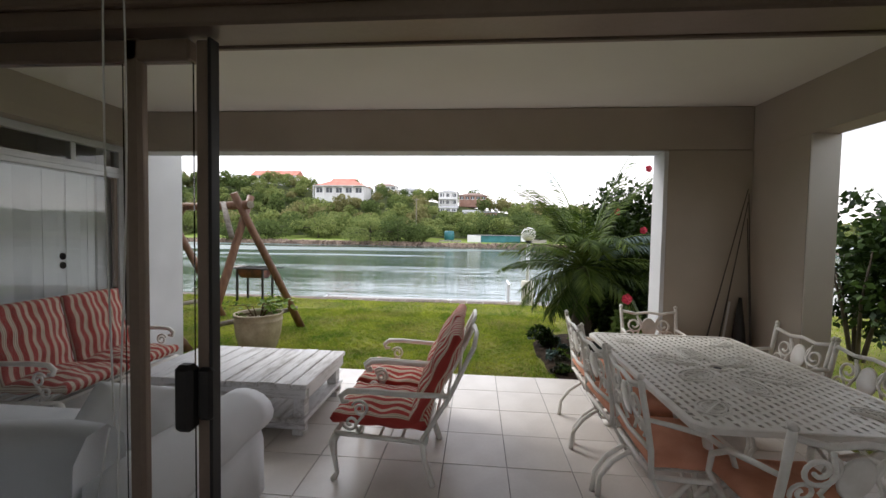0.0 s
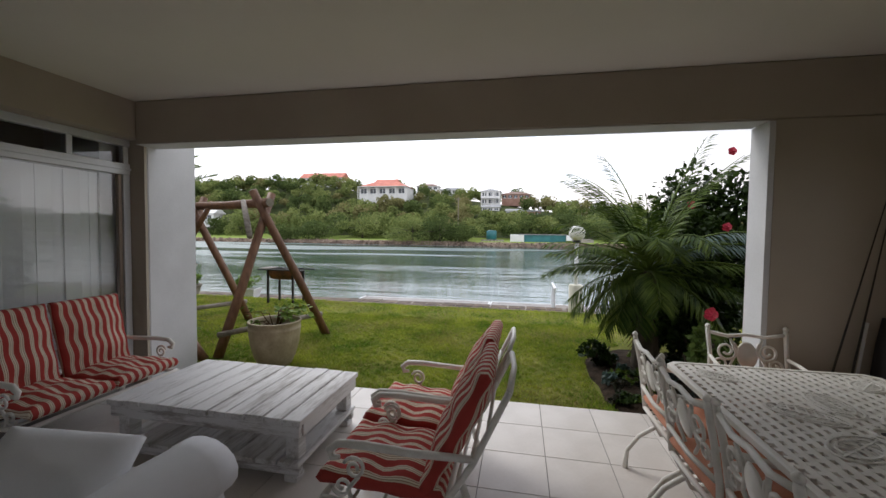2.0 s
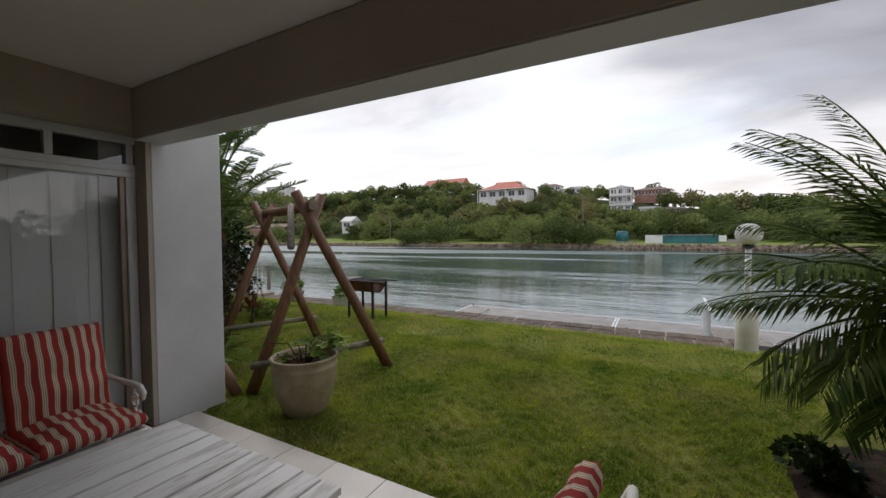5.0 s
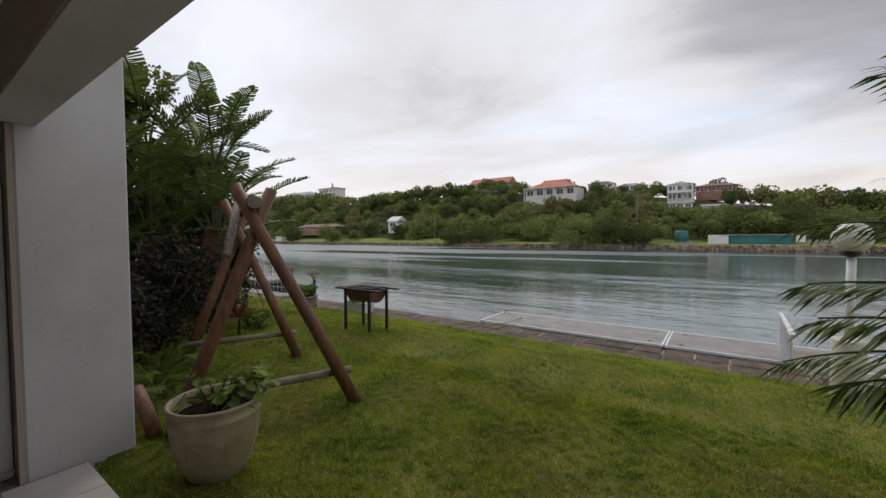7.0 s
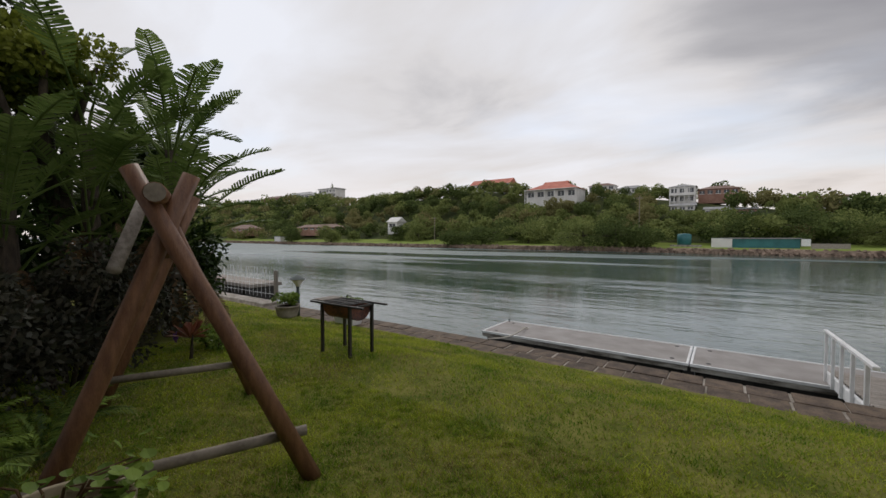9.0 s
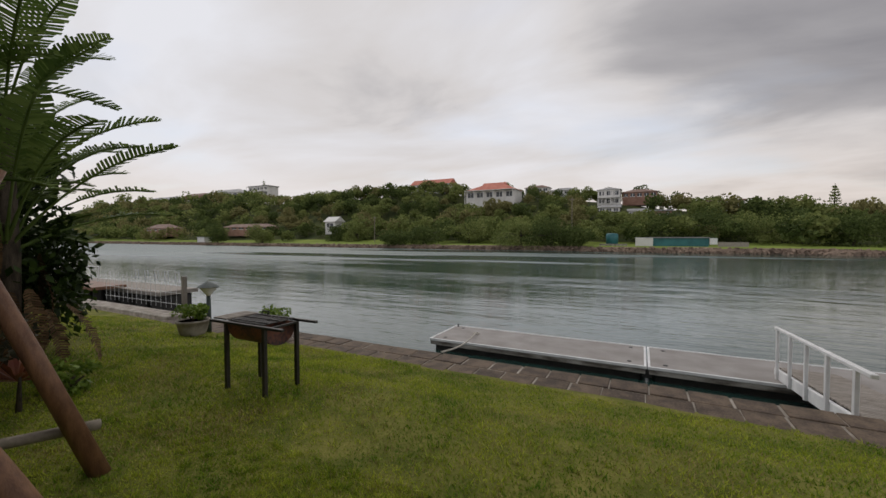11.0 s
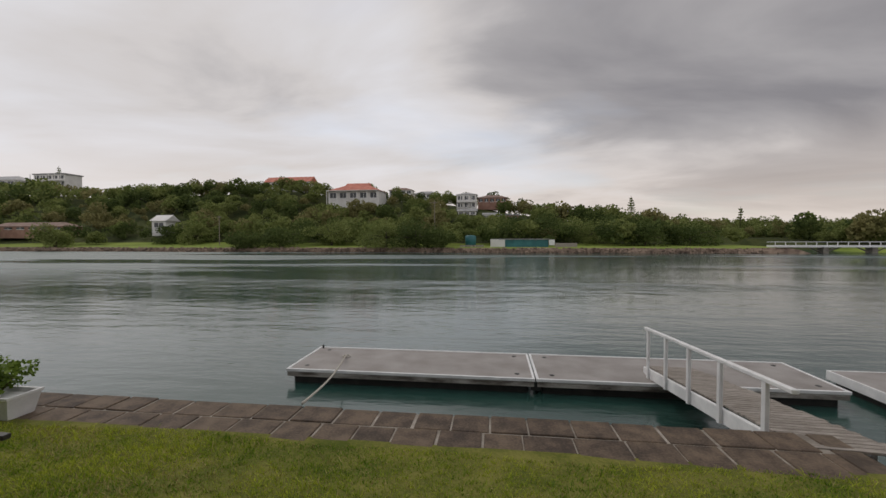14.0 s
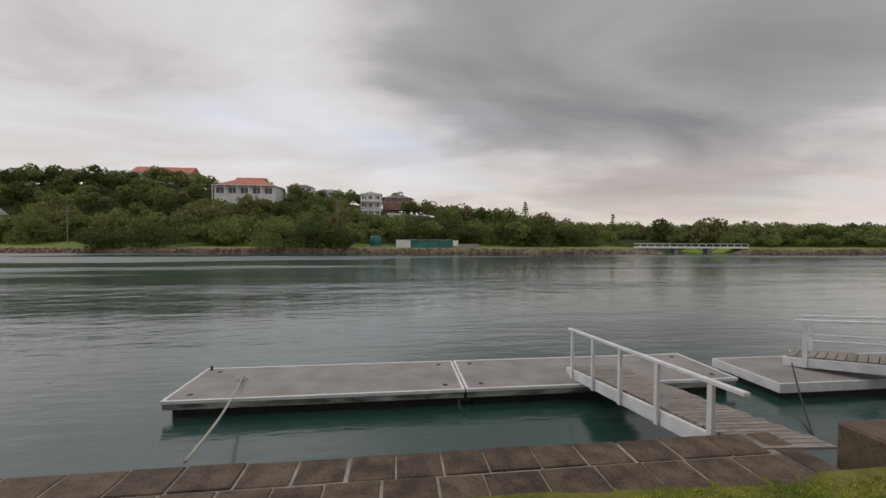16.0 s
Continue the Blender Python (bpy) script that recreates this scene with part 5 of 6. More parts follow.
# ---------- planting ----------
def frond(L, rise, droop, azim, leaf, rng, n=34, base=(0, 0, 0), r0=0.016, taper=0.35):
    """A feather palm frond: points of the rib, and the leaflets as an (n, 4, 3) array."""
    pts = []
    ca, sa = math.cos(azim), math.sin(azim)
    x, z, ang = 0.0, 0.0, rise
    for k in range(13):
        pts.append(Vector((base[0] + ca * x, base[1] + sa * x, base[2] + z)))
        ang = rise - droop * (k / 12) ** 1.3
        x += math.cos(ang) * L / 12
        z += math.sin(ang) * L / 12
    lv = []
    side = Vector((-sa, ca, 0))
    for i in range(n):
        t = 0.14 + 0.86 * i / n
        f = t * 12
        k = min(11, int(f))
        p = pts[k].lerp(pts[k + 1], f - k)
        d = (pts[k + 1] - pts[k]).normalized()
        up = side.cross(d)
        ln = leaf * (0.45 + 0.75 * math.sin(math.pi * min(1, 0.18 + 0.75 * t))) * rng.uniform(0.85, 1.1)
        for s in (-1, 1):
            v = (d * (0.62 + 0.4 * t) + side * s * 0.85 + up * 0.38 + Vector(rng.normal(0, 0.07, 3))).normalized()
            w = v.cross(up).normalized() * 0.0095
            m1 = p + v * ln * 0.55 + Vector((0, 0, -0.02 * ln))
            tip = p + v * ln + Vector((0, 0, -0.16 * ln))
            lv.append([p - w * 0.5, m1 - w, tip, m1 + w])
    return pts, np.array([[tuple(q) for q in row] for row in lv])


def palm():
    rng = np.random.default_rng(3)
    z0 = -0.05
    c = thing("palm", "bushy feather palm with arching fronds in the flower bed", "palm tree", pose(1.46, 5.62, z0))
    prof = [(0.13, -0.05), (0.15, 0.15), (0.135, 0.4), (0.15, 0.65), (0.13, 0.95), (0.08, 1.2)]
    q = B().lathe(prof, 14)
    part("trunk", q, M["bark"], c)
    hub = (0, 0, 1.2)
    ring = [(185, 1.75, 72, 50), (170, 1.6, 67, 46), (200, 1.62, 75, 56), (182, 1.28, 24, 36), (172, 1.35, 33, 46), (192, 1.25, 13, 34), (205, 1.25, 38, 60),
            (195, 1.2, 2, 52), (188, 1.15, -12, 46), (210, 1.1, -5, 60), (222, 1.0, -24, 42), (240, 0.95, -30, 46), (204, 1.05, -34, 36), (178, 1.1, -22, 44),
            (255, 1.1, 62, 104), (275, 1.1, 58, 108), (235, 1.15, 62, 92), (290, 1.2, 55, 98), (302, 1.5, 44, 78), (318, 1.4, 36, 72),
            (20, 1.6, 74, 20), (350, 1.55, 70, 36), (40, 1.5, 66, 42), (0, 1.4, 40, 62), (340, 1.3, 20, 56), (325, 1.2, 0, 50),
            (90, 1.4, 60, 62), (60, 1.5, 50, 60), (120, 1.5, 58, 62), (140, 1.45, 45, 60), (100, 1.3, 25, 50), (250, 1.2, 82, 62), (130, 1.55, 80, 36), (155, 1.3, 12, 44), (80, 1.2, 4, 46), (265, 1.0, 6, 70), (300, 1.0, -8, 60)]
    for k, (az, L, rise, dr) in enumerate(ring):
        az += rng.uniform(-6, 6)
        L *= 0.84 if 160 < az < 272 else 1.0
        pts, lv = frond(L * rng.uniform(0.95, 1.06), radians(rise), radians(dr), radians(az), 0.25, rng, 50, hub)
        blue = k in (18, 19)
        f = part("frond", B().tube(pts, [0.015 - 0.001 * i for i in range(13)], 5), M["palm"], c, smooth=True)
        part("blade", quads(lv, M["palm_blue" if blue else "palm"], "blade"), None, f, "bluish-grey drooping leaflets" if blue else "")
    pts, lv = frond(1.3, radians(-50), radians(30), radians(75), 0.3, rng, 24, hub)
    part("dead_frond", quads(lv, M["dryleaf"], "dead_frond"), None, c, "dry brown dead frond")


palm()


def shrub(name, label, at, radii, n, size, mat, seed, lumps=12, stems=6, aspect=0.5, droop=0.2):
    rng = np.random.default_rng(seed)
    c = thing(name, label, "bush", pose(*at))
    p, d = clumpy(rng, n, radii, (0, 0, radii[2]), lumps)
    keep = p[:, 2] > 0.02
    part("foliage", quads(leaves(p[keep], size, rng, d[keep], aspect, droop), mat, "foliage"), None, c)
    for k in range(stems):
        a = 2 * math.pi * k / stems + rng.uniform(-0.4, 0.4)
        e = Vector((radii[0] * 0.6 * math.cos(a), radii[1] * 0.6 * math.sin(a), radii[2] * rng.uniform(0.9, 1.5)))
        part("stem", B().tube([(e.x * 0.1, e.y * 0.1, -0.04), (e.x * 0.5, e.y * 0.4, e.z * 0.55), e], [0.028, 0.018, 0.008], 6), M["bark"], c, smooth=True)
    return c


def bloom(at, r, mat, parent, rng):
    q = B()
    for k in range(5):
        a = 2 * math.pi * k / 5
        leaf_disc(q, (at[0] + math.cos(a) * r * 0.55, at[1] - 0.3 * r, at[2] + math.sin(a) * r * 0.55), r * 0.6, (0.5 * math.cos(a), -1, 0.5 * math.sin(a)), rng, 7)
    part("flower", q, mat, parent, "open crimson flower" if mat is M["flower"] else "violet flower")


rng = np.random.default_rng(8)
hib = shrub("hibiscus", "dark green hibiscus with red flowers behind the palm", (2.32, 6.1, -0.05), (0.88, 0.76, 1.38), 11000, 0.085, M["bush"], 31, 18, aspect=0.62)
for p in ((-0.42, -0.42, 1.95), (0.02, -0.3, 2.55), (-0.15, -0.62, 1.7)):
    bloom(p, 0.045, M["flower"], hib, rng)
hib2 = shrub("hibiscus", "tall hibiscus with glossy leaves and a red flower", (2.2, 6.75, -0.05), (0.72, 0.62, 0.85), 6000, 0.085, M["bush"], 32, 12, aspect=0.62)
bloom((0.05, -0.62, 0.75), 0.06, M["flower"], hib2, rng)
shrub("hibiscus", "glossy green hibiscus beyond the side opening", (5.0, 5.7, -0.05), (0.85, 0.9, 1.2), 4200, 0.11, M["bush"], 33, 15, aspect=0.6)
shrub("garden_bush", "dark leafy bush beside the end pier", (3.4, 5.2, -0.05), (0.55, 0.5, 0.55), 1600, 0.09, M["bush"], 36, 9, aspect=0.6)

shrub("garden_bush", "dark leafy bush round the palm trunk", (1.95, 5.6, -0.03), (0.5, 0.45, 0.6), 5600, 0.085, M["bush"], 37, 12, aspect=0.6)
shrub("garden_bush", "dark leafy bush behind the palm trunk", (1.65, 6.1, -0.03), (0.5, 0.4, 0.6), 4600, 0.085, M["bush"], 38, 12, aspect=0.6)

# flower bed under the palm
bed = B()
n = 40
ring = []
for k in range(n):
    a = 2 * math.pi * k / n
    r = 1 + 0.03 * math.sin(3 * a) + 0.03 * math.sin(7 * a + 1)
    ca, sa = math.cos(a), math.sin(a)
    ring.append((1.85 + 1.05 * r * math.copysign(abs(ca) ** 0.6, ca), 5.35 + 1.25 * r * math.copysign(abs(sa) ** 0.8, sa)))
bed.v.append((1.85, 5.35, 0.06))
for f, z in ((0.5, 0.055), (0.85, 0.03), (1.0, -0.03)):
    bed.v += [(1.85 + (x - 1.85) * f, max(4.49, 5.35 + (y - 5.35) * f), z + 0.02 * noise.noise((x * 7 * f, y * 7 * f, 0))) for x, y in ring]
bed.f += [(0, 1 + k, 1 + (k + 1) % n) for k in range(n)]
bed.f += [(1 + j * n + k, 1 + (j + 1) * n + k, 1 + (j + 1) * n + (k + 1) % n, 1 + j * n + (k + 1) % n) for j in range(2) for k in range(n)]
solid("flower_bed", bed, M["soil"], "dark soil flower bed at the patio edge", "flower bed", "structure", True)
rng = np.random.default_rng(17)
for k in range(120):
    x, y = rng.uniform(0.92, 2.6), 4.6 + 1.5 * rng.uniform() ** 1.6
    c = thing("ground_cover", "small grey-green ground cover plant in the bed", "plant", pose(x, y, 0.0), "ground cover in the bed")
    r = rng.uniform(0.06, 0.13)
    p, d = clumpy(rng, 60, (r, r, r * 0.7), (0, 0, r * 0.6), 4)
    part("foliage", quads(leaves(p, 0.055, rng, d, 0.6), M[("palm_blue", "bush", "bright", "hedge")[k % 4]], "foliage"), None, c)
shrub("bed_shrub", "low dark leafy shrub at the bed's corner", (0.98, 5.75, -0.03), (0.22, 0.22, 0.19), 520, 0.07, M["bush"], 41, 6, 3, 0.55)

low = shrub("hibiscus", "young hibiscus with one red flower at the patio edge", (1.72, 4.78, -0.03), (0.34, 0.22, 0.46), 900, 0.085, M["strel"], 43, 8, 4, 0.66)
bloom((-0.08, -0.24, 0.92), 0.055, M["flower"], low, rng)

# west side: dark hedge, ferns, paddle-leaved clump, yellowish tree
shrub("hedge_bush", "dense dark bronze-leaved bush beside the swing", (-6.45, 5.75, -0.05), (1.35, 1.35, 0.86), 7800, 0.075, M["hedge"], 51, 18, aspect=0.55)
shrub("hedge_bush", "dense dark bronze-leaved bush beside the swing", (-5.65, 5.0, -0.05), (0.8, 0.75, 0.80), 3600, 0.07, M["hedge"], 52, 12, aspect=0.55)
shrub("garden_bush", "fresh green low bush at the hedge's foot", (-6.6, 7.35, -0.03), (0.45, 0.4, 0.22), 700, 0.07, M["bright"], 53, 7, 3)
fl = shrub("bromeliad", "coppery rosette plant beside the hedge", (-6.35, 6.95, 0.0), (0.2, 0.2, 0.28), 0, 0.1, M["redleaf"], 54, 3, 1)
rng = np.random.default_rng(55)
lv = []
for k in range(26):
    a, e = rng.uniform(0, 6.28), rng.uniform(0.2, 1.2)
    d = Vector((math.cos(a) * math.cos(e), math.sin(a) * math.cos(e), math.sin(e)))
    p = Vector((0, 0, 0.3))
    s = d.cross(Vector((0, 0, 1))).normalized() * 0.035
    lv.append([tuple(p), tuple(p + d * 0.17 - s), tuple(p + d * 0.32 - Vector((0, 0, 0.03))), tuple(p + d * 0.17 + s)])
part("rosette", quads(np.array(lv), M["redleaf"], "rosette"), None, fl, "coppery strap leaves")
bloom((-0.12, -0.12, 0.32), 0.07, M["purple"], fl, rng)


def fern(at, seed):
    rng = np.random.default_rng(seed)
    c = thing("fern", "green sword fern at the wall's foot", "fern", pose(*at), "ferns by the hedge")
    for k in range(13):
        pts, lv = frond(rng.uniform(0.5, 0.75), radians(rng.uniform(35, 75)), radians(rng.uniform(50, 90)), 2 * math.pi * k / 13 + rng.uniform(-0.2, 0.2), 0.09, rng, 26)
        part("frond", quads(lv, M["bright" if k % 2 else "palm"], "frond"), None, c)


for k, (x, y) in enumerate(((-4.75, 5.25), (-5.15, 4.75), (-4.45, 4.75), (-5.3, 5.55))):
    fern((x, y, -0.03), 60 + k)


def paddle(q, base, L, w, azim, rise, rng, tear=True):
    """A long torn paddle leaf on its stalk: stalk points, blade quads."""
    ca, sa = math.cos(azim), math.sin(azim)
    side = Vector((-sa, ca, 0))
    pts, ang, p = [], rise, Vector(base)
    stalk = L * 0.9
    for k in range(5):
        pts.append(p.copy())
        p = p + Vector((ca * math.cos(ang), sa * math.cos(ang), math.sin(ang))) * stalk / 5
        ang -= 0.05
    blade = []
    n = 26
    prev = None
    for k in range(n + 1):
        t = k / n
        d = Vector((ca * math.cos(ang), sa * math.cos(ang), math.sin(ang)))
        wd = w * math.sin(math.pi * (0.06 + 0.9 * t)) ** 0.6
        up = side.cross(d)
        if prev:
            pp, pw, pu = prev
            for s in (-1, 1):
                gapw = 0.22 if (tear and rng.uniform() < 0.85) else 0.0
                fall = rng.uniform(0.0, 0.35) if gapw else 0.12
                a, b2 = pp.lerp(p, 0.02), p.lerp(pp, gapw)
                blade.append([tuple(a), tuple(b2), tuple(b2 + side * s * wd + d * wd * 0.35 - up * wd * fall), tuple(a + side * s * pw + d * wd * 0.35 - up * wd * fall)])
        prev = (p.copy(), wd, up)
        p = p + d * L / n
        ang -= rng.uniform(0.003, 0.042)
        pts.append(p.copy()) if k % 6 == 0 else None
    return pts, blade


def strelitzia(at, h, seed, n, group="paddle-leaved clump"):
    rng = np.random.default_rng(seed)
    c = thing("giant_strelitzia", "tall bird of paradise plant with torn paddle leaves", "tree", pose(*at), group)
    part("trunk", B().tube([(0, 0, -0.05), (0.05, 0.03, h * 0.3), (0.08, 0.0, h * 0.62)], [0.13, 0.11, 0.09], 9), M["bark"], c, smooth=True)
    for k in range(n):
        az = 2.399 * k + rng.uniform(-0.3, 0.3)
        rise = radians(rng.uniform(28, 84))
        z = h * rng.uniform(0.24, 0.62)
        pts, bl = paddle(None, (0.07, 0, z), h * rng.uniform(0.18, 0.25), 0.19 * h / 4.5, az, rise, rng)
        f = part("leaf_stalk", B().tube(pts, [0.022] * 3 + [0.014] * (len(pts) - 3), 5), M["strel"], c, smooth=True)
        part("leaf_blade", quads(np.array(bl), M["strel"], "leaf_blade"), None, f)
    for k in range(16):
        az = rng.uniform(0, 6.28)
        pts, bl = paddle(None, (0.06, 0, h * rng.uniform(0.25, 0.5)), h * 0.16, 0.1, az, radians(rng.uniform(-75, -30)), rng)
        part("dead_leaf", quads(np.array(bl), M["dryleaf"], "dead_leaf"), None, c, "hanging dry brown leaf")


strelitzia((-7.9, 7.3, -0.05), 5.0, 71, 30)
strelitzia((-9.1, 7.7, -0.05), 4.2, 72, 24)
strelitzia((-8.0, 6.3, -0.05), 5.2, 73, 30)
strelitzia((-7.4, 5.4, -0.05), 4.2, 74, 24)
strelitzia((-8.9, 7.0, -0.05), 4.0, 75, 22)


def leafy_tree(name, label, at, h, crown, n, size, mat, seed, limbs=7, core=False, group="", flat=1.0):
    """A tapered trunk with limbs and an uneven crown of leaf clumps."""
    rng = np.random.default_rng(seed)
    c = thing(name, label, "tree", pose(*at), group)
    part("trunk", B().tube([(0, 0, -0.3), (0.03 * h, 0.02 * h, h * 0.25), (0.0, 0.05 * h, h * 0.5)], [0.045 * h, 0.035 * h, 0.02 * h], 8), M["bark"], c, smooth=True)
    for k in range(limbs):
        a = 2 * math.pi * k / limbs + rng.uniform(-0.3, 0.3)
        e = Vector((crown[0] * 0.65 * math.cos(a), crown[1] * 0.65 * math.sin(a), h - crown[2] * rng.uniform(0.6, 1.2)))
        part("limb", B().tube([(0, 0.03 * h, h * 0.35), (e.x * 0.5, e.y * 0.5, (h * 0.4 + e.z) / 2), e], [0.02 * h, 0.013 * h, 0.005 * h], 6), M["bark"], c, smooth=True)
    p, d = clumpy(rng, n, crown, (0, 0, h - crown[2]), 14)
    part("crown", quads(leaves(p, size, rng, d, 0.7), mat, "crown"), None, c)


shrub("hedge_bush", "tall dark leafy hedge in the garden corner", (-8.2, 4.9, -0.05), (1.3, 1.5, 1.5), 6500, 0.12, M["bush"], 56, 16)
shrub("hedge_bush", "tall dark leafy hedge in the garden corner", (-8.6, 7.4, -0.05), (1.3, 1.4, 1.15), 5200, 0.12, M["bush"], 57, 14)
leafy_tree("garden_tree", "yellowish green leafy tree behind the hedge", (-8.5, 5.9, -0.05), 5.0, (1.05, 1.0, 0.78), 8000, 0.085, M["yellowleaf"], 81)
leafy_tree("garden_tree", "dark leafy tree filling the corner behind the hedge", (-9.3, 5.0, -0.05), 6.2, (1.9, 1.8, 2.4), 9500, 0.15, M["bush"], 82)
leafy_tree("garden_tree", "dark leafy tree filling the corner behind the hedge", (-10.5, 7.4, -0.05), 4.0, (1.5, 1.5, 1.7), 3600, 0.2, M["bush"], 83)

# ---------- docks ----------
def dock():
    c = thing("floating_dock", "long grey floating dock with white edges moored off the paving", "dock", pose(0, 0, -1.25))
    for x0, x1 in ((-6.57, -1.115), (-1.085, 4.72)):
        s = part("section", B().box(x0 + 0.05, x1 - 0.05, 15.25, 16.95, -0.06, 0.0, 0.004), M["dock_top"], c, "grey worn deck")
        part("edge_strip", B().box(x0, x1, 15.20, 15.25, -0.05, 0.012, 0.004), M["white_paint"], s)
        part("edge_strip", B().box(x0, x1, 16.95, 17.0, -0.05, 0.012, 0.004), M["white_paint"], s)
        part("end_strip", B().box(x0, x0 + 0.05, 15.25, 16.95, -0.05, 0.012, 0.004), M["white_paint"], s)
        part("end_strip", B().box(x1 - 0.05, x1, 15.25, 16.95, -0.05, 0.012, 0.004), M["white_paint"], s)
        part("fascia", B().box(x0 + 0.02, x1 - 0.02, 15.215, 15.245, -0.16, -0.05, 0.004).box(x0 + 0.02, x1 - 0.02, 16.955, 16.985, -0.16, -0.05, 0.004), M["dock_side"], s, "stained pale fascia board")
        part("float", B().box(x0 + 0.12, x1 - 0.12, 15.32, 16.88, -0.6, -0.06, 0.03), M["float"], s, "black plastic float")
        for xx in (x0 + 0.35, x1 - 0.35):
            for yy in (15.5, 16.75):
                part("cleat", B().lathe([(0.05, 0.0), (0.055, 0.006), (0.03, 0.012)], 10, pose(xx, yy, 0)), M["black"], s)
    part("hinge", B().box(-1.2, -1.0, 15.24, 15.30, -0.25, -0.06, 0.01), M["black"], c)
    part("mooring_ring", B().tube([(-5.55 + 0.09 * math.cos(k * 0.524), 16.2 + 0.09 * math.sin(k * 0.524), 0.03) for k in range(13)], 0.014, 6), M["rope"], c)
    part("bollard", B().tube([(-6.45, 16.9, 0), (-6.45, 16.9, 0.09)], 0.025, 8), M["black"], c)


dock()
pts = [Vector((-5.56, 16.2, -1.2)).lerp(Vector((-4.36, 11.62, -0.40)), k / 10) - Vector((0, 0, 0.10 * math.sin(math.pi * k / 10))) for k in range(11)]
solid("mooring_rope", B().tube(pts, 0.018, 6), M["rope"], "pale mooring rope from the dock to the paving", "rope", smooth=True)


def gangway(name, label, a, c2, width, boards, posts, both, at_dock):
    """A sloping timber gangway from the shore end a to the dock end c2."""
    a, c2 = Vector(a), Vector(c2)
    t = thing(name, label, "gangway", Matrix.Translation(a))
    d = c2 - a
    flat = Vector((d.x, d.y, 0)).normalized()
    s = Vector((flat.y, -flat.x, 0))
    m = Matrix((( s.x, flat.x, 0, 0), (s.y, flat.y, 0, 0), (0, 0, 1, 0), (0, 0, 0, 1)))
    L = Vector((d.x, d.y, 0)).length
    sl = d.z / L
    sh = Matrix(((1, 0, 0, 0), (0, 1, 0, 0), (0, sl, 1, 0), (0, 0, 0, 1)))
    mm = m @ sh
    for x in (0.0, width):
        part("stringer", B().box(x - 0.03, x + 0.03, 0, L, -0.20, 0.0, 0.006, mm), M["white_paint"], t, "white painted side beam")
    for k in range(boards):
        y = -0.35 + (L + 0.3) * k / boards
        w = (L + 0.3) / boards
        o = part("board", B().box(0.03 + random.uniform(-0.0, 0.02), width + random.uniform(0.02, 0.09), y + 0.008, y + w - 0.008, 0.002, 0.032, 0.004, mm), M["deckwood"], t)
    h0 = 0.84 if both else 0.56
    for x in ((0.0, width) if both else (0.0,)):
        for k in range(posts):
            y = 0.12 + (L - 0.5) * k / (posts - 1)
            part("rail_post", B().box(x - 0.075, x - 0.03, y - 0.04, y + 0.04, -0.2, h0 + (0.84 - h0) * y / L, 0.005, mm), M["white_paint"], t)
        part("handrail", B().box(x - 0.085, x - 0.015, -0.35, L - 0.2, h0, h0 + 0.05, 0.008, mm @ Matrix(((1, 0, 0, 0), (0, 1, 0, 0), (0, (0.84 - h0) / L, 1, 0), (0, 0, 0, 1)))), M["white_paint"], t)
        if both:
            part("mid_rail", B().tube([mm @ Vector((x - 0.05, 0, 0.42)), mm @ Vector((x - 0.05, L - 0.4, 0.42))], 0.02, 6), M["white_paint"], t)
    return t


gangway("gangway", "white-railed timber gangway from the paving to the dock", (1.02, 11.55, -0.46), (1.30, 15.95, -1.13), 0.88, 40, 5, False, True)
gangway("gangway", "white-railed timber gangway to the neighbouring dock", (9.4, 11.6, -0.45), (6.55, 15.9, -1.05), 0.8, 34, 4, True, True)
c = thing("floating_dock", "grey floating dock of the neighbouring berth", "dock", pose(0, 0, -1.25))
part("deck", B().box(5.33, 13.5, 14.85, 16.5, -0.06, 0.0, 0.004), M["dock_top"], c)
part("fascia", B().box(5.29, 13.5, 14.81, 14.85, -0.19, 0.006, 0.004).box(5.29, 13.5, 16.5, 16.54, -0.19, 0.006, 0.004).box(5.29, 5.33, 14.85, 16.5, -0.19, 0.006, 0.004), M["white_paint"], c, "white painted edge board")
part("float", B().box(5.4, 13.4, 14.9, 16.45, -0.6, -0.06, 0.03), M["float"], c)
pts = [Vector((6.1, 15.3, -1.0)).lerp(Vector((4.2, 13.2, -1.62)), k / 8) - Vector((0, 0, 0.08 * math.sin(math.pi * k / 8))) for k in range(9)]
solid("mooring_rope", B().tube(pts, 0.015, 6), M["black"], "dark slack mooring rope of the neighbouring dock", "rope", smooth=True)

# neighbour's jetty upstream, with its fence
c = thing("timber_jetty", "brown timber jetty with thin steel rails upstream", "jetty", pose(0, 0, 0))
part("deck", B().box(-31, -18.6, 14.4, 16.0, -0.78, -0.62, 0.01), M["deckwood"], c)
part("ramp", B().box(-34, -21.0, 13.2, 14.4, -0.55, -0.42, 0.01), M["pole"], c, "brown timber walkway")
for k in range(10):
    x = -30.4 + k * 1.25
    part("float", B().box(x - 0.45, x + 0.45, 14.6, 15.8, -1.8, -0.80, 0.05), M["float"], c)
for k in range(6):
    x = -33 + k * 1.9
    part("rail_post", B().tube([(x, 14.4, -0.42), (x + 0.12, 14.4, 0.25)], 0.02, 6), M["alu"], c)
part("handrail", B().tube([(-33, 14.4, 0.25), (-23.4, 14.4, 0.25)], 0.022, 6), M["alu"], c)
for k in range(5):
    part("mooring_hoop", B().tube([(-25 + k * 0.9, 16.6, -0.62), (-25 + k * 0.9, 16.6, -0.1), (-24.7 + k * 0.9, 16.6, -0.1), (-24.7 + k * 0.9, 16.6, -0.62)], 0.02, 5), M["alu"], c)
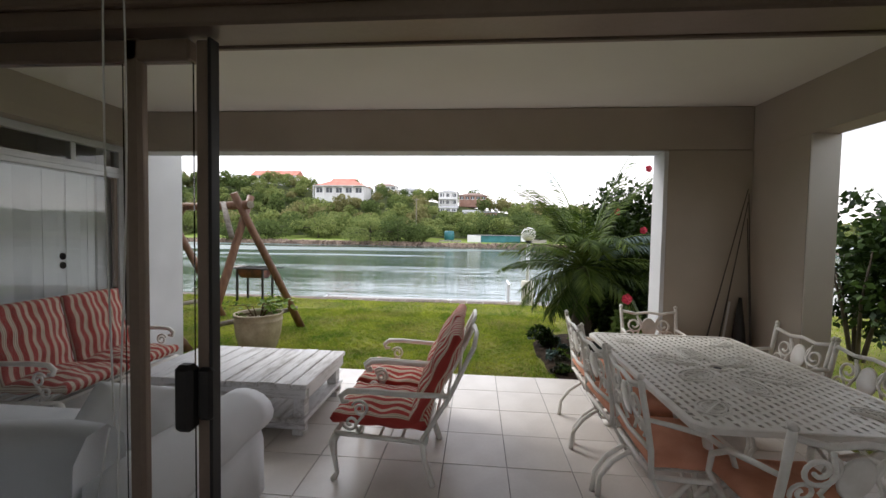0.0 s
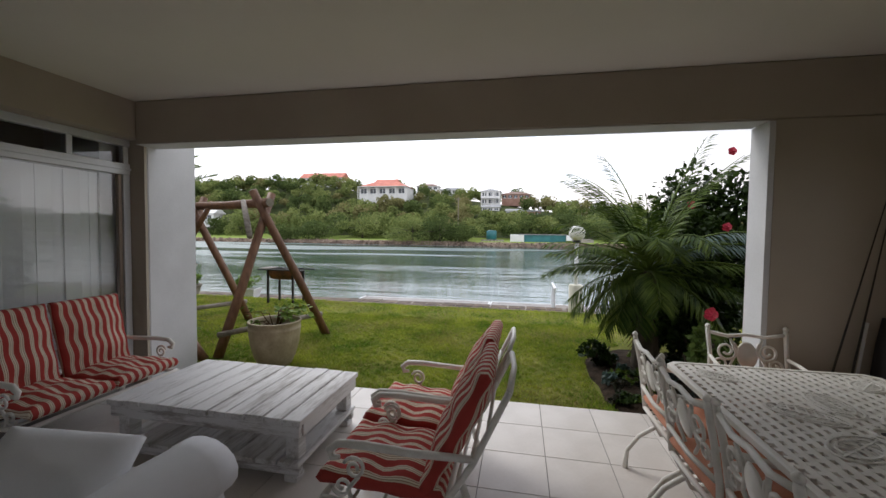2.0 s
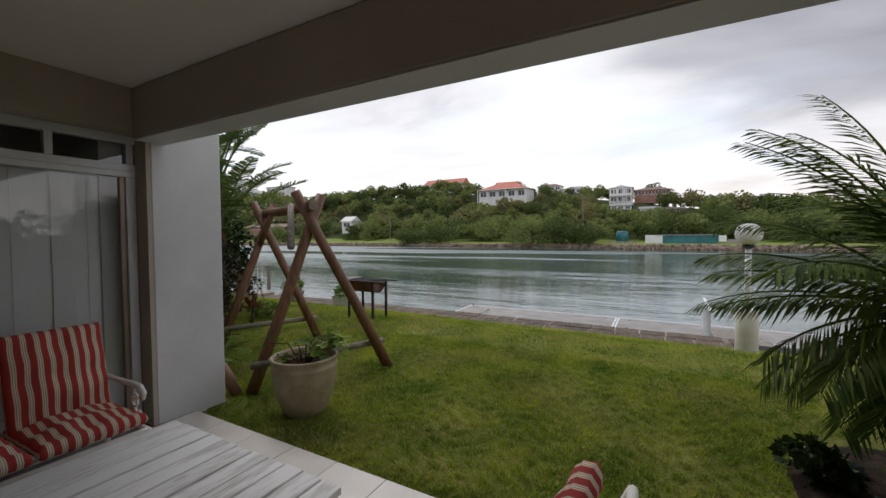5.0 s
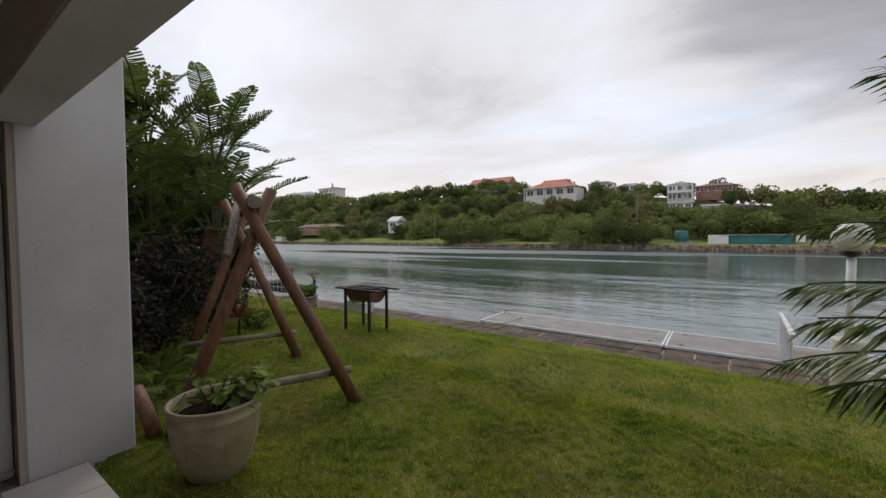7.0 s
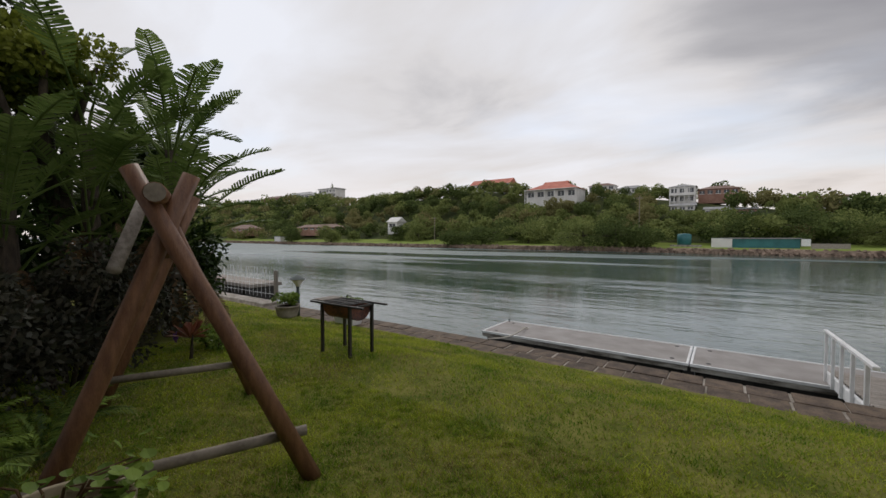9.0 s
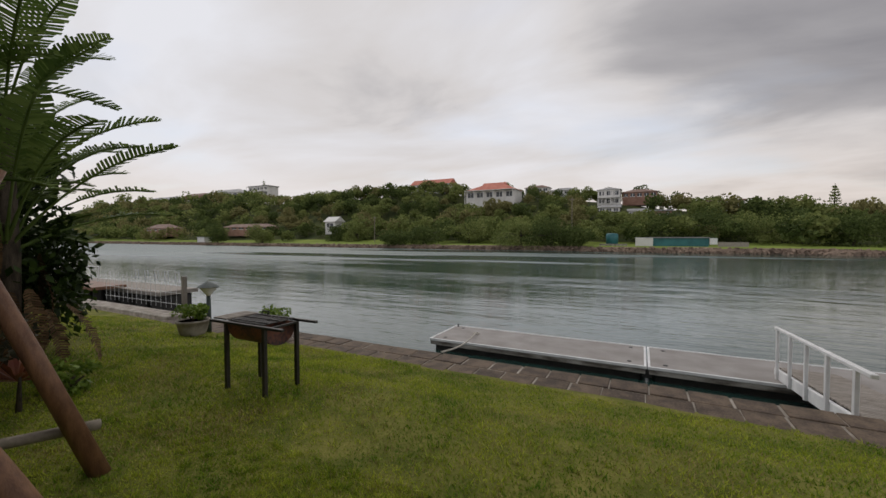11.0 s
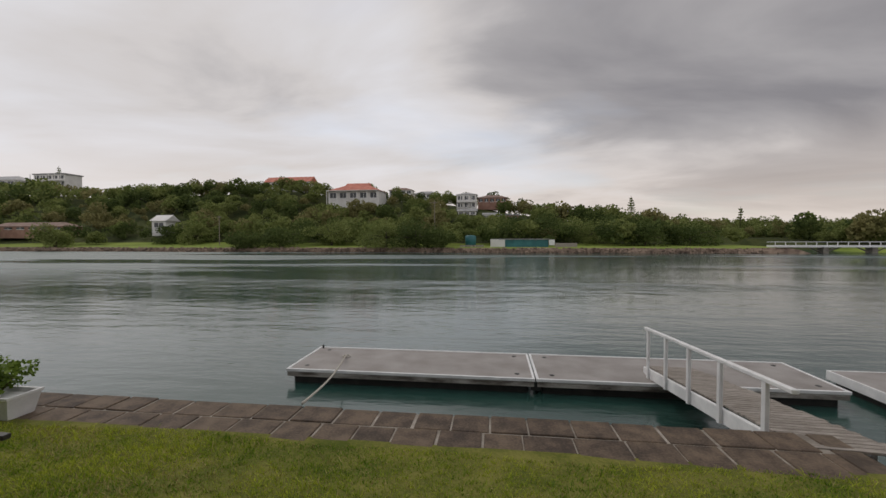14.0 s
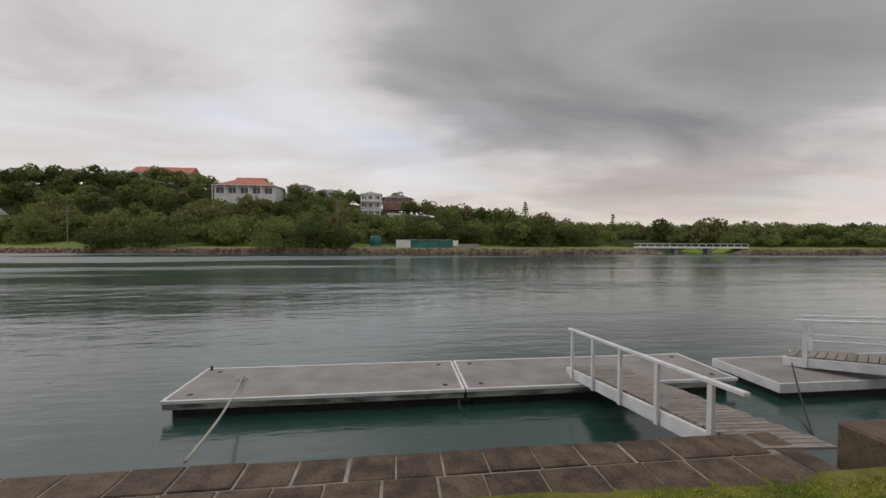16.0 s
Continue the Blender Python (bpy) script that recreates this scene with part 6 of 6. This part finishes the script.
c = thing("wire_fence", "thin white wire fence at the lawn's far corner", "fence", pose(0, 0, 0))
for k in range(16):
    x = -16.2 + k * 0.25
    part("paling", B().box(x - 0.0035, x + 0.0035, 11.7, 11.707, -0.32, 0.50 + 0.05 * (k % 2)), M["alu"], c)
part("post", B().box(-12.15, -12.05, 11.66, 11.76, -0.32, 0.57, 0.005), M["concrete"], c)
for z in (-0.2, 0.1, 0.42):
    part("rail", B().box(-16.3, -12.15, 11.7, 11.71, z, z + 0.010), M["alu"], c)

# ---------- far bank ----------
def house(name, label, x0, x1, y0, depth, z0, h, wall, roof, kind, rh, floors=1, wins=4, balcony=False):
    w = x1 - x0
    c = thing(name, label, "house", pose((x0 + x1) / 2, y0 + depth / 2, z0))
    hw, hd = w / 2, depth / 2
    part("wall", B().box(-hw, hw, -hd, hd, -2.5, h), M[wall], c)
    o = 0.5
    q = B()
    if kind == "hip":
        rg = max(0.2, hw - hd)
        q.add([(-hw - o, -hd - o, h), (hw + o, -hd - o, h), (hw + o, hd + o, h), (-hw - o, hd + o, h), (-rg, 0, h + rh), (rg, 0, h + rh)], [(0, 1, 5, 4), (1, 2, 5), (2, 3, 4, 5), (3, 0, 4), (3, 2, 1, 0)])
    elif kind == "gable":
        q.add([(-hw - o, -hd - o, h), (hw + o, -hd - o, h), (hw + o, hd + o, h), (-hw - o, hd + o, h), (-hw - o, 0, h + rh), (hw + o, 0, h + rh)], [(0, 1, 5, 4), (1, 2, 5), (2, 3, 4, 5), (3, 0, 4), (3, 2, 1, 0)])
    else:
        q.box(-hw - o, hw + o, -hd - o, hd + o, h, h + rh)
    part("roof", q, M[roof], c)
    fh = h / floors
    for f in range(floors):
        for k in range(wins):
            cx = -hw + w * (k + 0.5) / wins
            ww = w / wins * 0.32
            za = f * fh + fh * 0.3
            wn = part("window", B().box(cx - ww, cx + ww, -hd - 0.06, -hd + 0.02, za, za + fh * 0.5), M["dark_glass"], c, "dark window")
            part("frame", B().box(cx - ww - 0.12, cx + ww + 0.12, -hd - 0.09, -hd + 0.01, za - 0.12, za).box(cx - 0.06, cx + 0.06, -hd - 0.08, -hd, za, za + fh * 0.5), M["white_paint"], wn)
    if balcony:
        part("balcony", B().box(-hw, hw, -hd - 2.0, -hd, fh - 0.2, fh), M["house_white"], c)
        for k in range(6):
            x = -hw + 0.2 + (w - 0.4) * k / 5
            part("balcony_post", B().box(x - 0.12, x + 0.12, -hd - 1.95, -hd - 1.75, -1.5, h), M["house_white"], c)
    return c


H = [("house", "large white house with a red hipped roof on the hill", -63.0, -43.5, 148, 10, 15.6, 3.8, "house_white", "roof_red", "hip", 2.6, 1, 5, True),
     ("house", "small white house wing with a red roof behind the large one", -61.0, -52, 160, 7, 19.5, 2.6, "house_white", "roof_red", "gable", 2.2, 1, 3, False),
     ("house", "long white house with an orange roof on the ridge", -105.5, -84, 176, 8, 25.2, 2.2, "house_white", "roof_red", "gable", 2.8, 1, 7, False),
     ("house", "white two-storey house with balconies on the slope", -15.5, -8.2, 158, 7, 12.8, 5.6, "house_white", "roof_grey", "hip", 1.2, 2, 3, True),
     ("house", "low brown-roofed house beside the white one", -7.6, 3.5, 163, 7, 15.4, 2.2, "house_brick", "roof_brown", "hip", 1.3, 1, 5, False),
     ("house", "low white cottage with a pale roof", -14.2, -7.8, 148, 5, 9.6, 1.8, "house_white", "roof_grey", "gable", 0.9, 1, 3, False),
     ("house", "white house with a sloping roof among trees", -5.0, 0.4, 144, 5, 7.2, 2.6, "house_white", "roof_grey", "gable", 0.8, 1, 3, False),
     ("house", "brown brick house with a flat pale roof", 0.8, 7.2, 149, 6, 7.2, 2.6, "house_brick", "roof_grey", "flat", 0.4, 1, 3, False),
     ("house", "low grey house on the ridge", -35, -25, 172, 6, 18.6, 2.0, "house_white", "roof_grey", "hip", 1.3, 1, 4, False),
     ("house", "low brown-roofed house on the ridge", -47, -37, 176, 6, 20.6, 2.2, "house_white", "roof_brown", "hip", 1.3, 1, 4, False),
     ("house", "long low house with a brown roof among trees", 18, 29, 165, 6, 11.6, 1.9, "house_white", "roof_brown", "flat", 0.5, 1, 5, False),
     ("house", "white modern house on the upstream ridge", -290, -256, 188, 12, 30.0, 3.4, "house_white", "roof_grey", "hip", 3.0, 1, 6, False),
     ("house", "tall white house with decks on the upstream ridge", -247, -228, 190, 9, 29.5, 6.6, "house_white", "roof_grey", "flat", 0.6, 2, 5, True),
     ("house", "wide white house on the upstream slope", -382, -340, 192, 10, 27.5, 5.0, "house_white", "roof_grey", "hip", 2.5, 2, 7, False),
     ("house", "brick house with a brown roof on the upstream slope", -326, -298, 190, 9, 28.5, 4.6, "house_brick", "roof_brown", "hip", 2.4, 1, 5, False),
     ("house", "small white gabled cottage near the bank", -111, -106, 121, 5, 4.4, 3.0, "house_white", "house_white", "gable", 2.0, 1, 1, False),
     ("house", "low brown-roofed bungalow by the water", -228, -209, 116, 8, 4.2, 1.6, "house_brick", "roof_brown", "hip", 2.2, 1, 5, False),
     ("house", "long low roofed shelter by the water", -168, -140, 118, 6, 4.4, 1.4, "house_brick", "roof_brown", "hip", 1.4, 1, 6, False)]
for h in H:
    house(*h)
c = thing("boat_shed", "white and teal boat sheds on the far bank", "shed", pose(0, 100.5, -0.7))
part("white_shed", B().box(-2.4, 1.0, 0, 3, 0, 2.1, 0.03), M["house_white"], c)
part("teal_shed", B().box(1.0, 11.0, 0.2, 3, 0, 2.0, 0.03), M["teal"], c, "teal corrugated shed side")
part("shed_roof", B().box(-0.4, 11.2, -0.1, 3.2, 2.02, 2.2, 0.02), M["roof_grey"], c)
part("sign_board", B().box(11.1, 12.4, 0.0, 0.1, 0.7, 2.0, 0.01), M["white_paint"], c, "plain white sign board")
part("fence_panel", B().box(12.5, 17.5, 0.2, 0.3, 0, 1.2), M["deckwood"], c)
c = thing("water_tank", "dark teal water tank beside the sheds", "tank", pose(-7.2, 102.5, -0.5))
part("drum", B().lathe([(1.3, 0), (1.3, 2.6), (1.1, 2.8), (0.2, 2.9)], 18), M["teal"], c, smooth=True)
part("platform", B().box(-2.5, 3.2, -1.6, -1.2, 0.1, 0.5), M["dock_side"], c)
c = thing("boathouse", "small white boathouse at the water's edge", "shed", pose(-152.3, 98, -1.2))
part("wall", B().box(-2.2, 2.2, 0, 3, 0, 2.6), M["house_white"], c)
part("roof", B().box(-2.4, 2.4, -0.2, 3.2, 2.6, 2.8), M["roof_grey"], c)
for x, hgt in ((-78.4, 8.2), (-17, 11.5)):
    c = thing("utility_pole", "thin grey utility pole on the far bank", "pole", pose(x, 104 if x > 0 else 109, 0), "poles on the far bank")
    part("pole", B().tube([(0, 0, -0.8), (0, 0, hgt)], 0.11, 6), M["pole_grey"], c)
    part("crossarm", B().box(-0.7, 0.7, -0.08, 0.08, hgt - 0.6, hgt - 0.4), M["pole_grey"], c)

# footbridge over the side channel
c = thing("footbridge", "pale low footbridge on piers across the side channel", "bridge", pose(0, 98, 0))
part("deck", B().box(56.5, 86, -1.2, 1.2, -0.35, 0.05), M["white_paint"], c)
for x in (66.5, 75.5):
    part("pier", B().box(x - 0.5, x + 0.5, -0.8, 0.8, -5, -0.35), M["concrete"], c)
    for s in (-1, 1):
        part("brace", B().tube([(x, 0, -1.6), (x + s * 2.6, 0, -0.4)], 0.14, 6), M["concrete"], c)
for y in (-1.15, 1.15):
    part("handrail", B().box(56.5, 86, y - 0.05, y + 0.05, 0.72, 0.82), M["white_paint"], c)
for k in range(16):
    part("rail_post", B().box(56.6 + k * 1.95, 56.7 + k * 1.95, -1.2, -1.1, 0.05, 0.72), M["white_paint"], c)

# rocks along the far waterline
rng = np.random.default_rng(91)
rk = B()
for x in np.arange(-260, 200, 0.55):
    if 59 < x < 85:
        continue
    e = bank_edge(x)
    for z, off in ((-1.5, 0.0), (-1.2, 0.3), (-0.85, 0.7)):
        r = rng.uniform(0.2, 0.42)
        m = Matrix.Translation((x + rng.uniform(-0.3, 0.3), e + off + rng.uniform(-0.2, 0.2), z)) @ Euler(rng.uniform(0, 6, 3)).to_matrix().to_4x4()
        rk.box(-r, r, -r * 0.7, r * 0.7, -r * 0.6, r * 0.6, 0.0, m)
solid("bank_rocks", rk, M["bankrock"], "brown rocks along the far waterline", "rocks", "stuff")


def crown_template(rng, n, size=0.17):
    """A lumpy crown of unit radius: many leaf clumps in rounded billows."""
    p, d = clumpy(rng, n, (1, 1, 0.8), (0, 0, 0.3), 9, 0.8)
    ok = p[:, 2] > -0.35
    return leaves(p[ok], size, rng, d[ok] * 0.4, 1.0, 0.0)


rng = np.random.default_rng(101)
temps = [crown_template(rng, 700, 0.15) for _ in range(8)]
small = [crown_template(rng, 150, 0.24) for _ in range(6)]
boxes = [(h[2] - 1, h[3] + 1, h[4], h[5], h[6]) for h in H]
chunks = []
spots = []
for x in np.arange(-430, 250, 4.4):
    step = 5.8 if x > -200 else 7.0
    for y in np.arange(104, 186, step):
        px, py = x + rng.uniform(-1.9, 1.9), y + rng.uniform(-2, 2)
        if 57 < px < 88 and py < 146:
            continue
        e = bank_edge(px)
        if py < e + (15 if -165 < px < -30 or px > 40 else 11) + 9 * noise.noise((px * 0.035, 7, 0)):
            continue
        if rng.uniform() < 0.10 + 0.2 * max(0, noise.noise((px * 0.03, py * 0.03, 4))):
            continue
        r = rng.choice((1.6, 2.3, 3.0, 3.7, 4.4)) * rng.uniform(0.85, 1.2) * (1.25 if px < -200 else 1.0)
        hide = False
        for a, b2, hy, hd, hz in boxes:
            if a - r < px < b2 + r and hy - 22 < py < hy + hd + 2:
                if py > hy - 2.5:
                    hide = True
                elif far_h(px, py) + r * 1.4 > hz + 1.5:
                    r = max(0.8, (hz + 1.5 - far_h(px, py)) / 1.4)
        if not hide:
            spots.append((px, py, r))
for k, (px, py, r) in enumerate(spots):
    t = temps[k % 8] if px > -170 else small[k % 6]
    a = rng.uniform(0, 6.28)
    ca, sa = math.cos(a), math.sin(a)
    rot = np.array([[ca, sa, 0], [-sa, ca, 0], [0, 0, 1]])
    chunks.append((t @ rot) * np.array([r, r, r * rng.uniform(0.75, 1.15)]) + np.array([px, py, far_h(px, py) + r * 0.5]))
kinds = {"far_woods": [], "far_olive_woods": [], "far_dark_woods": []}
for ck, (px, py, r) in zip(chunks, spots):
    u = noise.noise((px * 0.05, py * 0.05, 9)) + rng.uniform(-0.35, 0.35)
    kinds["far_olive_woods" if u > 0.28 else ("far_dark_woods" if u < -0.18 else "far_woods")].append(ck)
for (nm, cs), mt, lb in zip(kinds.items(), ("farwood", "farolive", "fardark"), ("green coastal thicket on the far hillside", "olive and brownish thicket on the far hillside", "dark green thicket on the far hillside")):
    tagged(new(nm, quads(np.concatenate(cs), M[mt], nm)), lb, "woods", kind="stuff")
# distant band of trees beyond the channel
chunks = []
for k in range(900):
    px, py = rng.uniform(-500, 900), rng.uniform(425, 470)
    r = rng.uniform(4, 8)
    chunks.append(small[k % 6] * np.array([r, r, r * 0.9]) + np.array([px, py, 8 + rng.uniform(0, 9)]))
for k in range(300):
    px, py = rng.uniform(88, 330), rng.uniform(100, 150)
    r = rng.uniform(1.6, 3.4)
    chunks.append(temps[k % 8] * np.array([r, r, r * rng.uniform(0.6, 0.9)]) + np.array([px, py, max(0.0, far_h(px, py)) + r * 0.4]))
tagged(new("distant_woods", quads(np.concatenate(chunks), M["farwood"], "distant_woods")), "dark distant trees beyond the footbridge", "woods", kind="stuff")
# single trees and bushes along the bank
bank = [(-143, 98.5, 7.0, 6.4), (-118.5, 98.5, 7.6, 7.0), (-63, 99, 4.8, 8.0), (-55, 99.5, 5.8, 9.0), (-27, 97.5, 7.0, 9.5), (-20, 98, 6.6, 9.0), (-15, 98.5, 5.4, 7.0), (-45, 108, 8.6, 11.0), (5, 119, 9.0, 11.0), (14, 118, 9.6, 12.0), (24, 117, 8.4, 11.0), (35, 108, 6.4, 9.5), (46, 110, 7.0, 9.5), (-88, 112, 7.5, 6.5), (-97, 113, 6.5, 6.0)]
for k, (x, y, h, w) in enumerate(bank):
    leafy_tree("bank_tree", "rounded dark green tree standing by the far bank", (x, y, -0.6), h, (w * 0.85, w * 0.8, h * 0.58), 4600, 0.42, M[("fardark", "farwood", "fardark")[k % 3]], 120 + k, 5, group="trees along the far bank")
for k, (x, y, z, h) in enumerate(((53, 172, 9.5, 9), (63, 180, 7.5, 6.5), (95, 175, 4, 10), (-239, 196, 30, 12))):
    rg = np.random.default_rng(140 + k)
    c = thing("norfolk_pine", "tall tiered conifer on the skyline", "tree", pose(x, y, z), "conifers on the skyline")
    part("trunk", B().tube([(0, 0, -3), (0, 0, h)], [0.3, 0.05], 6), M["bark"], c)
    p = []
    for t in range(7):
        zz = h * (0.25 + 0.72 * t / 7)
        rr = h * 0.22 * (1 - t / 8)
        for j in range(26):
            a = rg.uniform(0, 6.28)
            q = rg.uniform(0.2, 1) * rr
            p.append((q * math.cos(a), q * math.sin(a), zz + 0.1 * q + rg.uniform(-0.2, 0.2)))
    p = np.array(p)
    part("crown", quads(leaves(p, 0.9, rg, None, 0.5), M["farwood"], "crown"), None, c)

# ---------- grass ----------
rng = np.random.default_rng(200)
def blades(n, x0, x1, y0, y1, h0, h1, w):
    x, y = rng.uniform(x0, x1, n), rng.uniform(y0, y1, n)
    ok = ~((x > -3.98) & (x < -3.6) & (y < 4.82)) & ~((np.abs((x - 1.85) / 1.03) ** 3.3 + np.abs((y - 5.35) / 1.23) ** 2.5) < 1) & (y < 10.68 + 0.05 * np.sin(x * 0.9) + 0.04 * np.sin(2.3 * x + 1))
    x, y = x[ok], y[ok]
    z = np.array([ground_h(a, b2) for a, b2 in zip(x, y)]) - 0.004
    k = len(x)
    a = rng.uniform(0, 2 * np.pi, k)
    h = rng.uniform(h0, h1, k) * (0.55 + 1.1 * (np.sin(x * 17 + 2 * np.sin(y * 9)) * np.sin(y * 19 + 2 * np.sin(x * 8))) ** 2 + 0.35 * np.sin(x * 1.7 + np.sin(y * 2.1)) ** 2)
    lx, ly = rng.normal(0, 0.55, k) * h, rng.normal(0, 0.55, k) * h
    v = np.empty((k, 3, 3))
    v[:, 0] = np.stack([x - np.cos(a) * w, y - np.sin(a) * w, z], 1)
    v[:, 1] = np.stack([x + np.cos(a) * w, y + np.sin(a) * w, z], 1)
    v[:, 2] = np.stack([x + lx, y + ly, z + h], 1)
    return v


gv = np.concatenate([blades(240000, -4.4, 1.4, 4.49, 7.6, 0.012, 0.032, 0.0042), blades(50000, -7.5, -4.4, 4.6, 7.3, 0.014, 0.034, 0.005), blades(110000, -7.5, 1.8, 7.2, 10.8, 0.014, 0.036, 0.005), blades(40000, -13.0, -4.2, 7.2, 10.7, 0.02, 0.045, 0.006), blades(20000, 1.3, 8.0, 4.5, 10.6, 0.02, 0.05, 0.006)])
me = bpy.data.meshes.new("lawn_grass")
k = len(gv)
me.vertices.add(3 * k)
me.vertices.foreach_set("co", gv.reshape(-1))
me.loops.add(3 * k)
me.loops.foreach_set("vertex_index", np.arange(3 * k, dtype=np.int32))
me.polygons.add(k)
me.polygons.foreach_set("loop_start", np.arange(0, 3 * k, 3, dtype=np.int32))
dry = rng.uniform(size=k) < 0.11 + 0.36 * np.clip(np.sin(gv[:, 0, 0] * 2.3 + np.sin(gv[:, 0, 1] * 3.1)) * np.sin(gv[:, 0, 1] * 2.7 + 1 + np.sin(gv[:, 0, 0] * 1.9)), 0, 1)
me.polygons.foreach_set("material_index", dry.astype(np.int32))
me.update(calc_edges=True)
me.materials.append(M["blade"])
me.materials.append(M["straw"])
tagged(new("lawn_grass", me), "short green grass blades of the lawn", "grass", kind="stuff")
